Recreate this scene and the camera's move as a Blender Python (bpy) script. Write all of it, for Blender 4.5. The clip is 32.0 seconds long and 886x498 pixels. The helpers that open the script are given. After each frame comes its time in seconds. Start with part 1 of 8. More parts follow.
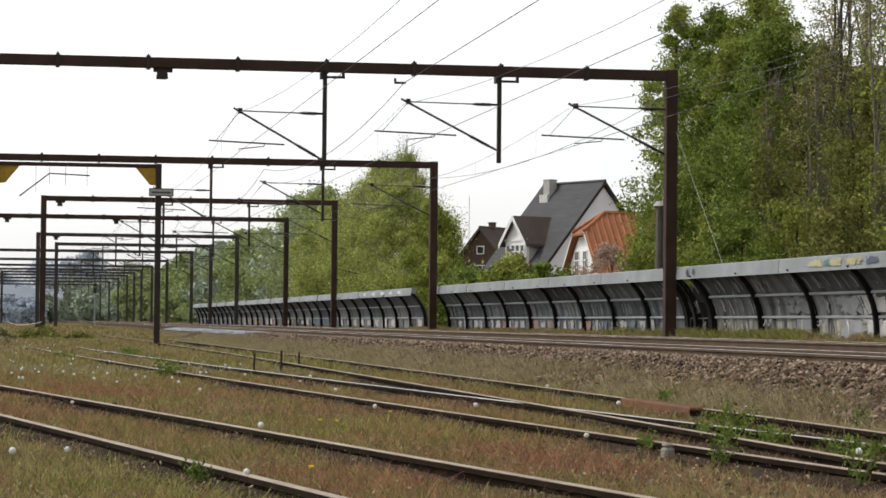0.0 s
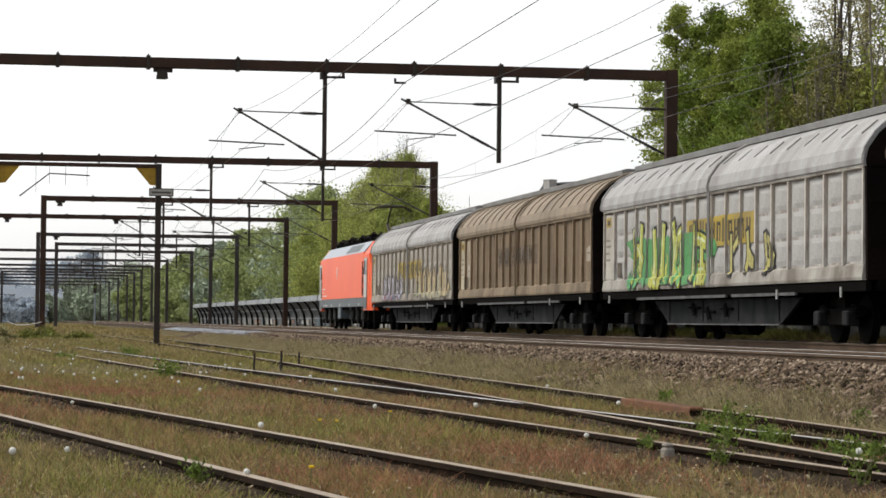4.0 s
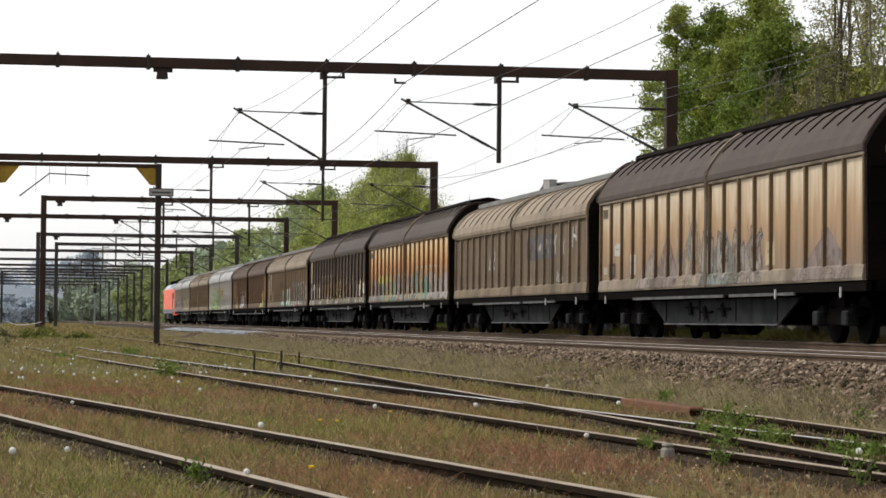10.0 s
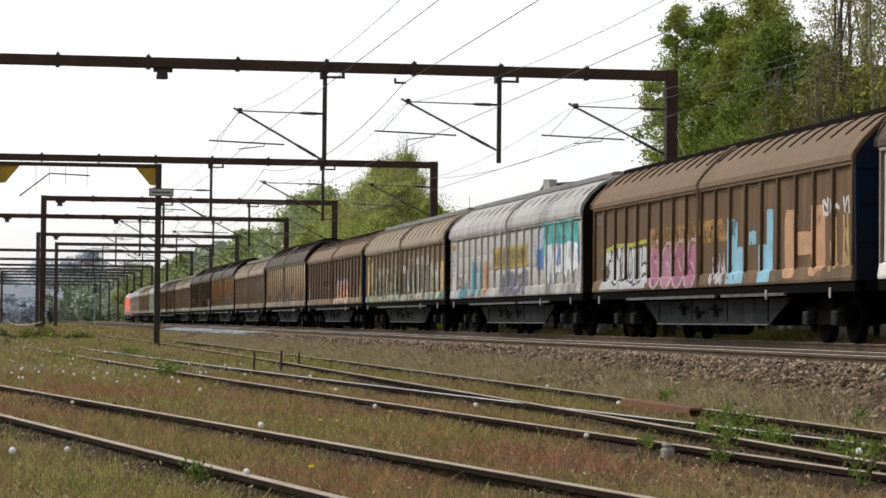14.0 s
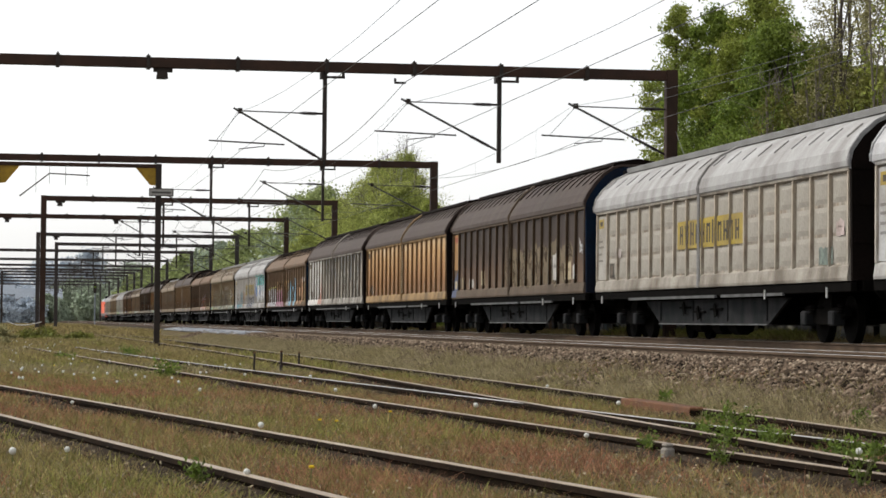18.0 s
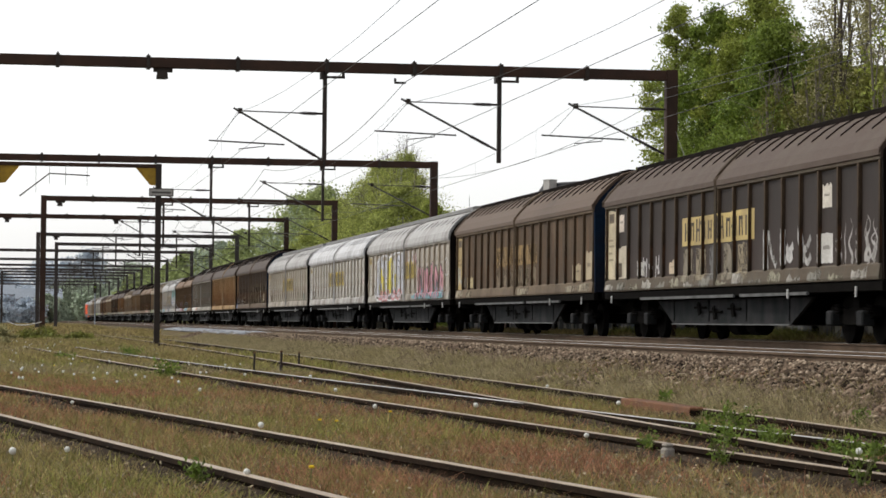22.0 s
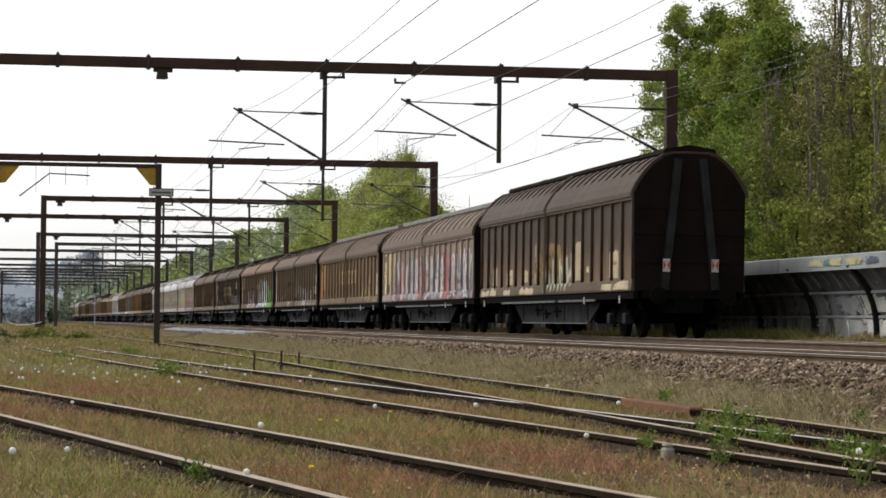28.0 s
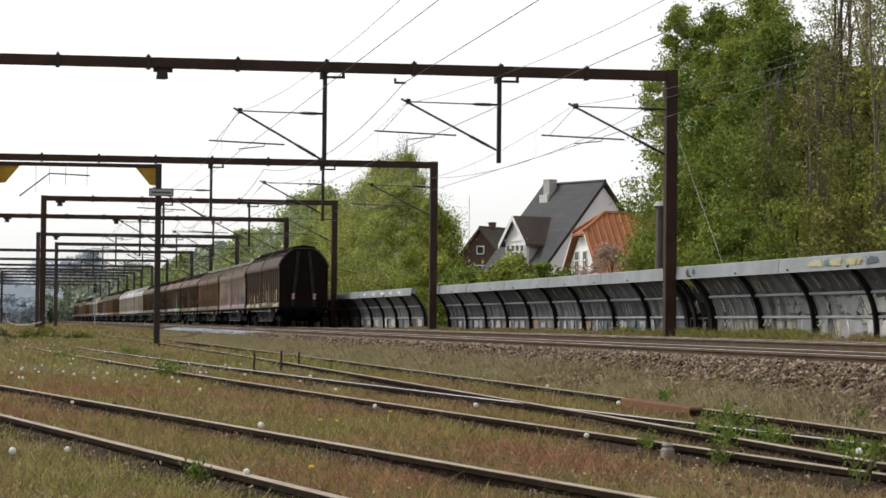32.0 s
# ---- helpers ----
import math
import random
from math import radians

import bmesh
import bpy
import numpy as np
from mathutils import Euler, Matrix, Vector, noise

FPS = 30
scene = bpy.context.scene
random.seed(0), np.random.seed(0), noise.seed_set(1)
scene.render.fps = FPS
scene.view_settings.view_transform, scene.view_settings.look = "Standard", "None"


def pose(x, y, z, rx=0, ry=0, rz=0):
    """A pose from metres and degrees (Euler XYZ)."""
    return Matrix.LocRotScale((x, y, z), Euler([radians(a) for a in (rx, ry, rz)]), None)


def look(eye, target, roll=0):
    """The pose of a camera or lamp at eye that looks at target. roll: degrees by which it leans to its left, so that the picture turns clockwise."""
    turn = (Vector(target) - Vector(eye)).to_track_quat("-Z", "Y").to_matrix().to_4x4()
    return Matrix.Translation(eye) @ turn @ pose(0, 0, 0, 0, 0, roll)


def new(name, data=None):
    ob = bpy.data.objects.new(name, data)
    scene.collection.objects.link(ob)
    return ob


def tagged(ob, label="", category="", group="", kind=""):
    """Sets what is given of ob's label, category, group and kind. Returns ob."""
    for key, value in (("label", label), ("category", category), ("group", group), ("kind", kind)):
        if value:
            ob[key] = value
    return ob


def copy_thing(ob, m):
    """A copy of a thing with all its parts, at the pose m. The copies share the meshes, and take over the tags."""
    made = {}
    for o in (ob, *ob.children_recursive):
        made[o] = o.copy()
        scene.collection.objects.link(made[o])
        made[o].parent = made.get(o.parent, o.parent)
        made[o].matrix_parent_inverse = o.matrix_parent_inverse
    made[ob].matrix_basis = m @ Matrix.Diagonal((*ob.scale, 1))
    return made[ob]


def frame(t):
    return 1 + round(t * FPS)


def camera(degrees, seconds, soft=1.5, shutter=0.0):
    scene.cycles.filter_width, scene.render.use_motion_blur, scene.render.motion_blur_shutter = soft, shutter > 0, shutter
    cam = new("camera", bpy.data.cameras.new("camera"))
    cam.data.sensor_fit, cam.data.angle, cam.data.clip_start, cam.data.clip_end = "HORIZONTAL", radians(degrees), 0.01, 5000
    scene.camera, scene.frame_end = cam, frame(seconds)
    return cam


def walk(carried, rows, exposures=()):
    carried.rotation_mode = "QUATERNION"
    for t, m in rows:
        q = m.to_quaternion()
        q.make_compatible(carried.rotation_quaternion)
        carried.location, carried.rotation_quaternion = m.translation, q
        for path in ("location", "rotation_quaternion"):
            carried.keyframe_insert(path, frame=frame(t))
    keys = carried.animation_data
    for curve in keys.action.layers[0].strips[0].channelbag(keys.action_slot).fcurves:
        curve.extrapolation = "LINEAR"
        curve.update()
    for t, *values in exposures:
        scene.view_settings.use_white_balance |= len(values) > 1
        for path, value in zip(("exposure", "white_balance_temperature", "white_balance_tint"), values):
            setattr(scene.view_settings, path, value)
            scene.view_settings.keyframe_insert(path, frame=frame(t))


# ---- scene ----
# ---------- camera ----------
cam = camera(19.34, 32.0, soft=1.6)
EYE = Vector((0, 0, 0.95))
PITCH, YAW = 0.02855, 0.16083
AIM = EYE + Vector((math.sin(YAW) * math.cos(PITCH), math.cos(YAW) * math.cos(PITCH), math.sin(PITCH))) * 100
VIEW = look(EYE, AIM, 0.571)
walk(cam, [(0, VIEW), (32, VIEW)], [(0, 0.42, 6500, 10), (32, 0.42, 6500, 10)])

# ---------- sky and sun: a bright, hazy spring day ----------
world = bpy.data.worlds.new("world")
scene.world = world
world.use_nodes = True
wn, wl = world.node_tree.nodes, world.node_tree.links
sky = wn.new("ShaderNodeTexSky")
sky.sky_type, sky.sun_disc = "NISHITA", False
SUN_EL, SUN_AZ = 50.0, -62.0  # degrees; azimuth from +y towards +x
sky.sun_elevation, sky.sun_rotation = radians(SUN_EL), radians(SUN_AZ)
sky.air_density, sky.dust_density, sky.ozone_density = 1.0, 1.2, 1.0
haze = wn.new("ShaderNodeHueSaturation")
haze.inputs["Saturation"].default_value = 0.10
wl.new(sky.outputs[0], haze.inputs["Color"])
wl.new(haze.outputs[0], wn["Background"].inputs[0])
wn["Background"].inputs[1].default_value = 0.15
lamp = bpy.data.lights.new("sun", "SUN")
lamp.energy, lamp.angle, lamp.color = 1.7, radians(9), (1.0, 0.95, 0.86)
sun = new("sun", lamp)
sd = Vector((math.sin(radians(SUN_AZ)) * math.cos(radians(SUN_EL)), math.cos(radians(SUN_AZ)) * math.cos(radians(SUN_EL)), math.sin(radians(SUN_EL))))
sun.matrix_world = look(sd * 100, (0, 0, 0))

rng = np.random.default_rng(5)

# ---------- plan ----------
TRAIN_X, NEAR_X = 16.37, 11.0     # centres of the two main tracks
RAIL_T, RAIL_N = 0.64, 0.60       # their rail tops
POST_X = 19.05                    # right posts of the gantries


def bend(y):
    """Sideways shift of the tracks, which curve very gently to the left in the distance."""
    return -1.38e-5 * max(0.0, y - 50) ** 2 / 2


def turn(y):
    return math.degrees(1.38e-5 * max(0.0, y - 50))


def lean(y):
    """Sideways shift of the gantries and the barrier, set apart from the tracks' bend to fit the camera's view."""
    return -4.603e-5 * max(0.0, y - 50) ** 2 / 2 if y < 300 else bend(y) - 1.0


# ---------- materials ----------
def material(name, color, rough=0.8, color2=None, scale=6.0, detail=6.0, mix=0.6, bump=0.2, bump_scale=40.0, metal=0.0,
             stretch=(1, 1, 1), island=0.0, objrand=0.0, objcolor=False, translucent=0.0, spec=0.18, rust=0.0, coords="Object", grain=0.2, wear=0.0, bleach=0.0):
    m = bpy.data.materials.new(name)
    m.use_nodes = True
    n, l = m.node_tree.nodes, m.node_tree.links
    b = n["Principled BSDF"]
    b.inputs["Roughness"].default_value, b.inputs["Metallic"].default_value = rough, metal
    b.inputs["Specular IOR Level"].default_value = spec
    tc, mp = n.new("ShaderNodeTexCoord"), n.new("ShaderNodeMapping")
    mp.inputs["Scale"].default_value = stretch
    l.new(tc.outputs[coords], mp.inputs[0])
    big, small = n.new("ShaderNodeTexNoise"), n.new("ShaderNodeTexNoise")
    for t, s, d in ((big, scale, detail), (small, bump_scale, 4.0)):
        t.inputs["Scale"].default_value, t.inputs["Detail"].default_value = s, d
        l.new(mp.outputs[0], t.inputs["Vector"])
    if objcolor:
        oi = n.new("ShaderNodeObjectInfo")
        base = oi.outputs["Color"]
    else:
        rgb = n.new("ShaderNodeRGB")
        rgb.outputs[0].default_value = (*color, 1)
        base = rgb.outputs[0]

    def blend(fac, a, c, mode="MIX"):
        x = n.new("ShaderNodeMix")
        x.data_type, x.blend_type = "RGBA", mode
        if isinstance(fac, float):
            x.inputs[0].default_value = fac
        else:
            l.new(fac, x.inputs[0])
        l.new(a, x.inputs[6])
        if isinstance(c, tuple):
            x.inputs[7].default_value = (*c, 1)
        else:
            l.new(c, x.inputs[7])
        return x.outputs[2]

    def ramp(src, lo, hi, top=1.0):
        r = n.new("ShaderNodeMapRange")
        r.inputs[1].default_value, r.inputs[2].default_value, r.inputs[4].default_value = lo, hi, top
        l.new(src, r.inputs[0])
        return r.outputs[0]

    if color2 is not None:
        base = blend(ramp(big.outputs[0], 0.35, 0.68, mix), base, color2)
    # fine grain
    grit = n.new("ShaderNodeMapRange")
    grit.inputs[1].default_value, grit.inputs[2].default_value = 0.25, 0.75
    grit.inputs[3].default_value, grit.inputs[4].default_value = 1 - grain, 1 + grain * 0.9
    l.new(small.outputs[0], grit.inputs[0])
    base = blend(1.0, base, grit.outputs[0], "MULTIPLY")
    for amount, kind in ((island, 0), (objrand, 1)):
        if amount:
            src = n.new("ShaderNodeNewGeometry").outputs["Random Per Island"] if kind == 0 else n.new("ShaderNodeObjectInfo").outputs["Random"]
            v = n.new("ShaderNodeMapRange")
            v.inputs[3].default_value, v.inputs[4].default_value = 1 - amount, 1 + amount
            l.new(src, v.inputs[0])
            base = blend(1.0, base, v.outputs[0], "MULTIPLY")
    if rust:
        st = n.new("ShaderNodeTexNoise")
        st.inputs["Scale"].default_value, st.inputs["Detail"].default_value = 3.0, 8.0
        mp2 = n.new("ShaderNodeMapping")
        mp2.inputs["Scale"].default_value = (1.0, 2.6, 0.35)
        l.new(tc.outputs["Object"], mp2.inputs[0])
        l.new(mp2.outputs[0], st.inputs["Vector"])
        base = blend(ramp(st.outputs[0], 0.52, 0.78, rust), base, (0.12, 0.055, 0.025))
    if bleach:
        # panes of paint that have bleached in upright streaks
        st = n.new("ShaderNodeTexNoise")
        st.inputs["Scale"].default_value, st.inputs["Detail"].default_value = 1.5, 6.0
        mp3 = n.new("ShaderNodeMapping")
        mp3.inputs["Scale"].default_value, mp3.inputs["Location"].default_value = (0.3, 1.7, 0.16), (3.0, 7.0, 1.0)
        l.new(tc.outputs["Object"], mp3.inputs[0])
        l.new(mp3.outputs[0], st.inputs["Vector"])
        pale = blend(1.0, base, (1.9, 1.8, 1.65), "MULTIPLY")
        base = blend(ramp(st.outputs[0], 0.48, 0.72, bleach), base, pale)
    l.new(base, b.inputs["Base Color"])
    if bump:
        bp = n.new("ShaderNodeBump")
        bp.inputs["Strength"].default_value, bp.inputs["Distance"].default_value = bump, 0.02
        l.new(small.outputs[0], bp.inputs["Height"])
        l.new(bp.outputs[0], b.inputs["Normal"])
    if translucent:
        tr_, mx = n.new("ShaderNodeBsdfTranslucent"), n.new("ShaderNodeMixShader")
        l.new(base, tr_.inputs[0])
        mx.inputs[0].default_value = translucent
        l.new(b.outputs[0], mx.inputs[1])
        l.new(tr_.outputs[0], mx.inputs[2])
        l.new(mx.outputs[0], n["Material Output"].inputs[0])
    if wear:
        # paint that has flaked and faded away in places
        fl, tp, mx = n.new("ShaderNodeTexNoise"), n.new("ShaderNodeBsdfTransparent"), n.new("ShaderNodeMixShader")
        fl.inputs["Scale"].default_value, fl.inputs["Detail"].default_value, fl.inputs["Roughness"].default_value = 1.7, 9.0, 0.68
        l.new(tc.outputs["Object"], fl.inputs["Vector"])
        l.new(ramp(fl.outputs[0], 0.60 - wear, 0.66, 0.97), mx.inputs[0])
        l.new(b.outputs[0], mx.inputs[1])
        l.new(tp.outputs[0], mx.inputs[2])
        l.new(mx.outputs[0], n["Material Output"].inputs[0])
    return m


M = {}
M["ground"] = material("meadow soil", (0.082, 0.057, 0.036), 0.95, (0.135, 0.118, 0.050), 0.9, 12, 0.95, 0.6, 14, spec=0.03, grain=0.45)
# Darker than rust alone: shade below the rail heads is put into this colour
M["rail_side"] = material("rusty rail", (0.013, 0.009, 0.006), 0.9, (0.030, 0.018, 0.011), 4, 6, 0.7, 0.25, 60, spec=0.04)
M["rail_main"] = material("brown main line rail side", (0.12, 0.085, 0.06), 0.85, (0.07, 0.05, 0.036), 3, 6, 0.7, 0.2, 60, spec=0.03)
M["litter"] = material("pale dry litter", (0.36, 0.30, 0.20), 0.95, (0.24, 0.19, 0.12), 3, 4, 0.7, 0, 40, island=0.5)
M["rail_top"] = material("worn rail head", (0.34, 0.275, 0.20), 0.5, (0.17, 0.11, 0.07), 1.6, 7, 0.7, 0.1, 90, metal=0.25)
M["rail_shiny"] = material("polished rail head", (0.50, 0.48, 0.46), 0.35, (0.36, 0.33, 0.30), 1.2, 4, 0.5, 0.05, 90, metal=0.7)
M["sleeper"] = material("weathered concrete sleeper", (0.30, 0.28, 0.25), 0.9, (0.17, 0.14, 0.11), 5, 6, 0.7, 0.3, 60)
M["ballast"] = material("ballast stone", (0.142, 0.105, 0.076), 0.95, (0.06, 0.043, 0.031), 2.0, 4, 0.7, 0.4, 50, island=0.95, spec=0.03)
M["ballast_pale"] = material("fresh pale ballast stone", (0.33, 0.35, 0.38), 0.9, (0.20, 0.21, 0.23), 2.0, 4, 0.6, 0.4, 50, island=0.6)
M["ballast_chip"] = material("pale ballast chip", (0.34, 0.27, 0.20), 0.9, (0.22, 0.17, 0.125), 2.0, 4, 0.6, 0.3, 50, island=0.5, spec=0.05)
M["ballast_dark"] = material("sooty ballast stone", (0.062, 0.045, 0.034), 0.95, (0.024, 0.018, 0.014), 2.0, 4, 0.7, 0.4, 50, island=0.9, spec=0.03)
M["bed"] = material("ballast bed", (0.055, 0.041, 0.031), 0.95, (0.04, 0.031, 0.025), 8, 8, 0.8, 0.9, 18, spec=0.03)
M["grass_straw"] = material("pale straw grass", (0.37, 0.315, 0.19), 0.9, (0.27, 0.23, 0.115), 0.6, 5, 0.9, 0, 7, island=0.6, grain=0.6, translucent=0.25)
M["grass_dry"] = material("dry straw grass", (0.36, 0.195, 0.115), 0.9, (0.30, 0.12, 0.075), 0.5, 5, 0.9, 0, 7, island=0.6, grain=0.6, translucent=0.25)
M["grass_mix"] = material("mixed meadow grass", (0.24, 0.203, 0.075), 0.9, (0.36, 0.275, 0.143), 0.5, 5, 0.9, 0, 7, island=0.6, grain=0.6, translucent=0.3)
M["grass_green"] = material("green grass", (0.22, 0.231, 0.060), 0.85, (0.325, 0.284, 0.108), 0.8, 5, 0.8, 0, 7, island=0.6, grain=0.6, translucent=0.3)
M["weed"] = material("fresh weed leaf", (0.10, 0.155, 0.026), 0.7, (0.20, 0.255, 0.05), 3, 4, 0.7, 0, 5, island=0.55, translucent=0.3)
M["seed"] = material("dandelion seed head", (0.74, 0.74, 0.70), 0.9, (0.45, 0.45, 0.42), 60, 2, 0.5, 0, 5)
M["yellow_flower"] = material("dandelion flower", (0.75, 0.52, 0.02), 0.8, (0.6, 0.4, 0.02), 60, 2, 0.5, 0, 5)
M["stem"] = material("flower stem", (0.16, 0.18, 0.07), 0.8, (0.12, 0.1, 0.05), 20, 2, 0.5, 0, 5)
M["gantry"] = material("rust brown painted steel", (0.055, 0.029, 0.020), 0.7, (0.028, 0.018, 0.014), 1.6, 7, 0.8, 0.2, 30)
# Steel of the far gantries, greyed with haze painted into its colour
M["gantry_hazed"] = material("grey brown weathered steel", (0.06, 0.05, 0.048), 0.7, (0.04, 0.035, 0.034), 1.6, 7, 0.8, 0.1, 30)
M["gantry_dark"] = material("dark weathered steel", (0.03, 0.025, 0.022), 0.55, (0.05, 0.035, 0.028), 3, 5, 0.7, 0.15, 40)
M["insulator"] = material("brown glazed insulator", (0.035, 0.03, 0.03), 0.3, (0.06, 0.045, 0.04), 8, 3, 0.5, 0.05, 40)
M["tube"] = material("galvanised tube", (0.16, 0.155, 0.15), 0.5, (0.08, 0.075, 0.07), 4, 5, 0.7, 0.1, 40, metal=0.4)
M["wire"] = material("bronze wire", (0.12, 0.12, 0.12), 0.6, (0.08, 0.075, 0.07), 4, 3, 0.5, 0, 40, metal=0.3)
M["gusset"] = material("yellow painted steel", (0.42, 0.26, 0.03), 0.6, (0.20, 0.12, 0.03), 5, 5, 0.7, 0.1, 40)
M["coping"] = material("galvanised coping", (0.27, 0.29, 0.30), 0.6, (0.19, 0.20, 0.20), 0.8, 6, 0.8, 0.12, 30)
M["barrier"] = material("dirty grey barrier panel", (0.30, 0.31, 0.32), 0.75, (0.13, 0.13, 0.14), 0.9, 8, 0.9, 0.2, 30, objrand=0.3)
M["barrier_paint"] = material("sprayed barrier panel", (0.42, 0.42, 0.40), 0.7, (0.030, 0.032, 0.036), 1.1, 9, 0.9, 0.15, 30, objrand=0.35, objcolor=True, stretch=(1, 1.8, 0.45), spec=0.1)
M["rib"] = material("black barrier rib", (0.010, 0.010, 0.010), 0.6, (0.022, 0.02, 0.018), 3, 5, 0.7, 0.1, 30, spec=0.06)
M["paint"] = material("weathered wagon paint", (0.3, 0.25, 0.2), 0.72, (0.11, 0.08, 0.055), 0.9, 10, 0.75, 0.12, 26, stretch=(1, 1.7, 0.4), objcolor=True, rust=0.6, spec=0.07, bleach=0.75)
M["padpaint"] = material("weathered pressed field", (0.3, 0.25, 0.2), 0.72, (0.16, 0.13, 0.10), 0.9, 8, 0.28, 0.1, 26, objcolor=True, spec=0.07)
M["bandpaint"] = material("weathered foot band", (0.3, 0.25, 0.2), 0.7, (0.085, 0.065, 0.048), 1.1, 10, 0.72, 0.12, 26, stretch=(1, 1.2, 1), objcolor=True, rust=0.3, spec=0.06)
M["roofpaint"] = material("weathered wagon roof", (0.3, 0.25, 0.2), 0.6, (0.10, 0.08, 0.06), 0.9, 10, 0.5, 0.12, 26, stretch=(0.6, 1.8, 0.6), objcolor=True, spec=0.09)
# Base set darker than real soot, to keep the underframe near black
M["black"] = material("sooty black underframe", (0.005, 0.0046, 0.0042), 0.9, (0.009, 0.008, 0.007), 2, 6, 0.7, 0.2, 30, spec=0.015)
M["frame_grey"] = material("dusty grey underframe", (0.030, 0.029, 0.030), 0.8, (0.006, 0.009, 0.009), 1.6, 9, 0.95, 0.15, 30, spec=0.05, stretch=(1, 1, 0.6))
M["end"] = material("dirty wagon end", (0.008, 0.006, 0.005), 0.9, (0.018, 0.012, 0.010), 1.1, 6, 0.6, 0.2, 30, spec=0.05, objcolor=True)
M["step_steel"] = material("dusty steel step", (0.13, 0.13, 0.13), 0.7, (0.04, 0.038, 0.036), 2.0, 7, 0.7, 0.1, 30, spec=0.1)
M["ridge"] = material("grey galvanised ridge strip", (0.26, 0.26, 0.255), 0.6, (0.17, 0.165, 0.16), 1.2, 7, 0.7, 0.1, 30, spec=0.12)
M["end_post"] = material("dusty end post", (0.030, 0.030, 0.031), 0.8, (0.014, 0.012, 0.011), 2.0, 6, 0.7, 0.2, 30, spec=0.05)
M["spray"] = material("spray paint", (1, 1, 1), 0.6, (0.10, 0.085, 0.07), 2.2, 8, 0.35, 0.0, 26, objcolor=True, wear=0.02)
M["spray_worn"] = material("worn spray paint", (1, 1, 1), 0.7, (0.10, 0.085, 0.07), 2.2, 8, 0.35, 0.0, 26, objcolor=True, wear=0.17)
M["plate"] = material("painted panel", (1, 1, 1), 0.6, (0.16, 0.12, 0.08), 1.6, 8, 0.5, 0.03, 26, objcolor=True)
M["loco_red"] = material("traffic red gloss paint", (0.88, 0.105, 0.012), 0.35, (0.78, 0.070, 0.008), 0.35, 6, 0.7, 0.0, 20, spec=0.34, grain=0.05)
M["loco_cream"] = material("pale grey cab panel", (0.50, 0.49, 0.46), 0.45, (0.40, 0.39, 0.36), 0.8, 6, 0.6, 0.0, 20, grain=0.05)
M["loco_grey"] = material("light grey gloss paint", (0.33, 0.37, 0.42), 0.35, (0.27, 0.30, 0.34), 0.6, 6, 0.6, 0.0, 20, grain=0.04)
M["loco_dark"] = material("slate grey paint", (0.105, 0.125, 0.135), 0.45, (0.08, 0.09, 0.095), 0.9, 6, 0.6, 0.0, 20, grain=0.05)
M["loco_white"] = material("white lettering", (0.75, 0.72, 0.7), 0.4, (0.7, 0.66, 0.64), 3, 3, 0.4, 0, 20)
M["glass"] = material("dark window glass", (0.01, 0.012, 0.014), 0.06, (0.014, 0.016, 0.018), 2, 2, 0.3, 0, 20, spec=0.5)
M["dirt"] = material("dark oily soil", (0.060, 0.045, 0.031), 0.95, (0.024, 0.018, 0.013), 3, 8, 0.8, 0.6, 20, spec=0.03)
M["plaster"] = material("white plaster", (0.88, 0.88, 0.90), 0.9, (0.74, 0.72, 0.72), 0.7, 8, 0.7, 0.15, 25)
M["plaster_warm"] = material("bright white wall", (0.82, 0.82, 0.80), 0.9, (0.70, 0.69, 0.67), 0.7, 7, 0.6, 0.1, 25)
M["slate"] = material("dark slate roof", (0.058, 0.060, 0.066), 0.75, (0.085, 0.082, 0.082), 0.9, 8, 0.7, 0.3, 22, stretch=(1, 1, 3))
M["slate_brown"] = material("brown roof felt", (0.085, 0.065, 0.055), 0.8, (0.12, 0.095, 0.08), 0.9, 8, 0.7, 0.3, 22)
M["tile"] = material("orange clay tile", (0.36, 0.135, 0.06), 0.75, (0.19, 0.09, 0.05), 1.2, 7, 0.7, 0.3, 14, objrand=0.25)
M["brick"] = material("dark brick", (0.09, 0.055, 0.045), 0.85, (0.13, 0.085, 0.07), 2, 7, 0.7, 0.3, 18)
M["trim"] = material("white painted timber", (0.8, 0.8, 0.78), 0.6, (0.68, 0.67, 0.64), 3, 5, 0.6, 0.05, 25)
M["chimney"] = material("grey rendered chimney", (0.45, 0.44, 0.42), 0.9, (0.30, 0.28, 0.26), 1.5, 7, 0.7, 0.2, 25)
M["bark"] = material("grey bark", (0.10, 0.085, 0.07), 0.95, (0.055, 0.045, 0.04), 3, 7, 0.8, 0.8, 16, stretch=(1, 1, 0.3))
M["twig"] = material("grey brown twig", (0.20, 0.175, 0.14), 0.9, (0.13, 0.11, 0.09), 3, 5, 0.7, 0.2, 16)
M["birch"] = material("birch bark", (0.5, 0.49, 0.46), 0.85, (0.1, 0.09, 0.08), 3, 7, 0.7, 0.4, 16, stretch=(1, 1, 4))
# Coarse grain paints the dark gaps between leaves into these four leaf colours
M["leaf_spring"] = material("fresh spring leaf", (0.285, 0.32, 0.065), 0.6, (0.19, 0.235, 0.045), 0.35, 4, 0.8, 0, 2.6, grain=0.55, island=0.4, translucent=0.35)
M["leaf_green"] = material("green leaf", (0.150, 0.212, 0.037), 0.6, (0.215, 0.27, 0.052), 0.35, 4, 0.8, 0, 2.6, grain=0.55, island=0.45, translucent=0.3)
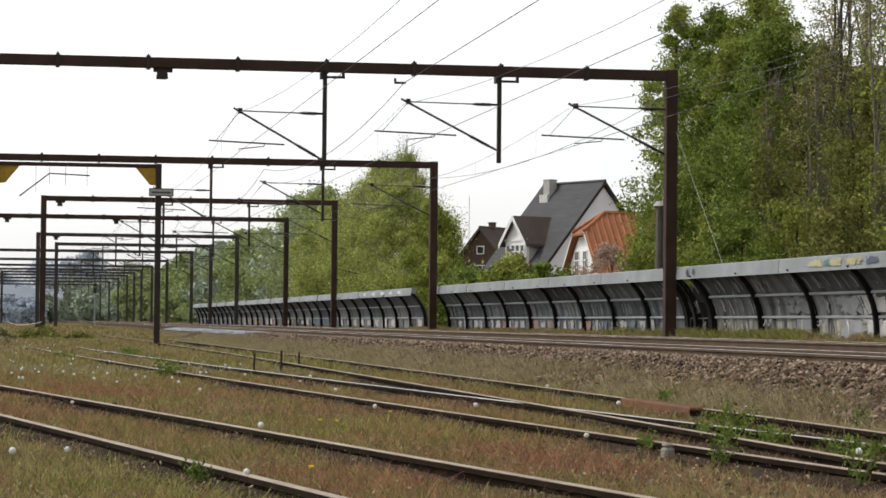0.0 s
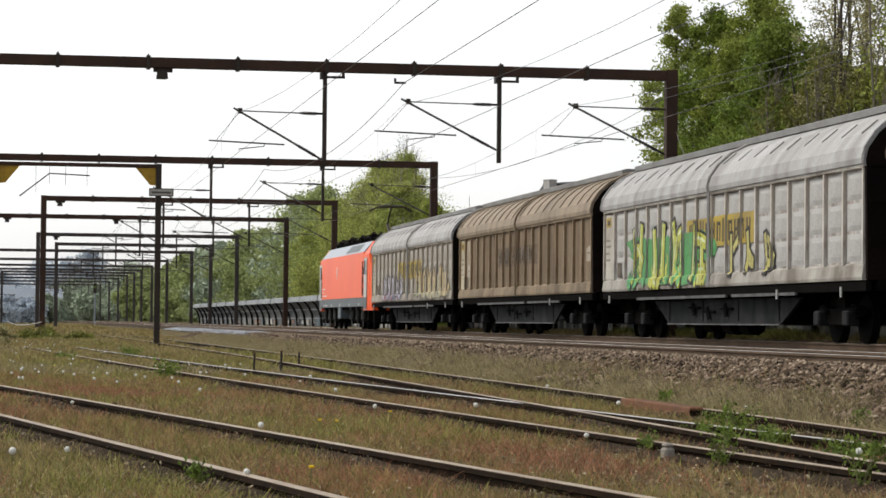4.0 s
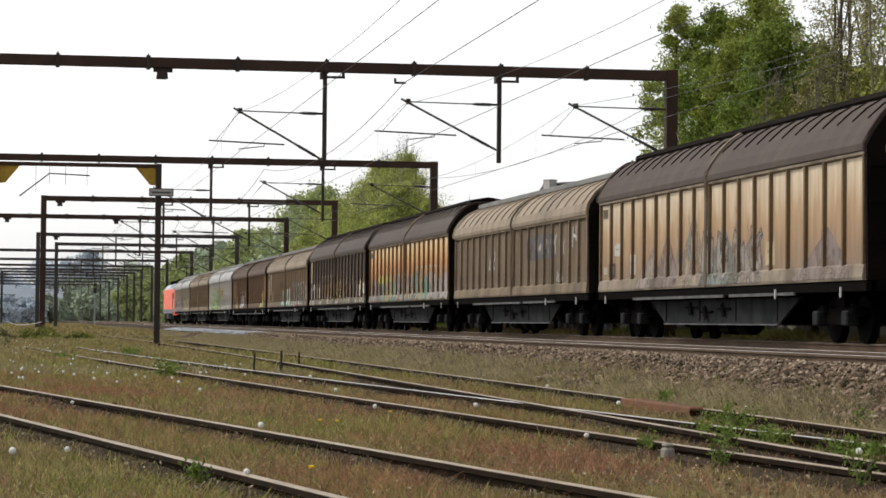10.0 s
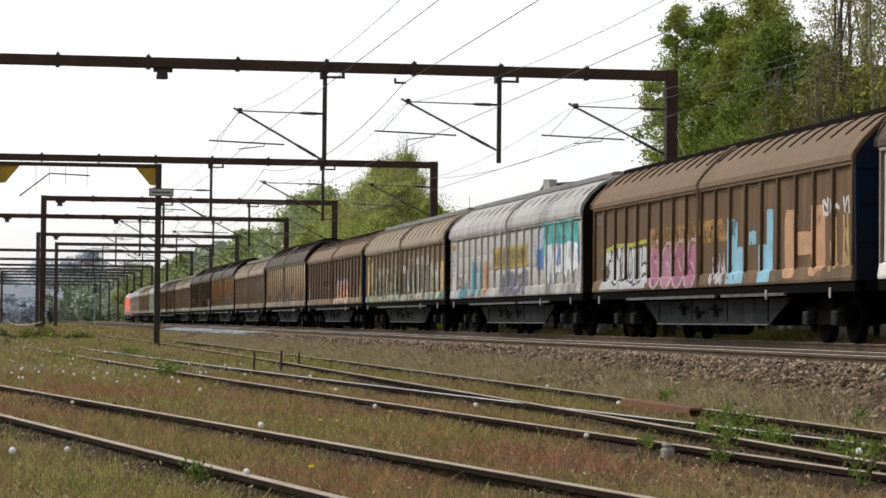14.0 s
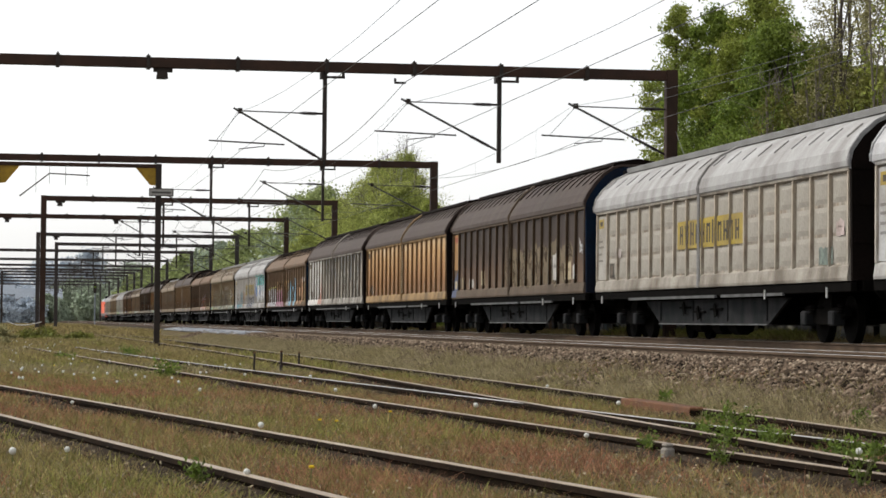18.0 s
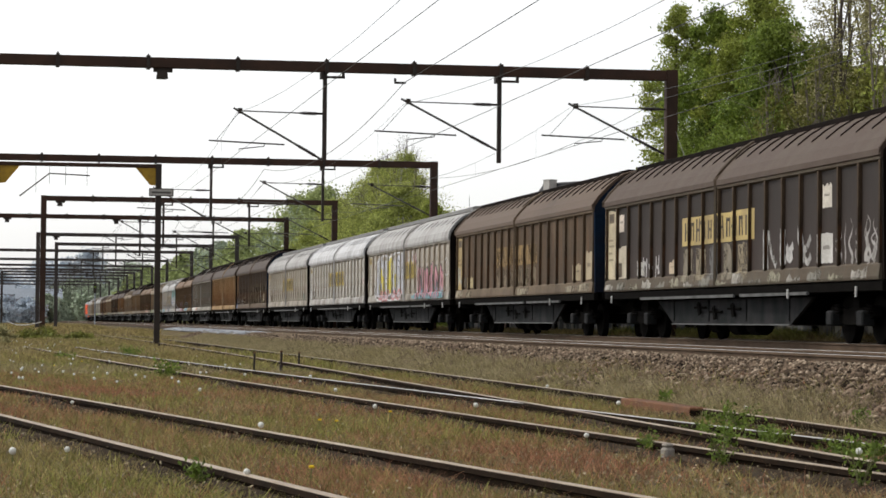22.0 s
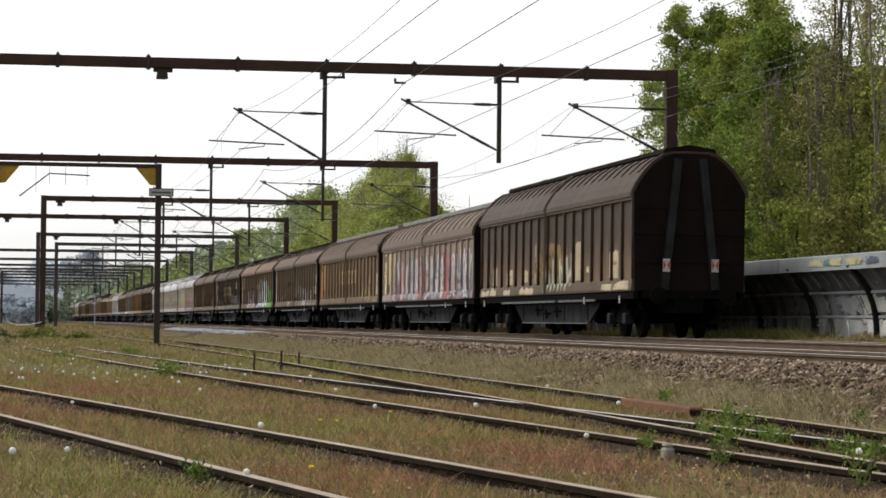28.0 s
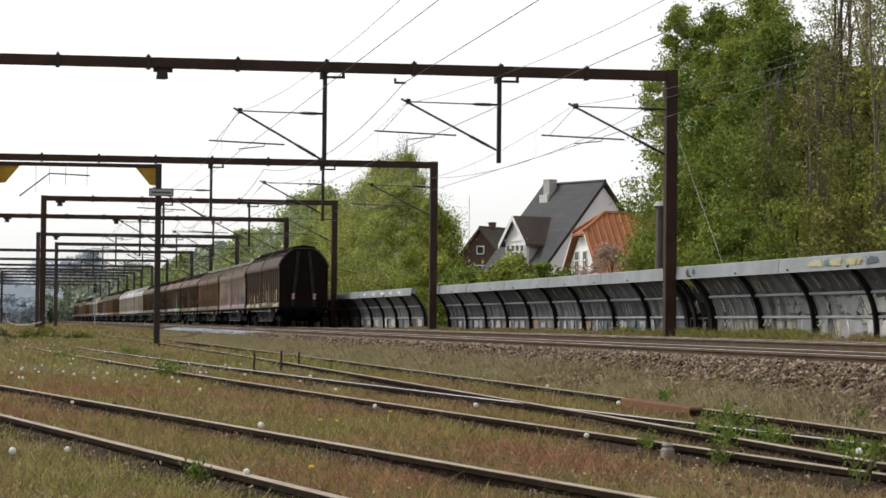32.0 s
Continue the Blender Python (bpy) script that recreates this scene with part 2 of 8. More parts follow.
M["leaf_olive"] = material("olive young leaf", (0.19, 0.185, 0.05), 0.65, (0.16, 0.19, 0.04), 0.4, 4, 0.8, 0, 2.6, grain=0.55, island=0.4, translucent=0.3)
# Leaf of the mid-distance trees, haze painted in as a lighter tone
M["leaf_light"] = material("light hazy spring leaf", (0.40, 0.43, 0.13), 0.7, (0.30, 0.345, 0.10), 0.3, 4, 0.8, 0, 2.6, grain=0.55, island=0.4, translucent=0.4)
M["leaf_pale"] = material("pale budding leaf", (0.33, 0.30, 0.16), 0.7, (0.26, 0.255, 0.11), 0.4, 4, 0.8, 0, 5, island=0.35, translucent=0.3)
M["blossom"] = material("pink blossom", (0.48, 0.36, 0.30), 0.8, (0.30, 0.22, 0.17), 1, 4, 0.8, 0, 5, island=0.3, translucent=0.3)
# Distant foliage, walls and roofs: haze is put into their base colours
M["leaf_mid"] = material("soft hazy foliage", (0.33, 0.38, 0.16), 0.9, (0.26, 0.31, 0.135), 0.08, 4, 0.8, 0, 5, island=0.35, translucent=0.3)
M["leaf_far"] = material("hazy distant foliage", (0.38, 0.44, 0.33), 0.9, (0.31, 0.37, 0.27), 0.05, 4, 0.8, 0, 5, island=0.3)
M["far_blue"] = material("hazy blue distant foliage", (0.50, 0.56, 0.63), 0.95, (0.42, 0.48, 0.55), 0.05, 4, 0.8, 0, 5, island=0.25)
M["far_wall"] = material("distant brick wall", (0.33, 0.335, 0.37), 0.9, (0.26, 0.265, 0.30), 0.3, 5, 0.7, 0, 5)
M["far_hazed"] = material("distant dark roof", (0.26, 0.29, 0.33), 0.9, (0.21, 0.24, 0.28), 0.3, 5, 0.7, 0, 5)
M["grey_post"] = material("grey cable duct", (0.125, 0.115, 0.10), 0.7, (0.08, 0.07, 0.06), 3, 5, 0.7, 0.1, 30)
M["rustplate"] = material("rust red steel cover", (0.165, 0.072, 0.034), 0.85, (0.085, 0.048, 0.030), 2.5, 7, 0.8, 0.3, 40)
M["lamp_box"] = material("grey lamp housing", (0.10, 0.095, 0.09), 0.6, (0.07, 0.065, 0.06), 4, 4, 0.6, 0.05, 30)
M["plate_white"] = material("white sign plate", (0.62, 0.62, 0.60), 0.6, (0.42, 0.40, 0.38), 5, 5, 0.6, 0.03, 30)
M["red_lamp"] = material("red reflector plate", (0.45, 0.05, 0.03), 0.4, (0.35, 0.05, 0.03), 8, 3, 0.5, 0, 30)


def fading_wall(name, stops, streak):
    """Old wall paint whose colour runs through the stops from the foot to the eave, with streaks."""
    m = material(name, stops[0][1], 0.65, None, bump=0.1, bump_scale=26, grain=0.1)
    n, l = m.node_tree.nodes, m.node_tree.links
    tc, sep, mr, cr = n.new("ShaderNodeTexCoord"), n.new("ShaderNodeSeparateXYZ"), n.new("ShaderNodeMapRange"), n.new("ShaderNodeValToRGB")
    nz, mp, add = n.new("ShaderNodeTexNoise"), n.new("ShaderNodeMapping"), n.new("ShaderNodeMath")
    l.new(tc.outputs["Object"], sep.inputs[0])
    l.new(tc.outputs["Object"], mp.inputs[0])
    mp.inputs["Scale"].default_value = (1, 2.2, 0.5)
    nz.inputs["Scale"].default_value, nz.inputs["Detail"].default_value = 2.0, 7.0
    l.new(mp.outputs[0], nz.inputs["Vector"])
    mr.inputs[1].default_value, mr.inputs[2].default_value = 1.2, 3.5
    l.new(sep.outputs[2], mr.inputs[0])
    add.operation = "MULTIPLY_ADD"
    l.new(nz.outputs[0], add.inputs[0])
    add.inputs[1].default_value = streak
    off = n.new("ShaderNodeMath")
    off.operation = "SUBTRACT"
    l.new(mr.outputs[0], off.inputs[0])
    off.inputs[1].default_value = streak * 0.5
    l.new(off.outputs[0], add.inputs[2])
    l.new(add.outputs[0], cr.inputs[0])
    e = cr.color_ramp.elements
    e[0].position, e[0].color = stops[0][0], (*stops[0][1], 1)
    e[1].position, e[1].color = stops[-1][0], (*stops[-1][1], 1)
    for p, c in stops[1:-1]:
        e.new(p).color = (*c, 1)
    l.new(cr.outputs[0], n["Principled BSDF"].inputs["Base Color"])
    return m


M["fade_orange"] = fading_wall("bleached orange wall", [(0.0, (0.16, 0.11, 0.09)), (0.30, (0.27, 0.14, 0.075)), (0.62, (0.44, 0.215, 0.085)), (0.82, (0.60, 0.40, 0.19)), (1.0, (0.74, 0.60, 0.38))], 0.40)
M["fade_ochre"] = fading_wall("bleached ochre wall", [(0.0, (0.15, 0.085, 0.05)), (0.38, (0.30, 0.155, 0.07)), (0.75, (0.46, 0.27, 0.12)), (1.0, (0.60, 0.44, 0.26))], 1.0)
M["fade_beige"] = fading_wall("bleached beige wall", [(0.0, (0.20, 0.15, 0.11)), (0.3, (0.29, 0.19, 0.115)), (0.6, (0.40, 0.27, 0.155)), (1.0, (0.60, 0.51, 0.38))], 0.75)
# These two are lighter at the foot and darker higher up
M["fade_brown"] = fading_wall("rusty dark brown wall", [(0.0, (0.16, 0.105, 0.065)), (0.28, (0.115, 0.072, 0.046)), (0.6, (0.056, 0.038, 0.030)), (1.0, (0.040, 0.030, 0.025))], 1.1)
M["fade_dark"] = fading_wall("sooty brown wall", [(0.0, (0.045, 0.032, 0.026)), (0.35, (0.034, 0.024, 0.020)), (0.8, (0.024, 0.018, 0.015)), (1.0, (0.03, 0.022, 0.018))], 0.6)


# ---------- mesh helpers ----------
def part(name, bm, mat, parent=None, label="", color=None, smooth=False):
    me = bpy.data.meshes.new(name)
    bmesh.ops.recalc_face_normals(bm, faces=bm.faces[:])
    bm.to_mesh(me)
    bm.free()
    me.materials.append(M[mat])
    if smooth:
        me.shade_smooth()
    ob = new(name, me)
    if parent is not None:
        ob.parent = parent
    if label:
        ob["label"] = label
    if color is not None:
        ob.color = (*color, 1)
    return ob


def again(ob, m=None, parent=None, color=None):
    """Another part on the same mesh."""
    o = new(ob.name.split(".")[0], ob.data)
    o.parent = parent if parent is not None else ob.parent
    o.matrix_local = m if m is not None else ob.matrix_local
    o.color = (*color, 1) if color is not None else ob.color
    return o


def empty(name, label, category, group="", m=None):
    ob = tagged(new(name), label, category, group)
    ob.empty_display_size = 0.2
    if m is not None:
        ob.matrix_world = m
    return ob


def box(bm, x0, x1, y0, y1, z0, z1, bevel=0.0):
    vs = [bm.verts.new((x, y, z)) for z in (z0, z1) for y in (y0, y1) for x in (x0, x1)]
    fs = [bm.faces.new([vs[i] for i in f]) for f in ((0, 2, 3, 1), (4, 5, 7, 6), (0, 1, 5, 4), (2, 6, 7, 3), (0, 4, 6, 2), (1, 3, 7, 5))]
    if bevel:
        es = {e for f in fs for e in f.edges}
        bmesh.ops.bevel(bm, geom=list(es), offset=bevel, segments=1, affect="EDGES")
    return bm


def tube(bm, pts, r, n=6, r1=None):
    """A round bar through the points, tapering from r to r1."""
    pts = [Vector(p) for p in pts]
    r1 = r if r1 is None else r1
    rings = []
    for i, p in enumerate(pts):
        d = (pts[min(i + 1, len(pts) - 1)] - pts[max(i - 1, 0)]).normalized()
        a = d.orthogonal().normalized() if abs(d.z) > 0.9 else Vector((0, 0, 1)).cross(d).normalized()
        b = d.cross(a)
        rr = r + (r1 - r) * i / max(1, len(pts) - 1)
        rings.append([bm.verts.new(p + (a * math.cos(t) + b * math.sin(t)) * rr) for t in [2 * math.pi * k / n for k in range(n)]])
    for u, v in zip(rings[:-1], rings[1:]):
        for k in range(n):
            bm.faces.new((u[k], u[(k + 1) % n], v[(k + 1) % n], v[k]))
    bm.faces.new(rings[0][::-1])
    bm.faces.new(rings[-1])
    return bm


def disc(bm, c, axis, r, w, n=20):
    a = Vector(axis) * w / 2
    return tube(bm, [Vector(c) - a, Vector(c) + a], r, n)


def prism(bm, prof, y0, y1, closed=True):
    """A profile of (x, z) points drawn out along y."""
    a = [bm.verts.new((x, y0, z)) for x, z in prof]
    b = [bm.verts.new((x, y1, z)) for x, z in prof]
    n = len(prof)
    for i in range(n if closed else n - 1):
        bm.faces.new((a[i], a[(i + 1) % n], b[(i + 1) % n], b[i]))
    if closed:
        bm.faces.new(a[::-1])
        bm.faces.new(b)
    return bm


def slab(bm, poly, x0, x1):
    """A polygon of (y, z) points with thickness from x0 to x1."""
    a = [bm.verts.new((x0, y, z)) for y, z in poly]
    b = [bm.verts.new((x1, y, z)) for y, z in poly]
    n = len(poly)
    for i in range(n):
        bm.faces.new((a[i], a[(i + 1) % n], b[(i + 1) % n], b[i]))
    bm.faces.new(a[::-1])
    bm.faces.new(b)
    return bm


def sheet(name, co, faces, mat, parent=None, label="", smooth=False):
    """One mesh from computed arrays; all faces have the same number of corners."""
    co, faces = np.asarray(co, np.float32), np.asarray(faces, np.int32)
    me = bpy.data.meshes.new(name)
    k = faces.shape[1]
    me.vertices.add(len(co))
    me.vertices.foreach_set("co", co.ravel())
    me.loops.add(faces.size)
    me.loops.foreach_set("vertex_index", faces.ravel())
    me.polygons.add(len(faces))
    me.polygons.foreach_set("loop_start", np.arange(0, faces.size, k, dtype=np.int32))
    me.update(calc_edges=True)
    me.validate()
    me.materials.append(M[mat])
    if smooth:
        me.shade_smooth()
    ob = new(name, me)
    if parent is not None:
        ob.parent = parent
    if label:
        ob["label"] = label
    return ob


BM = bmesh.new

# ---------- ground ----------
def ground_z(x, y):
    x = x - bend(y)
    if x < 7.2:
        z = 0.0
    elif x < 9.3:
        t = (x - 7.2) / 2.1
        z = 0.44 * t * t * (3 - 2 * t)
    elif x < 18.0:
        z = 0.44
    elif x < 19.5:
        z = 0.44 + 0.22 * (x - 18.0) / 1.5
    else:
        z = 0.66 + min(0.5, 0.03 * (x - 19.5))
    if x < 9.3 or x > 18.3:
        z += 0.035 * noise.noise((x * 0.6, y * 0.35, 3.0)) + 0.02 * noise.noise((x * 2.1, y * 1.3, 7.0))
    return z


def build_ground():
    xs = [-4500, -1500, -500, -200, -90, -45, -25, -15, -10] + [-8 + 0.4 * i for i in range(75)] + [23, 25, 28, 34, 45, 70, 120, 300, 900, 4500]
    ys = [-3000, -800, -200, -60, -25, -10, 0] + [4 + 0.8 * i for i in range(90)] + [78 + 3 * i for i in range(60)] + [265, 290, 330, 380, 450, 550, 700, 900, 1300, 2200, 4800]
    co = [(x + (bend(min(y, 600)) if -30 < x < 60 else 0), y, ground_z(x + bend(y), y) if -30 < x < 60 else (0.0 if x < 0 else 1.1)) for y in ys for x in xs]
    n = len(xs)
    f = [(j * n + i, j * n + i + 1, (j + 1) * n + i + 1, (j + 1) * n + i) for j in range(len(ys) - 1) for i in range(n - 1)]
    g = sheet("ground", co, f, "ground", smooth=True)
    tagged(g, "rough grassy railway ground with soil and dry patches", "ground", kind="structure")


build_ground()


# ---------- tracks ----------
def rail_profile():
    # foot, web and head of a flat-bottomed rail, 0.165 m high, top at z = 0
    h = [(0.07, -0.165), (0.07, -0.152), (0.012, -0.135), (0.012, -0.045), (0.036, -0.034), (0.036, -0.004), (0.030, 0.0)]
    return [(-x, z) for x, z in h] + [(x, z) for x, z in reversed(h)]


def rail(name, f, off, ys, z, parent, top, label="", side="rail_side"):
    """A rail along x = f(y) + off; its head is a sub-part of its own colour."""
    bm = BM()
    prof = rail_profile()
    rings, heads = [], []
    for y in ys:
        e = 0.05
        d = Vector((f(y + e) - f(y - e), 2 * e, 0)).normalized()
        nrm = Vector((d.y, -d.x, 0))
        c = Vector((f(y), y, z)) + nrm * off
        rings.append([bm.verts.new(c + nrm * px + Vector((0, 0, pz))) for px, pz in prof])
        heads.append((c, nrm))
    n = len(prof)
    for a, b in zip(rings[:-1], rings[1:]):
        for i in range(n):
            bm.faces.new((a[i], a[(i + 1) % n], b[(i + 1) % n], b[i]))
    bm.faces.new(rings[0])
    bm.faces.new(rings[-1][::-1])
    ob = part(name, bm, side, parent, label)
    bm = BM()
    pr = [(-0.034, -0.001), (-0.030, 0.003), (0.030, 0.003), (0.034, -0.001)] if top == "rail_top" else [(-0.028, -0.001), (-0.024, 0.004), (0.024, 0.004), (0.028, -0.001)]
    rs = [[bm.verts.new(c + nr * px + Vector((0, 0, pz))) for px, pz in pr] for c, nr in heads]
    for a, b in zip(rs[:-1], rs[1:]):
        for i in range(4):
            bm.faces.new((a[i], a[(i + 1) % 4], b[(i + 1) % 4], b[i]))
    part("rail_head", bm, top, ob)
    return ob


def track(name, label, f, y0, y1, z, top, step, one_bright=False):
    t = tagged(empty(name, label, "track"), kind="structure")
    ys = [y0 + step * i for i in range(int((y1 - y0) / step) + 1)]
    for off in (-0.7535, 0.7535):
        rail("rail", f, off, ys, z, t, "rail_shiny" if one_bright and off > 0 else top, side="rail_main" if top == "rail_shiny" else "rail_side")
    return t


main_far = track("main_track", "main line track on ballast carrying the train", lambda y: TRAIN_X + bend(y), -60, 620, RAIL_T, "rail_shiny", 6)
main_near = track("main_track", "empty main line track with bright worn rails on ballast", lambda y: NEAR_X + bend(y), -60, 620, RAIL_N, "rail_shiny", 6)
YARD = {
    "a": (lambda y: 4.27 - 0.1565 * y, -20, 70),
    "b": (lambda y: 7.15 - 0.1 * y + 0.0003 * y * y, -20, 82),
    "c": (lambda y: 5.94 + 0.0105 * y - 0.00011 * y * y, -20, 165),
}
yard_a = track("siding_track", "overgrown siding with rusty rails in dry grass", YARD["a"][0], *YARD["a"][1:], 0.100, "rail_top", 1.5)
yard_b = track("siding_track", "overgrown siding with rusty rails joining a turnout", YARD["b"][0], *YARD["b"][1:], 0.094, "rail_top", 1.5, True)
yard_c = track("siding_track", "siding with worn rails beside the main line bank", YARD["c"][0], *YARD["c"][1:], 0.106, "rail_top", 3)

# strips of dark bare soil on the near side of the siding rails
for key, tr in (("a", yard_a), ("b", yard_b), ("c", yard_c)):
    f, ya, yb = YARD[key]
    for off in (-0.7535, 0.7535):
        ys = [8 + 0.4 * i for i in range(int((min(yb, 62) - 8) / 0.4))]
        co = []
        for y in ys:
            w = 0.27 + 0.10 * noise.noise((y * 0.9, off, 2.0))
            for dx in (-w, -w * 0.5, 0.04):
                x = f(y) + off + dx
                co.append((x, y, ground_z(x, y) + (0.002 if dx == -w else 0.022 if dx < 0 else 0.034)))
        fc = [(3 * j + i, 3 * j + i + 1, 3 * j + i + 4, 3 * j + i + 3) for j in range(len(ys) - 1) for i in range(2)]
        sheet("soil_strip", co, fc, "dirt", tr)

# guard rail, cover plate and short stakes at the turnout
cover = empty("point_cover", "rust red steel cover lying along a siding rail", "cover", m=pose(6.80, 27.6, -0.03, 0, 0, -0.6))
part("plate", box(BM(), -0.06, 0.13, -1.9, 1.3, 0.0, 0.15, 0.012), "rustplate", cover)
part("end_flange", box(BM(), -0.06, 0.13, -1.925, -1.902, 0.0, 0.12), "rail_side", cover)
for x, y, h in ((4.27, 48.0, 0.36), (4.54, 45.7, 0.42), (5.77, 54.3, 0.30)):
    st = empty("marker_stake", "thin dark steel stake in the grass", "stake", "stakes by the turnout", pose(x, y, 0))
    part("rod", tube(BM(), [(0, 0, -.1), (0.01, 0, h)], 0.022, 6), "gantry_dark", st)
    part("cap", tube(BM(), [(0.01, 0, h), (0.01, 0, h + 0.02)], 0.03, 6), "rustplate", st)
block = empty("marker_block", "weathered pale concrete block beside the rail", "block", m=pose(4.55, 18.0, 0.0, 0, 0, 20))
part("stone", box(BM(), -0.042, 0.042, -0.042, 0.042, -.05, 0.085, 0.016), "sleeper", block)
part("cap", box(BM(), -0.035, 0.035, -0.035, 0.035, 0.085, 0.115, 0.012), "sleeper", block)


# ---------- loose stones ----------
def stones(name, label, n, xa, xb, ya, yb, size, mat, zoff=0.0, near_bias=1.6):
    ico = np.array([(0, 0, 1), (1, 0, .1), (.1, 1, -.1), (-1, .1, .1), (0, -1, 0), (0, 0, -.8)])
    tri = np.array([(0, 1, 2), (0, 2, 3), (0, 3, 4), (0, 4, 1), (5, 2, 1), (5, 3, 2), (5, 4, 3), (5, 1, 4)])
    r = np.random.default_rng(n)
    y = ya + (yb - ya) * r.random(n) ** near_bias
    x = r.uniform(xa, xb, n)
    z = np.array([ground_z(a + bend(b), b) for a, b in zip(x, y)]) + zoff
    x = x + np.array([bend(b) for b in y])
    s = size * r.uniform(0.5, 1.4, n)
    co = ico[None] * (1 + r.uniform(-.42, .42, (n, 6, 1))) * s[:, None, None] * np.stack([r.uniform(.7, 1.3, n), r.uniform(.7, 1.3, n), r.uniform(.5, .95, n)], -1)[:, None]
    a = r.uniform(0, 6.28, n)
    c, sn = np.cos(a)[:, None], np.sin(a)[:, None]
    co = np.stack([co[..., 0] * c - co[..., 1] * sn, co[..., 0] * sn + co[..., 1] * c, co[..., 2]], -1) + np.stack([x, y, z], -1)[:, None]
    f = tri[None] + 6 * np.arange(n)[:, None, None]
    ob = sheet(name, co.reshape(-1, 3), f.reshape(-1, 3), mat)
    return tagged(ob, label, "ballast", kind="stuff")


def ballast_bed():
    ys = [-60 + 8 * i for i in range(85)]
    prof = [(7.75, 0.05), (8.2, 0.17), (8.6, 0.30), (9.0, 0.42), (9.4, 0.475), (18.1, 0.475), (18.5, 0.40)]
    co = [(x + bend(y), y, z) for y in ys for x, z in prof]
    k = len(prof)
    f = [(j * k + i, j * k + i + 1, (j + 1) * k + i + 1, (j + 1) * k + i) for j in range(len(ys) - 1) for i in range(k - 1)]
    tagged(sheet("ballast_bed", co, f, "bed"), "brown ballast bed under the two main tracks", "ballast", kind="structure")


ballast_bed()
stones("ballast_stones", "brown crushed stone ballast on the main line bank", 78000, 7.65, 10.4, 14, 130, 0.040, "ballast", 0.03)
stones("ballast_chips", "pale chips among the brown ballast stones", 5200, 7.7, 10.2, 14, 110, 0.026, "ballast_chip", 0.065)
stones("ballast_stones", "dark stone ballast between the main tracks", 30000, 10.3, 18.3, 22, 120, 0.036, "ballast_dark", 0.04)
stones("pale_ballast_stones", "fresh pale grey ballast heaped beside the track", 4800, 8.7, 9.9, 103, 160, 0.05, "ballast_pale", 0.05, 1.0)
stones("gravel", "scattered gravel among the grass of the yard", 3500, 0.2, 7.5, 11, 45, 0.022, "ballast", 0.0)


# ---------- catenary gantries ----------
def cantilever(g, x, z0, k=1.0):
    """Registration arm for one track: its mast or post stands at x; the arm reaches to the left."""
    arm = part("cantilever_arm", tube(BM(), [(x - 0.5 * k, 0, z0 - 0.85), (x - 2.95 * k, 0, z0 + 0.36)], 0.035, 6), "tube", g)
    part("top_tie", tube(BM(), [(x - 0.7 * k, 0, z0 + 0.25), (x - 2.85 * k, 0, z0 + 0.28)], 0.02, 5), "tube", arm)
    part("steady_tube", tube(BM(), [(x - 1.25 * k, 0, z0 - 0.68), (x - 3.75 * k, 0, z0 - 0.60)], 0.025, 5), "tube", arm)
    part("steady_arm", tube(BM(), [(x - 1.9 * k, 0, z0 - 0.66), (x - 1.93 * k, 0, z0 - 0.74), (x - 2.75 * k, 0, z0 - 0.83), (x - 2.76 * k, 0, z0 - 0.90)], 0.016, 5), "tube", arm)
    part("brace_wire", tube(BM(), [(x - 2.75 * k, 0, z0 + 0.24), (x - 3.5 * k, 0, z0 - 0.58)], 0.008, 4), "wire", arm)
    for p, q in (((x - 0.02 * k, 0, z0 - 1.09), (x - 0.9 * k, 0, z0 - 0.655)), ((x, 0, z0 + 0.245), (x - 0.75 * k, 0, z0 + 0.25))):
        bm = BM()
        tube(bm, [p, q], 0.036, 6)
        p, q = Vector(p), Vector(q)
        for j in range(7):
            c = p.lerp(q, 0.3 + 0.09 * j)
            d = (q - p).normalized()
            tube(bm, [c - d * 0.02, c + d * 0.02], 0.052, 8)
        part("insulator", bm, "insulator", g)
    part("clamp", box(BM(), x - 2.80 * k, x - 2.66 * k, -0.05, 0.05, z0 + 0.2, z0 + 0.36), "gantry_dark", arm)


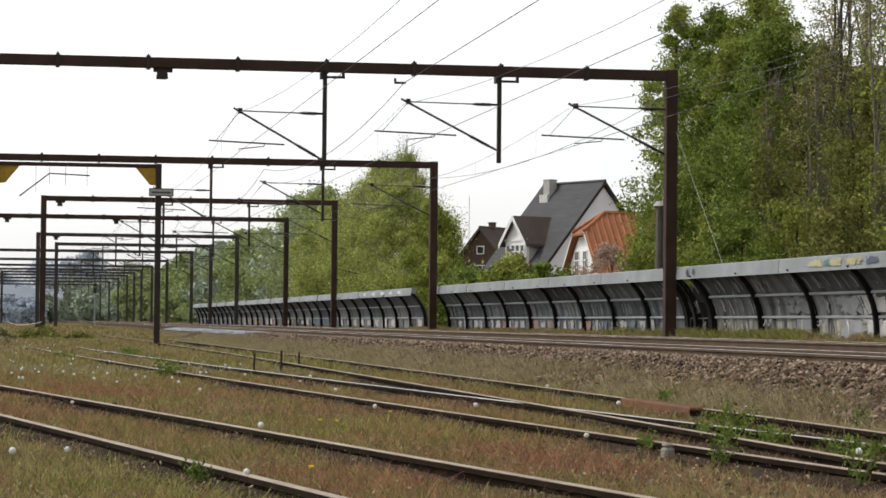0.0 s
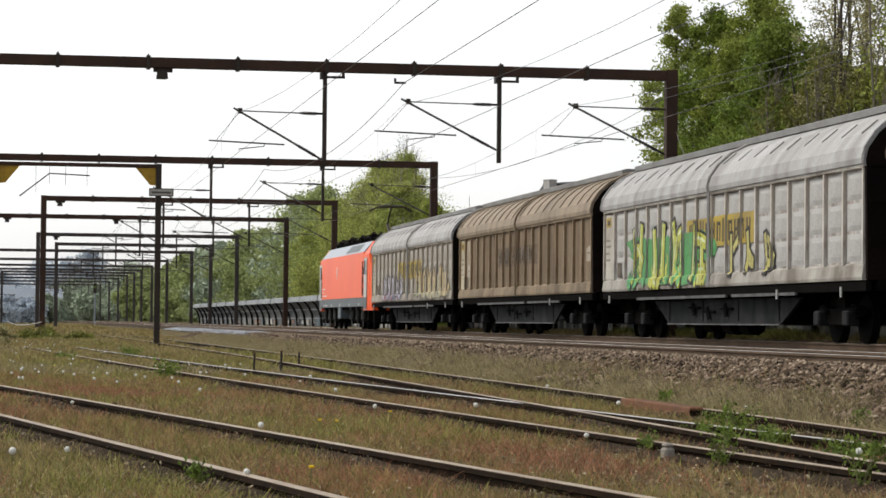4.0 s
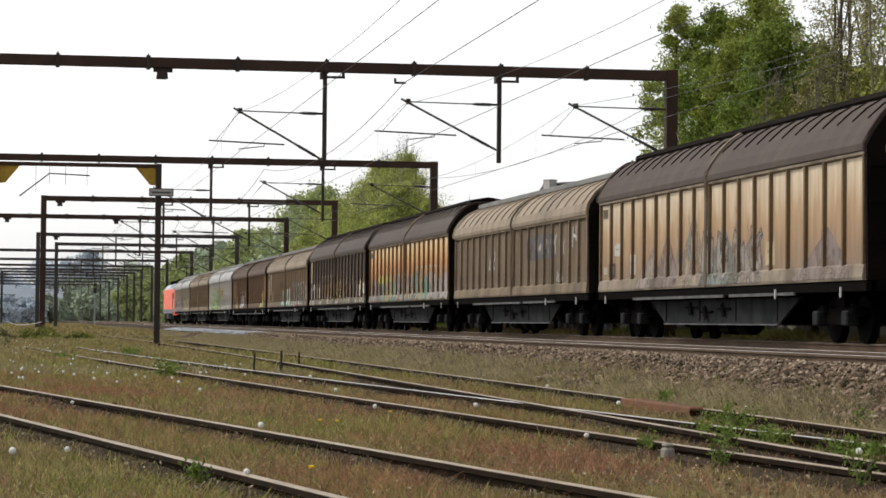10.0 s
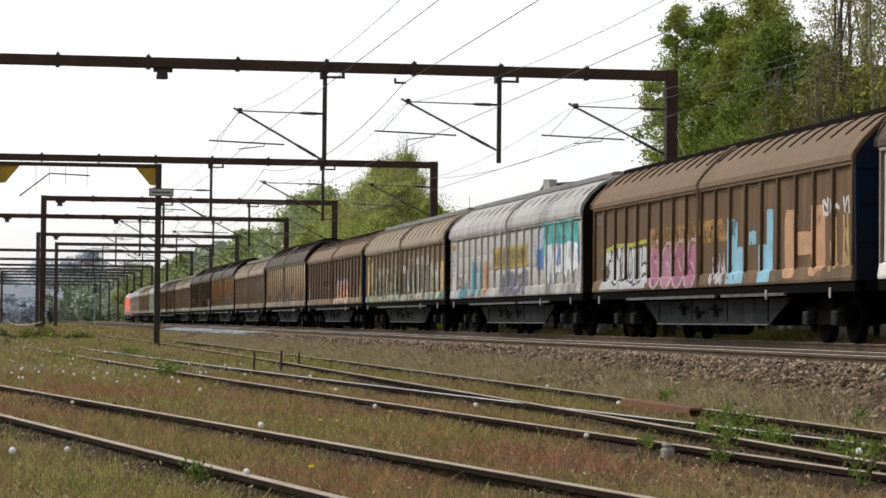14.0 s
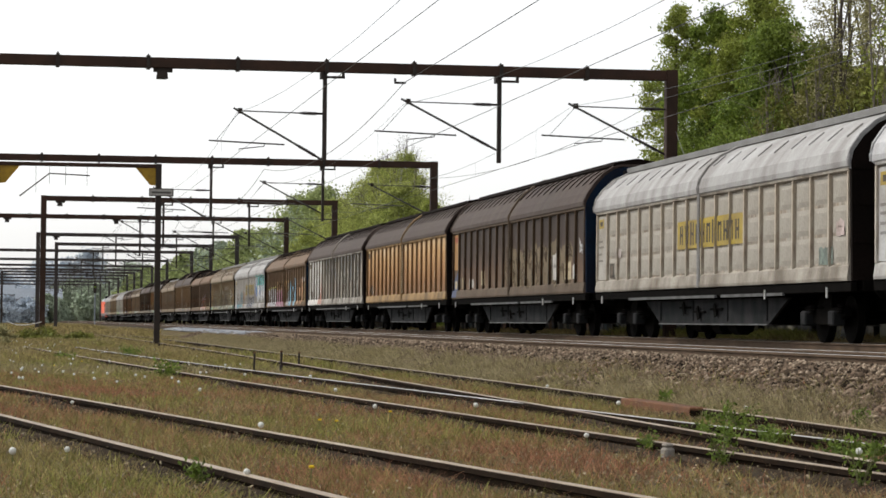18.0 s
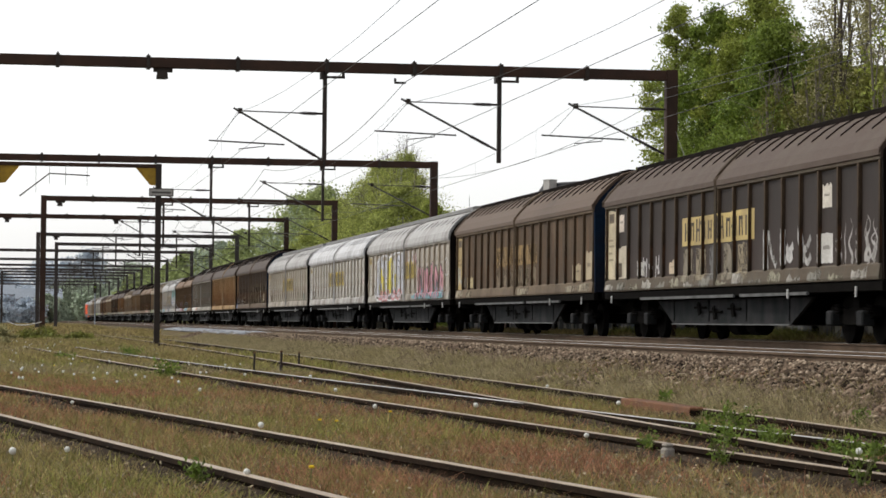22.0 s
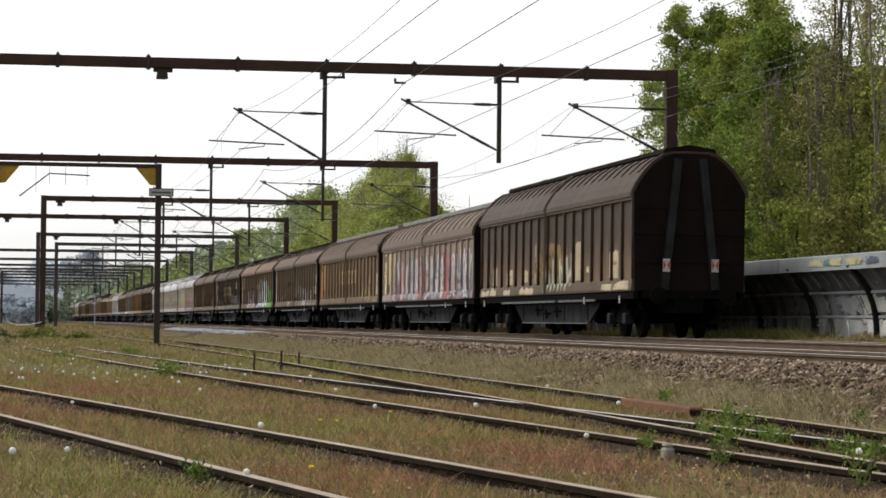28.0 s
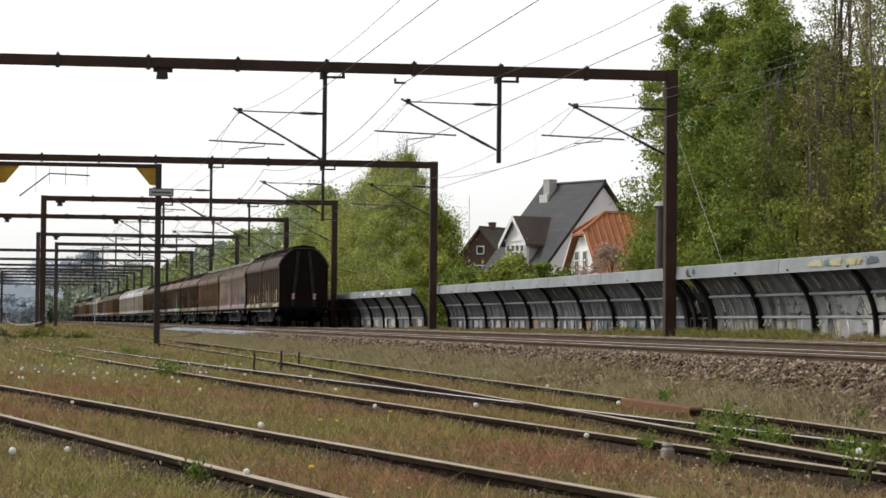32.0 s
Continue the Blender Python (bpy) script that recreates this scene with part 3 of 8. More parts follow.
def gantry(y, left, right=POST_X, drops=(13.85, 8.68), detail=True, lamps=(), top=8.42):
    x0 = lean(y)
    steel = "gantry" if y < 215 else "gantry_hazed"
    g = empty("catenary_gantry", "rust brown steel portal gantry carrying the overhead wires", "gantry", "gantries over the tracks", pose(x0, y, 0))
    w, zf = 0.17, ground_z(right + x0, y) - 0.1
    bm = BM()
    box(bm, right - w, right + w, -w, w, zf, top + 0.02, 0.015)
    p = part("post", bm, steel, g)
    part("base_plate", box(BM(), right - 0.3, right + 0.3, -0.3, 0.3, zf + 0.05, zf + 0.14), "gantry_dark", p)
    bm = BM()
    box(bm, left - w, left + w, -w, w, -0.05, top + 0.02, 0.015)
    part("post", bm, steel, g)
    bm = BM()
    box(bm, left + w + .002, right - w - .002, -0.14, 0.14, top - 0.30, top, 0.012)
    bmx = part("beam", bm, steel, g)
    if detail:
        n = int((right - left) / 2.55)
        for i in range(1, n):
            x = left + (right - left) * i / n
            b = box(BM(), x - 0.055, x + 0.055, -0.17, 0.17, top - 0.34, top + 0.05)
            part("splice_collar", b, "gantry_dark", bmx)
            part("bolt", box(BM(), x - 0.02, x + 0.02, -0.03, 0.03, top + 0.052, top + 0.10), "gantry_dark", bmx)
    for d in drops:
        m = part("dropper_mast", box(BM(), d - 0.06, d + 0.06, -0.06, 0.06, top - 2.85, top - 0.302), "gantry_dark", g)
        part("bracket", box(BM(), d - 0.1, d + 0.58, -0.07, 0.07, top - 0.47, top - 0.41), "gantry_dark", m)
        part("bracket_arm", box(BM(), d + 0.5, d + 0.57, -0.07, 0.07, top - 0.41, top - 0.302), "gantry_dark", m)
        if detail:
            part("bracket_block", box(BM(), d - 0.14, d - 0.062, -0.16, 0.16, top - 0.5, top - 0.302), "gantry_dark", m)
        cantilever(g, d - 0.06, top - 1.38 - (0.38 if d < 10 else 0.0), 0.88 if d < 10 else 0.97)
    cantilever(g, right - w, top - 1.40)
    for lx in lamps:
        l = part("lamp", prism(BM(), [(lx - 0.17, top - 0.60), (lx + 0.17, top - 0.60), (lx + 0.14, top - 0.42), (lx - 0.14, top - 0.42)], -0.2, 0.2), "gantry_dark", g, "dark downward floodlight housing")
        part("lamp_arm", box(BM(), lx - 0.25, lx + 0.3, -0.05, 0.05, top - 0.418, top - 0.302), "gantry_dark", l)
        part("lens", box(BM(), lx - 0.13, lx + 0.13, -0.15, 0.15, top - 0.615, top - 0.602), "lamp_box", l)
    return g


GANTRIES = [(75.2, -4.2, (3.95,)), (119.6, -4.2, ()), (157.1, 1.55, (2.5,)), (184.7, -4.2, (-.6, 7.0)), (224.0, 2.1, (3.6,)), (252.0, 4.27, ()), (276.6, -6.0, ()),
            (318.0, -6.0, ()), (352.0, -6.0, ()), (380.0, -6.0, ()), (402.0, -1.0, ()), (426.0, -6.0, ()), (460.0, -4.0, ()), (500.0, -6.0, ()), (545.0, -4.0, ())]
for gy, gl, gd in GANTRIES:
    gantry(gy, gl, lamps=gd, detail=gy < 200, top=8.53 if gy < 100 else 8.46 if gy < 130 else 8.34)

# a pipe behind the barrier
duct = empty("vent_pipe", "grey ventilation pipe with a pale cap behind the barrier", "pipe", m=pose(21.16, 85.0, 0.6))
part("pipe", tube(BM(), [(0.0, 0, -.1), (0.0, 0, 4.36)], 0.135, 12), "grey_post", duct)
part("cap", tube(BM(), [(0.0, 0, 4.36), (0.0, 0, 4.44), (0.0, 0, 4.52)], 0.24, 12, 0.12), "chimney", duct, "pale pipe cap")


# yard portal with yellow gussets
def yard_portal():
    g = empty("yard_portal", "slim dark portal with yellow corner gussets over a siding", "gantry", m=pose(0, 98.4, 0))
    xr, xl, top = 5.07, -0.95, 6.85
    for x in (xr, xl):
        p = part("post", box(BM(), x - 0.11, x + 0.11, -0.11, 0.11, -0.1, top, 0.01), "gantry_dark", g)
    part("beam", box(BM(), xl + 0.112, xr - 0.112, -0.1, 0.1, top - 0.16, top - 0.02, 0.01), "gantry", g)
    for x, s in ((xr, -1), (xl, 1)):
        bm = BM()
        prism(bm, [(x + s * 0.112, top - 0.165), (x + s * 0.85, top - 0.165), (x + s * 0.32, top - 0.8), (x + s * 0.112, top - 0.82)], -0.05, 0.05)
        part("gusset", bm, "gusset", g, "yellow painted corner gusset")
    s = part("sign_plate", box(BM(), xr - 0.36, xr + 0.56, -0.17, -0.115, 5.62, 5.92), "lamp_box", g, "small pale sign plate with grey rim")
    part("plate_face", box(BM(), xr - 0.32, xr + 0.52, -0.174, -0.171, 5.66, 5.88), "chimney", s)
    part("bar", box(BM(), xr - 0.26, xr + 0.46, -0.180, -0.1745, 5.73, 5.80), "lamp_box", s)
    for x, a, b in ((1.0, 6.0, 6.7), (1.6, 6.0, 6.7), (2.4, 6.0, 6.7), (0.5, 5.7, 6.7)):
        part("hanger", tube(BM(), [(x, 0, a), (x, 0, b)], 0.012, 4), "wire", g)
    part("hanging_arm", tube(BM(), [(-0.1, 0, 5.55), (1.0, 0, 6.42), (2.5, 0, 6.36)], 0.028, 5), "tube", g)


yard_portal()


# ---------- overhead wires ----------
def wires():
    gy = [g[0] for g in GANTRIES]
    spans = [-40.0, 20.0] + gy
    for x, zc, zt in ((16.06, 6.22, 7.42), (11.0, 6.05, 7.35), (6.1, 5.78, 6.98)):
        t = empty("overhead_line", "thin contact wire and carrying wire hung from the gantries", "wire", "overhead lines")
        bm, bm2, bm3 = BM(), BM(), BM()
        pts, sag = [], []
        for a, b in zip(spans[:-1], spans[1:]):
            k = 8
            for i in range(k):
                u = i / k
                y = a + (b - a) * u
                zm = zt - (0.75 if b - a > 30 else 0.4) * 4 * u * (1 - u)
                pts.append((x + bend(y), y, zc))
                sag.append((x + bend(y), y, zm))
                if i % 2 and 76 < y < 190:
                    tube(bm3, [(x + bend(y), y, zc), (x + bend(y), y, zm)], 0.003, 3)
        tube(bm, pts, 0.0085, 4)
        tube(bm2, sag, 0.0062, 4)
        part("contact_wire", bm, "wire", t)
        part("carrying_wire", bm2, "wire", t)
        part("dropper_wires", bm3, "wire", t)
    # feeder hung under the beam
    t = empty("feeder_wire", "thick dark feeder wire hanging from an insulator under the gantry beam", "wire")
    pts = []
    ys = [-40, 75.2, 119.6, 157.1, 184.7, 224.0]
    for a, b in zip(ys[:-1], ys[1:]):
        for i in range(10):
            u = i / 10
            pts.append((11.0 + 0 * u, a + (b - a) * u, 7.98 - (0.0 if a < 0 else 0.9) * 4 * u * (1 - u)))
    part("cable", tube(BM(), pts, 0.011, 5), "gantry_dark", t)
    part("hanger", box(BM(), 10.72, 11.04, 75.1, 75.3, 7.95, 8.0), "gantry_dark", t)
    part("hook", box(BM(), 10.7, 10.76, 75.15, 75.25, 7.99, 8.10), "gantry_dark", t)
    # wires beside the line, anchored on the right posts
    for x, z, dz, y1 in ((18.8, 7.7, 0.6, 119.6),):
        t = empty("feeder_wire", "thin grey line wire running along the gantry posts", "wire", "line wires")
        pts = []
        for a, b in zip([-40, 75.2, 119.6], [75.2, 119.6, 157.1]):
            for i in range(9):
                u = i / 8
                pts.append((x, a + (b - a) * u, z - dz * 4 * u * (1 - u)))
        part("cable", tube(BM(), pts, 0.009, 4), "wire", t)
    t = empty("stay_wire", "pale thin stay wire slanting from the gantry post to the barrier", "wire")
    part("cable", tube(BM(), [(19.15, 75.02, 6.7), (19.74, 70.4, 1.6)], 0.008, 4), "chimney", t)


wires()

# a signal far down the line
sig = empty("signal", "distant colour light signal on a grey post with green lamp", "signal", m=pose(8.4, 300, 0.4))
part("post", tube(BM(), [(0, 0, 0), (0, 0, 4.6)], 0.07, 8), "far_hazed", sig)
hd = part("head", box(BM(), -0.2, 0.2, -0.12, 0.12, 3.6, 4.7, 0.03), "gantry_dark", sig)
part("lens", disc(BM(), (0, -0.14, 4.3), (0, 1, 0), 0.12, 0.04, 10), "weed", hd)


# ---------- noise barrier ----------
def barrier():
    base, top = 20.0, 19.30

    def curve_x(t):  # t 0 at the foot, 1 at the top: upright, then leaning over the line
        return base - (base - top) * t ** 2.8

    def sect(t):
        return curve_x(t), 0.62 + (2.40 - 0.62) * t

    tint = [(0.15, 0.16, 0.175)] * 4 + [(0.19, 0.20, 0.21), (0.115, 0.125, 0.14), (0.21, 0.21, 0.20), (0.10, 0.10, 0.11)]
    for name, y0, y1, dx in (("a", 19.95, 73.3, 0.0), ("b", 76.75, 120.6, 0.12), ("c", 127.0, 276.0, 0.0)):
        w = tagged(empty("noise_barrier", "grey sprayed noise barrier with black curved ribs and a metal coping", "barrier"), kind="structure")
        w["group"] = "barrier sections"
        n = round((y1 - y0) / 4.85)
        step = (y1 - y0) / n
        ribmesh = panel = midrail = None
        for i in range(n + 1):
            y = y0 + step * i
            m = pose(lean(y) + dx, y, 0)
            if ribmesh is None:
                bm = BM()
                prof = [sect(t / 6) for t in range(7)]
                out = [(x - 0.17, z) for x, z in prof] + [(x - 0.01, z) for x, z in reversed(prof)]
                prism(bm, out, -0.055, 0.055)
                ribmesh = part("rib", bm, "rib", w)
                ribmesh.matrix_local = m
            else:
                again(ribmesh, m)
            if i == n:
                break
            ym = y + step / 2
            mm = pose(lean(ym) + dx, ym, 0, 0, 0, turn(ym))
            if panel is None:
                panel, midrail = [], []
                for k in range(3):
                    t0, t1 = (0.02, 0.33, 0.66)[k], (0.33, 0.66, 0.985)[k]
                    a, c, b = sect(t0 + .004), sect((t0 + t1) / 2), sect(t1 - .004)
                    bm = BM()
                    prism(bm, [a, c, b, (b[0] + 0.06, b[1]), (c[0] + 0.06, c[1]), (a[0] + 0.06, a[1])], -step / 2 + 0.06, step / 2 - 0.06)
                    o = part("panel", bm, "barrier_paint", w)
                    panel.append(o)
                    if k < 2:
                        bm = BM()
                        box(bm, b[0] - 0.07, b[0] + 0.0, -step / 2 + 0.06, step / 2 - 0.06, b[1] - 0.035, b[1] + 0.035, 0.01)
                        midrail.append(part("rail_bar", bm, "coping", w))
                for o in panel + midrail:
                    o.matrix_local = mm
            else:
                for o in panel + midrail:
                    again(o, mm)
        row_shade = {panel[2].data: 0.75, panel[1].data: 1.0}
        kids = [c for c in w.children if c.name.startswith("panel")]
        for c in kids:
            u = rng.random()
            yy = c.matrix_local.translation.y
            col = np.array(tint[int(rng.integers(len(tint)))])
            if name == "a" and yy < 66:
                col = np.array((0.40, 0.385, 0.32) if yy < 58 else (0.20, 0.205, 0.20) if yy < 62.5 else (0.10, 0.105, 0.11)) * (0.85 + 0.3 * u)
            elif name == "a":
                col = np.array((0.095, 0.10, 0.11)) * (0.8 + 0.4 * u)
            if name == "c" and rng.random() < 0.45:
                col = np.array((0.30, 0.30, 0.285))
            if name == "b" and 81 < yy < 86:
                col = np.array((0.26, 0.17, 0.13))
            if c.data in row_shade:
                col = np.minimum(col, 0.2) * row_shade[c.data]  # shade of the leaning top and coping, painted into the upper panels
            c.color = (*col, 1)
        # coping in lengths, each a plate with a returned lip
        n2 = max(1, round((y1 - y0) / 9.7))
        st2 = (y1 - y0) / n2
        cop = None
        for i in range(n2):
            ym = y0 + st2 * (i + 0.5)
            mm = pose(lean(ym) + dx, ym, 0, 0, 0, turn(ym))
            if cop is None:
                bm = BM()
                prism(bm, [(top - 0.13, 2.31), (top - 0.10, 2.66), (top + 0.10, 2.70), (top + 0.14, 2.36), (top - 0.05, 2.34)], -st2 / 2 + 0.01, st2 / 2 - 0.01)
                cop = part("coping", bm, "coping", w)
                cop.matrix_local = mm
            else:
                again(cop, mm)


barrier()
# faded sprayed fields and loose strokes on the barrier panels and its coping
def blot(bm, r, cy, cz, ry, rz_):
    """A ragged field of paint."""
    ph, vs = r.uniform(0, 6.28, 5), []
    for j in range(56):
        a = 2 * math.pi * j / 56
        f = 0.78 + sum(k * math.sin(q * a + p) for k, q, p in zip((.10, .09, .08, .06, .05), (3, 7, 11, 17, 23), ph))
        vs.append(bm.verts.new((0.0, cy + ry * f * max(-1, min(1, 1.3 * math.cos(a))), cz + rz_ * f * max(-1, min(1, 1.3 * math.sin(a))))))
    bm.faces.new(vs)


def barrier_paint():
    r = np.random.default_rng(31)
    walls = [o for o in scene.objects if o.name.startswith("noise_barrier")]

    def face_x(y, z):
        return 19.965 - 0.70 * ((z - 0.62) / 1.78) ** 2.8 + lean(y) + (0.12 if 78 < y < 121 else 0.0)

    def put(bm, y, z, col, dx=0.02):
        o = part("graffiti", bm, "spray", walls[0] if y < 78 else walls[1] if y < 125 else walls[2], color=col)
        for v in o.data.vertices:
            v.co.x = face_x(v.co.y, v.co.z) - dx

    # big pale pieces on the nearest panels, with slanting strokes over them
    for y, col in ((53.5, (0.58, 0.57, 0.50)), (56.0, (0.62, 0.60, 0.50)), (58.6, (0.50, 0.50, 0.47)), (60.6, (0.30, 0.31, 0.32)), (64.6, (0.20, 0.21, 0.22))):
        for z, h in ((0.95, 0.26), (1.50, 0.26)):
            bm = BM()
            blot(bm, r, y + r.uniform(-.3, .3), z, 1.15, h)
            put(bm, y, z + 0.22, col)
    for k in range(30):
        y = 52.5 + 19.5 * r.random() ** 1.4
        z = 0.72 if r.random() < 0.5 else 1.26
        a = r.uniform(-.35, .35)
        bm = BM()
        ribbon(bm, rounded([(y, z), (y + a * .5 + r.uniform(-.05, .05), z + .2), (y + a, z + r.uniform(.36, .48))]), r.uniform(0.035, 0.10), 0.0)
        c = [(0.66, 0.66, 0.62), (0.07, 0.08, 0.10), (0.40, 0.44, 0.48), (0.05, 0.05, 0.055), (0.42, 0.33, 0.16)][r.integers(5)]
        put(bm, y, z + 0.34, tuple(v * (1.0 if y < 62 else 0.55) for v in c), 0.026)
    for y in (63.2, 68.1, 72.0):
        bm = BM()
        ribbon(bm, rounded([(y - .5, 1.15), (y - .2, 0.98), (y, 1.12), (y + .25, 0.98), (y + .5, 1.15)]), 0.045, 0.0)
        put(bm, y, 1.15, (0.42, 0.43, 0.43))
    # thin upright runs and streaks on every row of panels
    for y0 in [51.5 + 2.43 * k for k in range(29)]:
        for z, h in ((0.70, 0.46), (1.26, 0.46), (1.85, 0.42)):
            bm = BM()
            for q in range(5):
                y = y0 + r.uniform(0, 2.2)
                b = z + r.uniform(0, .12)
                ribbon(bm, [(y, b), (y + r.uniform(-.05, .05), b + h * .4), (y + r.uniform(-.12, .12), b + h * r.uniform(.6, .8))], r.uniform(0.03, 0.12), 0.0)
            c = np.array([(0.34, 0.35, 0.36), (0.24, 0.26, 0.29), (0.30, 0.29, 0.26), (0.05, 0.05, 0.06)][r.integers(4)])
            put(bm, y0 + 1.2, z + .3, tuple(c), 0.012)
    # smudges on the further sections
    for k in range(30):
        y = 80.0 + 1.35 * k
        bm = BM()
        blot(bm, r, y, 0.93, r.uniform(.25, .6), r.uniform(.12, .25))
        put(bm, y, 1.16, [(0.30, 0.31, 0.32), (0.24, 0.16, 0.12), (0.10, 0.14, 0.17), (0.36, 0.36, 0.34)][r.integers(4)])
    for k in range(34):
        y = 129 + 3.1 * k
        bm = BM()
        blot(bm, r, y, 0.95, r.uniform(.4, 1.1), r.uniform(.15, .28))
        put(bm, y, 1.2, [(0.52, 0.51, 0.48), (0.45, 0.44, 0.40), (0.10, 0.14, 0.17), (0.34, 0.18, 0.12)][r.integers(4)])
    for y, ry, col in ((57.0, .5, (0.08, 0.10, 0.14)), (58.3, .7, (0.46, 0.42, 0.22)), (59.7, .6, (0.50, 0.46, 0.26)), (61.2, .7, (0.44, 0.42, 0.26)), (60.3, .3, (0.12, 0.22, 0.20)), (73.6, .16, (0.06, 0.06, 0.07)), (72.9, .14, (0.06, 0.06, 0.07)),
                       (131, .8, WHITE), (134, .7, WHITE), (137, .9, WHITE), (140.5, .8, WHITE), (144, .6, WHITE)):
        bm = BM()
        blot(bm, r, y, 2.5, ry, 0.10)
        o = part("graffiti", bm, "spray", walls[0] if y < 78 else walls[2], color=col)
        o.matrix_local = pose(19.155 + lean(y), 0, 0)


# dark braced joint where the two sections meet
joint = empty("barrier_joint", "black braced steel joint between two barrier sections", "barrier joint", m=pose(19.9, 75.0, 0.6))
for dy, w in ((-1.35, .10), (0.35, .13), (1.25, .09)):
    prof = [(0.16 - 0.70 * (k / 6) ** 2.8, 1.80 * k / 6) for k in range(7)]
    part("strut", prism(BM(), [(x - 0.2, z) for x, z in prof] + [(x, z) for x, z in reversed(prof)], dy - w, dy + w), "rib", joint)
part("back_plate", box(BM(), 0.24, 0.28, -1.62, 1.68, 0.0, 1.75), "rib", joint)
for z in (0.55, 1.05):
    part("cross_bar", box(BM(), 0.02, 0.10, -1.6, 1.66, z, z + .05), "gantry_dark", joint)
prof = [(-0.73, 1.71), (-0.70, 2.06), (-0.50, 2.10), (-0.46, 1.76), (-0.65, 1.74)]
part("coping", prism(BM(), prof, -1.68, 1.73), "coping", joint)


# ---------- trees ----------
def leaves(name, centres, size, mat, parent, seed, label=""):
    r = np.random.default_rng(seed)
    n = len(centres)
    u = r.normal(size=(n, 3))
    u /= np.linalg.norm(u, axis=1, keepdims=True)
    v = np.cross(u, r.normal(size=(n, 3)))
    v /= np.linalg.norm(v, axis=1, keepdims=True)
    s = size * r.uniform(0.55, 1.35, (n, 1))
    co = np.stack([centres - u * s, centres + v * s * 0.62, centres + u * s, centres - v * s * 0.62], 1).reshape(-1, 3)
    return sheet(name, co, np.arange(4 * n).reshape(n, 4), mat, parent, label)


def crown_points(r, n, clumps, spread):
    which = r.integers(len(clumps), size=n)
    d = r.normal(size=(n, 3))
    d /= np.linalg.norm(d, axis=1, keepdims=True)
    rad = r.random((n, 1)) ** 0.5 * (1 + 0.9 * (r.random((n, 1)) < 0.16) * r.random((n, 1)))
    return clumps[which] + d * rad * spread[which][:, None] * np.array([1, 1, 0.75])


def tree(label, x, y, h, w, n, mat="leaf_spring", bark="bark", size=0.11, trunk=0.3, low=0.12, shape=1.0, stems=1, seed=1, clump=26, name="tree", group="", airy=0.0, tight=1.0, twigs=0):
    r = np.random.default_rng(seed)
    z = ground_z(x, y) if -30 < x < 60 else 0.6
    t = empty(name, label, "tree" if name != "bush" else "bush", group, pose(x, y, z - 0.05))
    cl, sp = [], []
    for i in range(clump):
        u = low + (1 - low) * (i + r.random()) / clump
        prof = math.sin(math.pi * min(1, (u * 0.92 + 0.06)) ** shape) ** 0.7
        a = r.uniform(0, 2 * math.pi)
        rr = w / 2 * prof * r.uniform(0.25, 0.95)
        cl.append((rr * math.cos(a), rr * math.sin(a), h * u * 0.97))
        sp.append(w * r.uniform(0.11, 0.22) * (0.6 + 0.4 * prof) * tight)
    cl, sp = np.array(cl), np.array(sp)
    for s in range(stems):
        bm = BM()
        ox, oy = (0, 0) if stems == 1 else (r.uniform(-.3, .3) * w * .5, r.uniform(-.2, .2) * w * .5)
        top = Vector((ox * 1.8 + r.uniform(-.06, .06) * w, oy * 1.6, h * r.uniform(0.82, 0.95)))
        pts = [Vector((ox * 0.6, oy * 0.6, 0)).lerp(top, k / 6) + Vector((r.uniform(-.02, .02) * w, r.uniform(-.02, .02) * w, 0)) * (k > 0) for k in range(7)]
        tube(bm, pts, trunk / (1 if stems == 1 else 1.7), 8, 0.03)
        part("trunk", bm, bark, t)
        bm = BM()
        for k in range(0 if stems > 4 else 11):
            c = Vector(cl[r.integers(clump)])
            st = pts[min(5, max(1, int(c.z / h * 5)))]
            if c.z > st.z - 0.3:
                mid = st.lerp(c, 0.5) + Vector((0, 0, 0.06 * h))
                tube(bm, [st, mid, c], trunk * 0.28, 5, 0.012)
        if len(bm.verts):
            part("limb", bm, bark, t)
        else:
            bm.free()
    pts = crown_points(r, n, cl, sp)
    if airy:
        pts = pts[r.random(len(pts)) > airy]
    leaves("crown", pts, size, mat, t, seed + 7)
    for k in range(twigs):
        c = Vector(cl[int(clump * (0.55 + 0.45 * r.random())) % clump])
        d = Vector((c.x * .12 + r.normal() * .22, c.y * .12 + r.normal() * .2, r.uniform(.5, 1.3)))
        bm = tube(BM(), [c, c + d * .5 + Vector((r.normal() * .06, 0, 0)), c + d * h * .11], 0.020, 4, 0.008)
        for q in range(3):
            a = c + d * h * .11 * r.uniform(.3, .8)
            tube(bm, [a, a + Vector((r.normal() * .35, r.normal() * .3, r.uniform(.2, .6)))], 0.010, 3, 0.004)
        part("twig", bm, "twig", t)
    return t


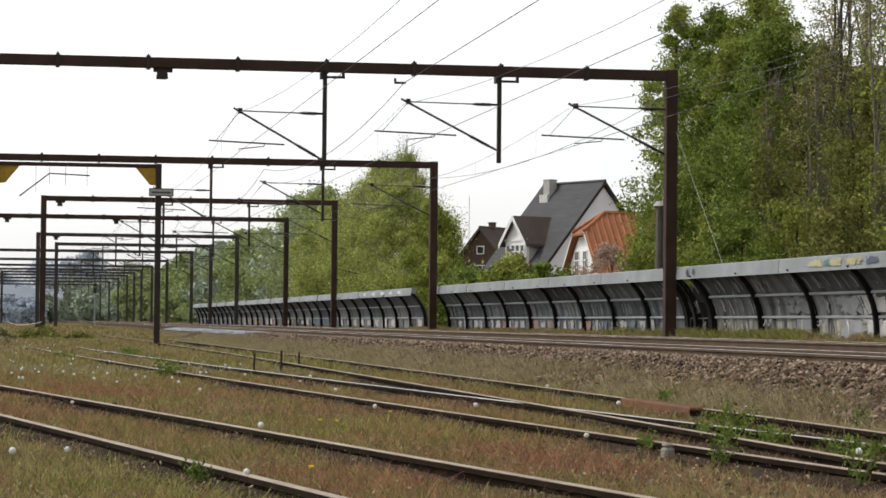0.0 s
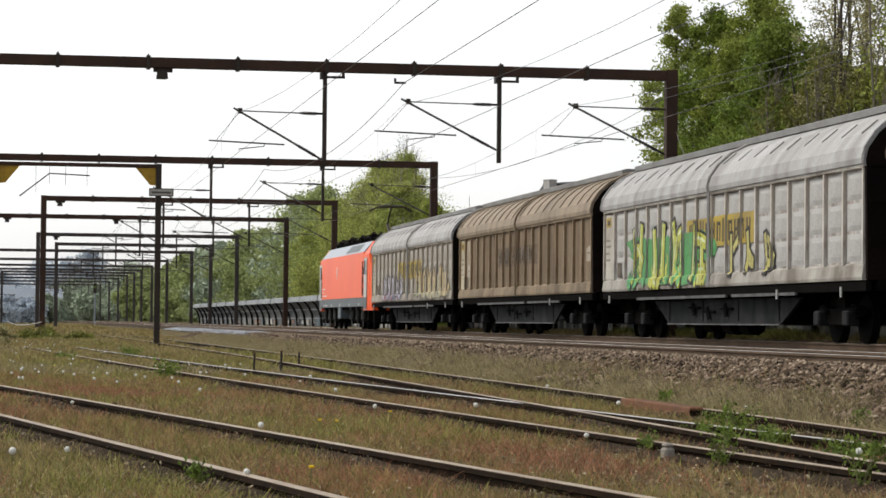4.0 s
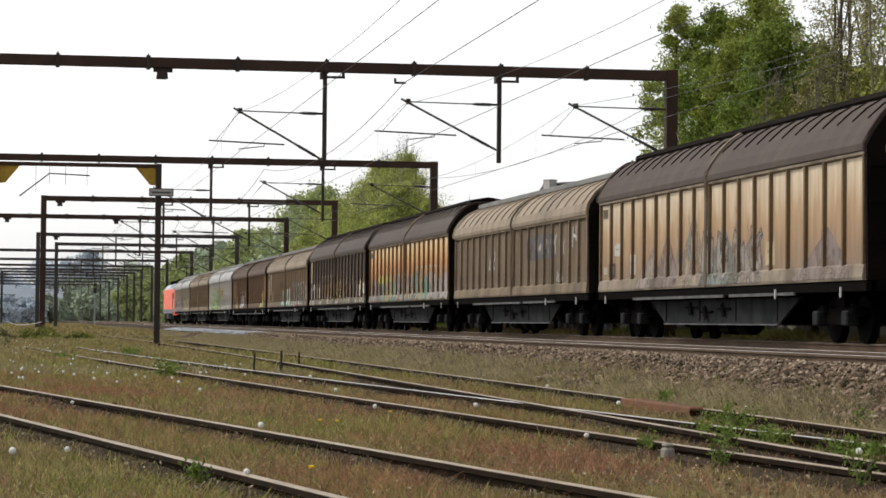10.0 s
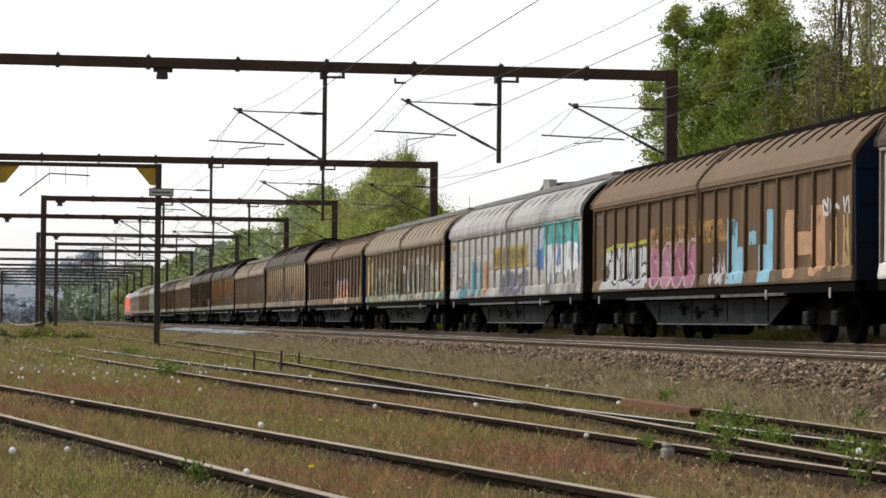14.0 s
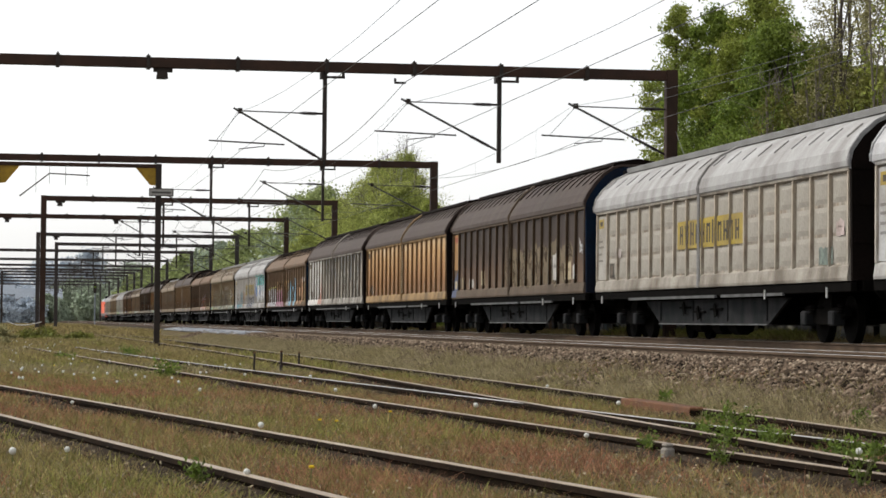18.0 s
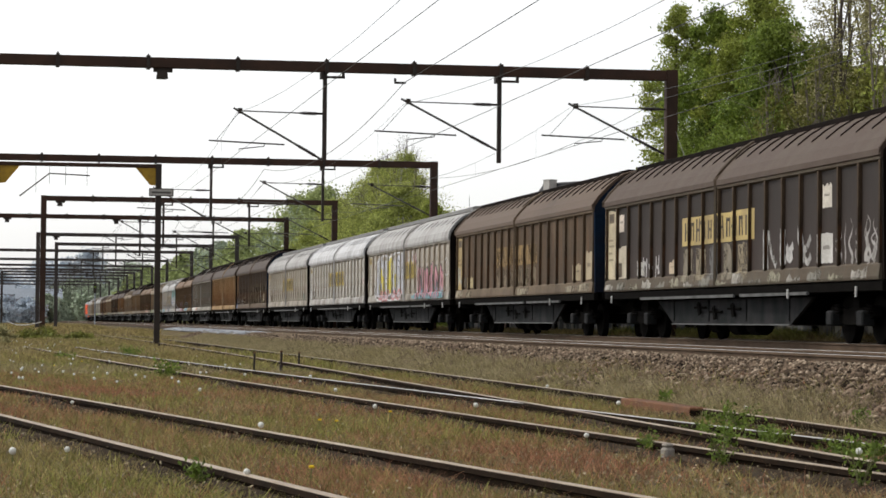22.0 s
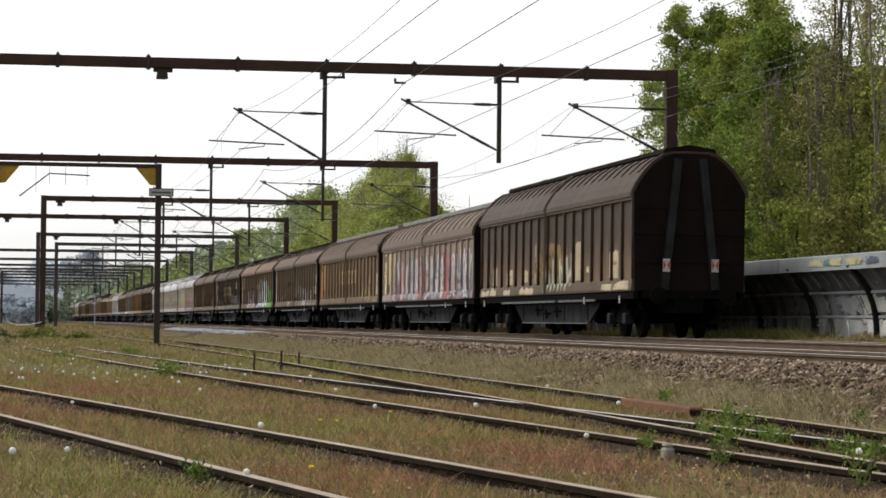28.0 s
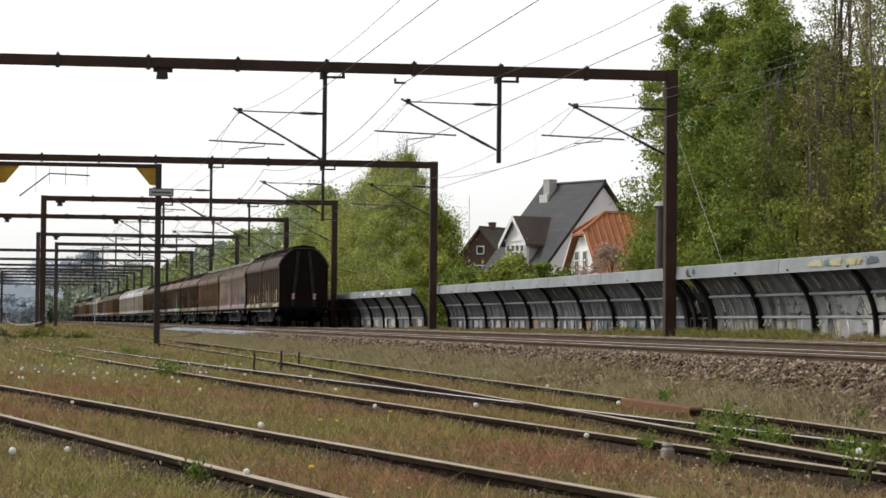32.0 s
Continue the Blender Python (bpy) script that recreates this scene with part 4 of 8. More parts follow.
def hedge_row():
    # big mixed wood behind the barrier
    spec = [
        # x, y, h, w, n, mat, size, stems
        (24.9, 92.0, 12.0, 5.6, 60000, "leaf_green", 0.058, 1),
        (24.6, 96.0, 12.6, 4.4, 34000, "leaf_spring", 0.056, 1),
        (26.2, 90.0, 12.3, 6.0, 56000, "leaf_spring", 0.058, 1),
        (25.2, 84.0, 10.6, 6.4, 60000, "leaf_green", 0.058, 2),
        (25.0, 78.0, 8.8, 5.2, 40000, "leaf_olive", 0.054, 3),
        (26.6, 82.0, 13.5, 5.0, 12000, "leaf_pale", 0.050, 2),
        (24.4, 72.0, 7.8, 4.6, 24000, "leaf_olive", 0.052, 3),
        (24.8, 75.5, 12.5, 4.0, 11000, "leaf_pale", 0.050, 2),
        (25.4, 71.0, 8.2, 4.6, 30000, "leaf_spring", 0.052, 2),
        (25.5, 61.0, 11.0, 6.0, 12000, "leaf_olive", 0.080, 2),
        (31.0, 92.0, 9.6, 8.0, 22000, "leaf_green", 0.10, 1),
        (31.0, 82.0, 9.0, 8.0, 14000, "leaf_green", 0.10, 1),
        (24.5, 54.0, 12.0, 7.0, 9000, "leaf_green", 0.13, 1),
    ]
    words = {"leaf_green": "dense green broadleaf tree behind the noise barrier", "leaf_spring": "broadleaf tree with fresh yellow green spring leaves",
             "leaf_olive": "slender tree with thin olive young foliage", "leaf_pale": "tall thin tree with pale opening buds"}
    for i, (x, y, h, w, n, mat, size, st) in enumerate(spec):
        tree(words[mat], x, y, h, w, n, mat, "bark", size=size, stems=st, trunk=0.16, seed=20 + i, low=0.08, clump=160, tight=0.70, shape=0.8, group="wood behind the barrier")
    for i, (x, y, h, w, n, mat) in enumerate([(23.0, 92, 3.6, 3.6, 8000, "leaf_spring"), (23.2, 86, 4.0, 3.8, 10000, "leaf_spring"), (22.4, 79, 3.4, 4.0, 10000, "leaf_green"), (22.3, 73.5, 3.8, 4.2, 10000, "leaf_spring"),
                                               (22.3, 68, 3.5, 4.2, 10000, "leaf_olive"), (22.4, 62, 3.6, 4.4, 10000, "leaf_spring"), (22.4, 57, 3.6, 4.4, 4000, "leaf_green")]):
        tree("low leafy bush growing behind the barrier", x, y, h, w, n, mat, size=0.06, trunk=0.06, seed=60 + i, low=0.05, clump=22, name="bush", group="bushes behind the barrier")


hedge_row()
for i, (x, y, h) in enumerate([(23.5, 74.5, 9.0), (23.8, 69.5, 10.5), (23.3, 66.5, 8.5), (23.7, 63.5, 10.0), (23.4, 79.0, 8.0)]):
    tree("slender bare stemmed tree with few opening leaves", x, y, h, 2.6, 2600, "leaf_spring" if i % 2 else "leaf_olive", "twig", size=0.055, trunk=0.085, seed=500 + i, low=0.3, clump=60, shape=0.9, stems=3, group="wood behind the barrier", twigs=14)
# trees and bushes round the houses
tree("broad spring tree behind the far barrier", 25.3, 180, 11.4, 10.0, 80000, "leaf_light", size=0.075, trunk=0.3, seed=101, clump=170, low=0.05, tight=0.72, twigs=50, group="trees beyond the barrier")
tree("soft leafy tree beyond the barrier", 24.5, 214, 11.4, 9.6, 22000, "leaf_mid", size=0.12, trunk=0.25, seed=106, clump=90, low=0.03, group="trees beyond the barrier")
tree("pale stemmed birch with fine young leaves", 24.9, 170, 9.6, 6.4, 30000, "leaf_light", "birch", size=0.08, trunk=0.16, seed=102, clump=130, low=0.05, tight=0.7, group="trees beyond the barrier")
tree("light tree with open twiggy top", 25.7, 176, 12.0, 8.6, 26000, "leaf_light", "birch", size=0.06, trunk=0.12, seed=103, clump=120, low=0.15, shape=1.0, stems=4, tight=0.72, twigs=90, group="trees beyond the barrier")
tree("leafy tree leaning over the barrier", 24.0, 152, 7.4, 4.2, 24000, "leaf_spring", size=0.075, trunk=0.16, seed=104, clump=60, low=0.03, group="trees beyond the barrier")
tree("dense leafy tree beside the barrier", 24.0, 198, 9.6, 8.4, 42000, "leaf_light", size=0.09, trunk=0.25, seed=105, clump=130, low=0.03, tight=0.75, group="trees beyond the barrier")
# Trees along the line, in leaf colours that carry the painted haze
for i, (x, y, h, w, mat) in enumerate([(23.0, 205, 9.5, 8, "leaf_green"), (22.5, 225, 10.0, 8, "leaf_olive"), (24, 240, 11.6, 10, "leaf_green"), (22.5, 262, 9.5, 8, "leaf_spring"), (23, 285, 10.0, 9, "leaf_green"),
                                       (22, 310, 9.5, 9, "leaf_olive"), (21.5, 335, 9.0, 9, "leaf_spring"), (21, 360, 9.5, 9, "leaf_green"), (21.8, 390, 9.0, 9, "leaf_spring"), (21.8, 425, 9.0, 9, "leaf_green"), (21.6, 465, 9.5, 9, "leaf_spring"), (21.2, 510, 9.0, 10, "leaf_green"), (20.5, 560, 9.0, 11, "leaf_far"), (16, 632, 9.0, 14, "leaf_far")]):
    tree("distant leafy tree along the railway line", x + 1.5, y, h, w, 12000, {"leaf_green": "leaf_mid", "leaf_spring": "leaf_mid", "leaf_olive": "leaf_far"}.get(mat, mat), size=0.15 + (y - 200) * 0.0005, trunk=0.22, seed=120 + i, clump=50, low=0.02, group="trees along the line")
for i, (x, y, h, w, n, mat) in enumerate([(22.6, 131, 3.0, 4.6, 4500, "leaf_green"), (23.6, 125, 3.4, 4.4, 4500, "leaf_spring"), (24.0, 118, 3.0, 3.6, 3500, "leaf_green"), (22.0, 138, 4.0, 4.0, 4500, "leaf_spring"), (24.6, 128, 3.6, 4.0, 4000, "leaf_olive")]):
    tree("green garden bush in front of the houses", x, y, h, w, n, mat, size=0.10, trunk=0.06, seed=150 + i, clump=22, low=0.03, name="bush", group="garden bushes")
tree("small tree with pale pink blossom beside the orange roof", 26.0, 113, 3.7, 3.4, 5200, "blossom", size=0.06, trunk=0.08, seed=160, clump=26, low=0.2)
tree("leafy garden bush beside the orange roof", 26.3, 106, 4.0, 3.2, 9000, "leaf_spring", size=0.065, trunk=0.1, seed=161, clump=26, low=0.05, name="bush", group="garden bushes")
tree("leafy garden bush beside the orange roof", 25.4, 100, 4.2, 3.4, 9000, "leaf_green", size=0.065, trunk=0.1, seed=162, clump=26, low=0.05, name="bush", group="garden bushes")
tree("open leafy tree at the edge of the wood", 25.6, 99, 9.6, 5.0, 5200, "leaf_green", size=0.06, trunk=0.10, seed=163, clump=70, low=0.22, group="wood behind the barrier")


# ---------- houses ----------
def gable_house(name, label, m, length, half, eave, ridge, wall, roof, over=0.35, course=None):
    """Gable ends at y = 0 and y = length, ridge along y; the origin stands on the ground under the near gable's middle."""
    h = empty(name, label, "house", m=m)
    t = 0.25
    for y0 in (0.0, length - t):
        bm = BM()
        prism(bm, [(-half, 0), (half, 0), (half, eave), (0, ridge - 0.12), (-half, eave)], y0, y0 + t)
        part("gable_wall", bm, wall, h)
    for s in (-1, 1):
        bm = BM()
        box(bm, min(s * half, s * (half - t)), max(s * half, s * (half - t)), t + .002, length - t - .002, 0, eave - 0.03)
        part("side_wall", bm, wall, h)
        sl = (ridge - eave) / half
        xo, zo = s * (half + over), eave - over * sl
        bm = BM()
        prism(bm, [(0, ridge), (xo, zo), (xo, zo + 0.16), (0, ridge + 0.16)], -over * 0.6, length + over * 0.6)
        r = part("roof", bm, roof, h)
        if course:
            k = int((ridge - zo) / course)
            cm = None
            for i in range(k):
                u = (i + 0.5) / k
                mm = Matrix.Translation((xo * (1 - u), length / 2, zo + (ridge - zo) * u + 0.165)) @ Matrix.Rotation(s * math.atan(sl), 4, "Y")
                if cm is None:
                    bm2 = BM()
                    box(bm2, -0.03, 0.03, -length / 2 - over * 0.6, length / 2 + over * 0.6, 0.0, 0.004)
                    cm = part("roof_course", bm2, roof, r)
                    cm.matrix_local = mm
                else:
                    again(cm, mm)
        for y0 in (-over * 0.6 - 0.03, length + over * 0.6 + 0.002):
            bm = BM()
            prism(bm, [(0, ridge - 0.06), (xo, zo - 0.06), (xo, zo + 0.18), (0, ridge + 0.18)], y0, y0 + 0.028)
            part("verge_board", bm, "gantry_dark" if wall == "plaster" else "slate_brown", h)
    part("ridge_cap", tube(BM(), [(0, -over * 0.6, ridge + 0.15), (0, length + over * 0.6, ridge + 0.15)], 0.09, 8), roof, h)
    return h


def window(h, m, w, hgt, nx=2, ny=2, mat="trim"):
    f = BM()
    for x0, x1, z0, z1 in ((-w / 2 - .06, -w / 2, -.06, hgt + .06), (w / 2, w / 2 + .06, -.06, hgt + .06), (-w / 2, w / 2, -.06, 0), (-w / 2, w / 2, hgt, hgt + .06)):
        box(f, x0, x1, -0.05, 0.03, z0, z1)
    fr = part("window", f, mat, h)
    fr.matrix_local = m
    for i in range(1, nx):
        part("glazing_bar", box(BM(), -w / 2 + w * i / nx - .025, -w / 2 + w * i / nx + .025, -0.035, 0.0, 0, hgt), mat, fr)
    for j in range(1, ny):
        part("glazing_bar", box(BM(), -w / 2, w / 2, -0.033, 0.0, hgt * j / ny - .025, hgt * j / ny + .025), mat, fr)
    part("pane", box(BM(), -w / 2, w / 2, -0.015, 0.01, 0, hgt), "glass", fr)
    return fr


def houses():
    # large white house with steep dark roof
    R = pose(31.5, 139.5, 0.8, 0, 0, 24)
    a = gable_house("house", "white plastered house with a steep dark slate roof", R, 5.4, 4.5, 2.6, 7.9, "plaster", "slate", course=0.26)
    c = part("chimney", box(BM(), -0.72, -0.20, 4.05, 4.65, 7.0, 8.22, 0.02), "chimney", a, "pale rendered chimney")
    part("chimney_cap", box(BM(), -0.75, -0.17, 4.02, 4.68, 8.22, 8.29, 0.02), "chimney", c)
    part("flashing", box(BM(), -0.92, -0.76, 3.98, 4.72, 6.95, 7.42), "plate_white", c)
    # dormer towards the line
    d0, d1, zb, ze, zr = 1.5, 3.5, 2.9, 4.75, 5.95
    ym = (d0 + d1) / 2
    bm = BM()
    slab(bm, [(d0, zb), (d1, zb), (d1, ze), (ym, zr - 0.1), (d0, ze)], -4.05, -3.85)
    part("dormer_front", bm, "plaster_warm", a, "bright white dormer gable")
    for y0 in (d0, d1 - 0.15):
        part("dormer_cheek", box(BM(), -3.85, -1.8, y0, y0 + 0.15, zb, ze - 0.04), "chimney", a)
    for s, ye in ((-1, d0 - 0.3), (1, d1 + 0.3)):
        bm = BM()
        zo = ze - 0.3 * (zr - ze) / ((d1 - d0) / 2)
        slab(bm, [(ym, zr), (ye, zo), (ye, zo + 0.14), (ym, zr + 0.14)], -4.3, -1.2)
        part("dormer_roof", bm, "slate_brown", a)
        bm = BM()
        slab(bm, [(ym, zr - 0.12), (ye, zo - 0.12), (ye, zo + 0.17), (ym, zr + 0.17)], -4.33, -4.302)
        part("bargeboard", bm, "trim", a)
    part("dormer_cornice", box(BM(), -4.12, -4.055, d0 - 0.1, d1 + 0.1, ze - 0.06, ze + 0.06), "trim", a)
    for i in range(4):
        window(a, pose(-4.06, d0 + 0.34 + 0.44 * i, zb + 0.55, 0, 0, -90), 0.32, 1.0, 1, 3)
    for x, z in ((0.2, 5.2), (1.5, 5.2)):
        window(a, pose(x, -0.01, z), 0.3, 0.35, 1, 1, "chimney")
    # white house with a half-hipped orange roof, its gable towards the line
    R = pose(27.0, 123.6, 0.75, 0, 0, -88)
    b = empty("house", "white house with an orange clay tile half hipped roof", "house", m=R)
    half, ln, eave, ridge, zh, o = 3.5, 8.0, 2.6, 5.55, 4.6, 0.3
    wh = half * (ridge - zh) / (ridge - eave)
    part("gable_wall", prism(BM(), [(-half, 0), (half, 0), (half, eave - .1), (wh, zh - .12), (-wh, zh - .12), (-half, eave - .1)], 0.0, 0.25), "plaster_warm", b)
    part("gable_wall", prism(BM(), [(-half, 0), (half, 0), (half, eave - .1), (0, ridge - .15), (-half, eave - .1)], ln - .25, ln), "plaster_warm", b)
    for s in (-1, 1):
        part("side_wall", box(BM(), min(s * half, s * (half - .25)), max(s * half, s * (half - .25)), .252, ln - .252, 0, eave - .12), "plaster_warm", b)
    sl = (ridge - eave) / half
    r = None
    for s in (-1, 1):
        bm = BM()
        P = [(s * (half + o), -.3, eave - o * sl), (s * wh, -.3, zh), (0, 1.0, ridge), (0, ln + .3, ridge), (s * (half + o), ln + .3, eave - o * sl)]
        top = [bm.verts.new((x, y, z + .1)) for x, y, z in P]
        bot = [bm.verts.new((x, y, z - .04)) for x, y, z in P]
        bm.faces.new(top)
        bm.faces.new(bot[::-1])
        for k in range(5):
            bm.faces.new((top[k], top[(k + 1) % 5], bot[(k + 1) % 5], bot[k]))
        r = part("roof", bm, "tile", b, "orange clay tile roof")
        for i in range(27):
            y = -0.2 + (ln + 0.4) * i / 26
            u = 1.0 if y > 1.0 else (zh - eave + o * sl) / (ridge - eave + o * sl) + (1 - (zh - eave + o * sl) / (ridge - eave + o * sl)) * (y + .3) / 1.3
            p0, p1 = Vector((s * (half + o), y, eave - o * sl + .12)), Vector((s * (half + o) * (1 - u), y, eave - o * sl + (ridge - eave + o * sl) * u + .12))
            part("roof_tile", tube(BM(), [p0, p1], 0.055, 5), "tile", r)
        part("hip_tile", tube(BM(), [(s * wh, -.3, zh + .12), (0, 1.0, ridge + .12)], 0.09, 6), "tile", r)
        part("verge_board", slab_quad((s * (half + o), -.33, eave - o * sl), (s * wh, -.33, zh), 0.1, 0.028), "trim", b)
    bm = BM()
    P = [(-wh - .1, -.34, zh - .1), (wh + .1, -.34, zh - .1), (0, 1.0, ridge + .02)]
    top, bot = [bm.verts.new((x, y, z + .1)) for x, y, z in P], [bm.verts.new((x, y, z)) for x, y, z in P]
    bm.faces.new(top)
    bm.faces.new(bot[::-1])
    for k in range(3):
        bm.faces.new((top[k], top[(k + 1) % 3], bot[(k + 1) % 3], bot[k]))
    part("half_hip", bm, "tile", b)
    part("ridge_tile", tube(BM(), [(0, 1.0, ridge + .12), (0, ln + .3, ridge + .12)], 0.1, 6), "tile", b)
    for x in (-1.3, 0.3):
        window(b, pose(x, -0.01, 2.5), 0.7, 1.25, 2, 3)
    for y in (1.6, 4.0, 6.0):
        window(b, pose(half + 0.01, y, 1.0, 0, 0, 90), 0.8, 1.1, 2, 2)
    # dark brick house further off
    R = pose(33.3, 188.0, 0.8, 0, 0, -38)
    c = gable_house("house", "dark brick house with white arched window and brown roof", R, 6.5, 2.1, 4.6, 7.1, "brick", "slate_brown")
    window(c, pose(0, -0.02, 3.2), 1.1, 1.2, 3, 2)
    window(c, pose(0, -0.02, 5.3), 0.5, 0.5, 1, 1)
    ch = part("chimney", box(BM(), -0.2, 0.2, 1.6, 2.0, 6.8, 7.6), "brick", c)
    part("chimney_cap", box(BM(), -0.24, 0.24, 1.56, 2.04, 7.6, 7.66), "brick", ch)


def slab_quad(p, q, h, t):
    """An upright board from p to q."""
    bm = BM()
    vs = [bm.verts.new((*Vector(v)[:2], v[2] + dz)) for v, dz in ((p, -h / 2), (q, -h / 2), (q, h / 2), (p, h / 2))]
    ws = [bm.verts.new((v.co.x, v.co.y + t, v.co.z)) for v in vs]
    bm.faces.new(vs)
    bm.faces.new(ws[::-1])
    for k in range(4):
        bm.faces.new((vs[k], vs[(k + 1) % 4], ws[(k + 1) % 4], ws[k]))
    return bm


houses()
for i, (x, y, h, w) in enumerate([(-0.9, 112, .55, 1.7), (0.4, 118, .45, 1.9), (-1.0, 92, .4, 1.3), (1.2, 128, .5, 2.0), (-1.6, 132, .7, 2.2), (2.6, 121, .35, 1.6)]):
    tree("low rough olive shrub at the edge of the yard", x, y, h, w, 1500, "leaf_olive" if i % 2 else "leaf_pale", size=0.06, trunk=0.03, seed=180 + i, low=0.02, clump=16, name="bush", group="yard shrubs")
fp = empty("flag_pole", "slim white pole beside the wood", "pole", m=pose(24.4, 101.0, 0.8))
part("pole", tube(BM(), [(0, 0, 0), (0, 0, 5.3)], 0.05, 8, 0.04), "trim", fp)
part("knob", tube(BM(), [(0, 0, 5.3), (0, 0, 5.4)], 0.07, 8), "trim", fp)
an = empty("roof_aerial", "thin aerial mast beside the dark brick house", "aerial", m=pose(32.6, 189.0, 0.8))
part("rod", tube(BM(), [(0, 0, 0), (0, 0, 9.4)], 0.018, 5), "tube", an)
part("tip", tube(BM(), [(0, 0, 9.4), (0, 0, 9.6)], 0.012, 4), "tube", an)


# ---------- far distance on the left ----------
def distance():
    r = np.random.default_rng(77)
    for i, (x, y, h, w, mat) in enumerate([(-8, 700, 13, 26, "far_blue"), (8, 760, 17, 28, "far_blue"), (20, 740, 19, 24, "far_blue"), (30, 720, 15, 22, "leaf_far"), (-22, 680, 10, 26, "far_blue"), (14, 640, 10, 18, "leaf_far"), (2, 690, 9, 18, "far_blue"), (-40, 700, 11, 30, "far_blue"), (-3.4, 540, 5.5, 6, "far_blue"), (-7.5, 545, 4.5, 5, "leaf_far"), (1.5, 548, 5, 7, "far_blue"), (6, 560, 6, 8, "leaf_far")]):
        tree("distant tree at the end of the yard with painted haze", x, y, h, w, 14000, mat, size=0.32, trunk=0.4, seed=200 + i, clump=26, low=0.02, group="far trees")
    for i, (x, y, w, d, h) in enumerate([(-6.0, 560, 9, 8, 6.2), (4.0, 590, 10, 8, 5.5), (-14, 600, 12, 10, 7)]):
        b = empty("far_building", "distant brick building paled blue grey with painted haze", "building", "far buildings", pose(x, y, 0))
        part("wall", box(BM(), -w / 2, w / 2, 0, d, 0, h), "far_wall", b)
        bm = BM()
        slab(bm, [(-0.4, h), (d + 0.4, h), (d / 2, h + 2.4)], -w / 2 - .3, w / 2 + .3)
        part("roof", bm, "far_hazed", b)
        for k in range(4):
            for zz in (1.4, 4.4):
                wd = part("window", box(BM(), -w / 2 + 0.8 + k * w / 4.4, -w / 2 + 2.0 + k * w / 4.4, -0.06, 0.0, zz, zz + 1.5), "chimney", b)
                part("pane", box(BM(), -w / 2 + 0.9 + k * w / 4.4, -w / 2 + 1.9 + k * w / 4.4, -0.08, -0.062, zz + .1, zz + 1.4), "far_hazed", wd)
    cb = empty("hanging_barrier", "sagging white and red chain across the far yard", "chain", m=pose(0, 150, 0.5))
    part("chain", tube(BM(), [(-0.8, 0, 0.30), (-.2, 0, 0.12), (.3, 0, 0.1), (.9, 0, 0.22), (1.2, 0, 0.3)], 0.03, 5), "plate_white", cb)


distance()


# ---------- the train ----------
BODY = 21.85      # length of a wagon body
HALF = 1.45       # half its width
RECESS = 0.08     # depth of the wall bays behind the posts
PROFILE = {       # roof outline from the eave to the ridge: (half width, height over the rail)
    "a": [(1.47, 3.26), (1.48, 3.36), (1.43, 3.57), (1.24, 3.84), (0.96, 4.09), (0.54, 4.30), (0.0, 4.40)],
    "b": [(1.47, 3.50), (1.465, 3.62), (1.34, 3.86), (1.16, 4.12), (0.94, 4.36), (0.70, 4.53), (0.45, 4.59), (0.0, 4.60)],
    "c": [(1.47, 3.36), (1.465, 3.47), (1.30, 3.70), (1.08, 3.93), (0.86, 4.14), (0.64, 4.29), (0.40, 4.36), (0.0, 4.38)],
}
PROFILE["d"] = PROFILE["g"] = PROFILE["a"]


def lump(bm, hy, hz, d):
    """A shallow pressed field with sloping edges, standing out towards -x."""
    a = [bm.verts.new((0.0, y, z)) for y, z in ((-hy, -hz), (hy, -hz), (hy, hz), (-hy, hz))]
    b = [bm.verts.new((-d, y * 0.55, z * 0.6)) for y, z in ((-hy, -hz), (hy, -hz), (hy, hz), (-hy, hz))]
    bm.faces.new(b)
    for k in range(4):
        bm.faces.new((a[k], a[(k + 1) % 4], b[(k + 1) % 4], b[k]))


def bogie(parent, y):
    bm = BM()
    for s in (-1, 1):
        slab(bm, [(-1.35, 0.52), (-1.2, 0.72), (-0.35, 0.66), (0.35, 0.66), (1.2, 0.72), (1.35, 0.52), (0.4, 0.36), (-0.4, 0.36)], s * 1.0 - 0.07, s * 1.0 + 0.07)
    box(bm, -1.0, 1.0, -0.25, 0.25, 0.55, 0.95)
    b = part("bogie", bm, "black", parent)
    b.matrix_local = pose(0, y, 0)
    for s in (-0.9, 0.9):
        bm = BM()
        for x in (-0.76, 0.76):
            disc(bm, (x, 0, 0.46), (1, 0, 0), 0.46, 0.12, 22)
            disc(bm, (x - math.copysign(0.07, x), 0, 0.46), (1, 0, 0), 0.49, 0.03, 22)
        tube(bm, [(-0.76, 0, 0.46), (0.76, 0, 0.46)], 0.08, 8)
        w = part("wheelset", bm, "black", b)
        w.matrix_local = pose(0, s, 0)
        for x in (-1.1, 1.1):
            part("axle_box", box(BM(), x - 0.13, x + 0.13, s - 0.17, s + 0.17, 0.33, 0.62, 0.03), "frame_grey", b)
        for x in (-1.12, 1.12):
            bm = BM()
            for k in range(4):
                tube(bm, [(x, s - 0.3, 0.56 + 0.05 * k), (x, s - 0.3, 0.59 + 0.05 * k)], 0.075, 8)
            part("spring", bm, "black", b)
    return b


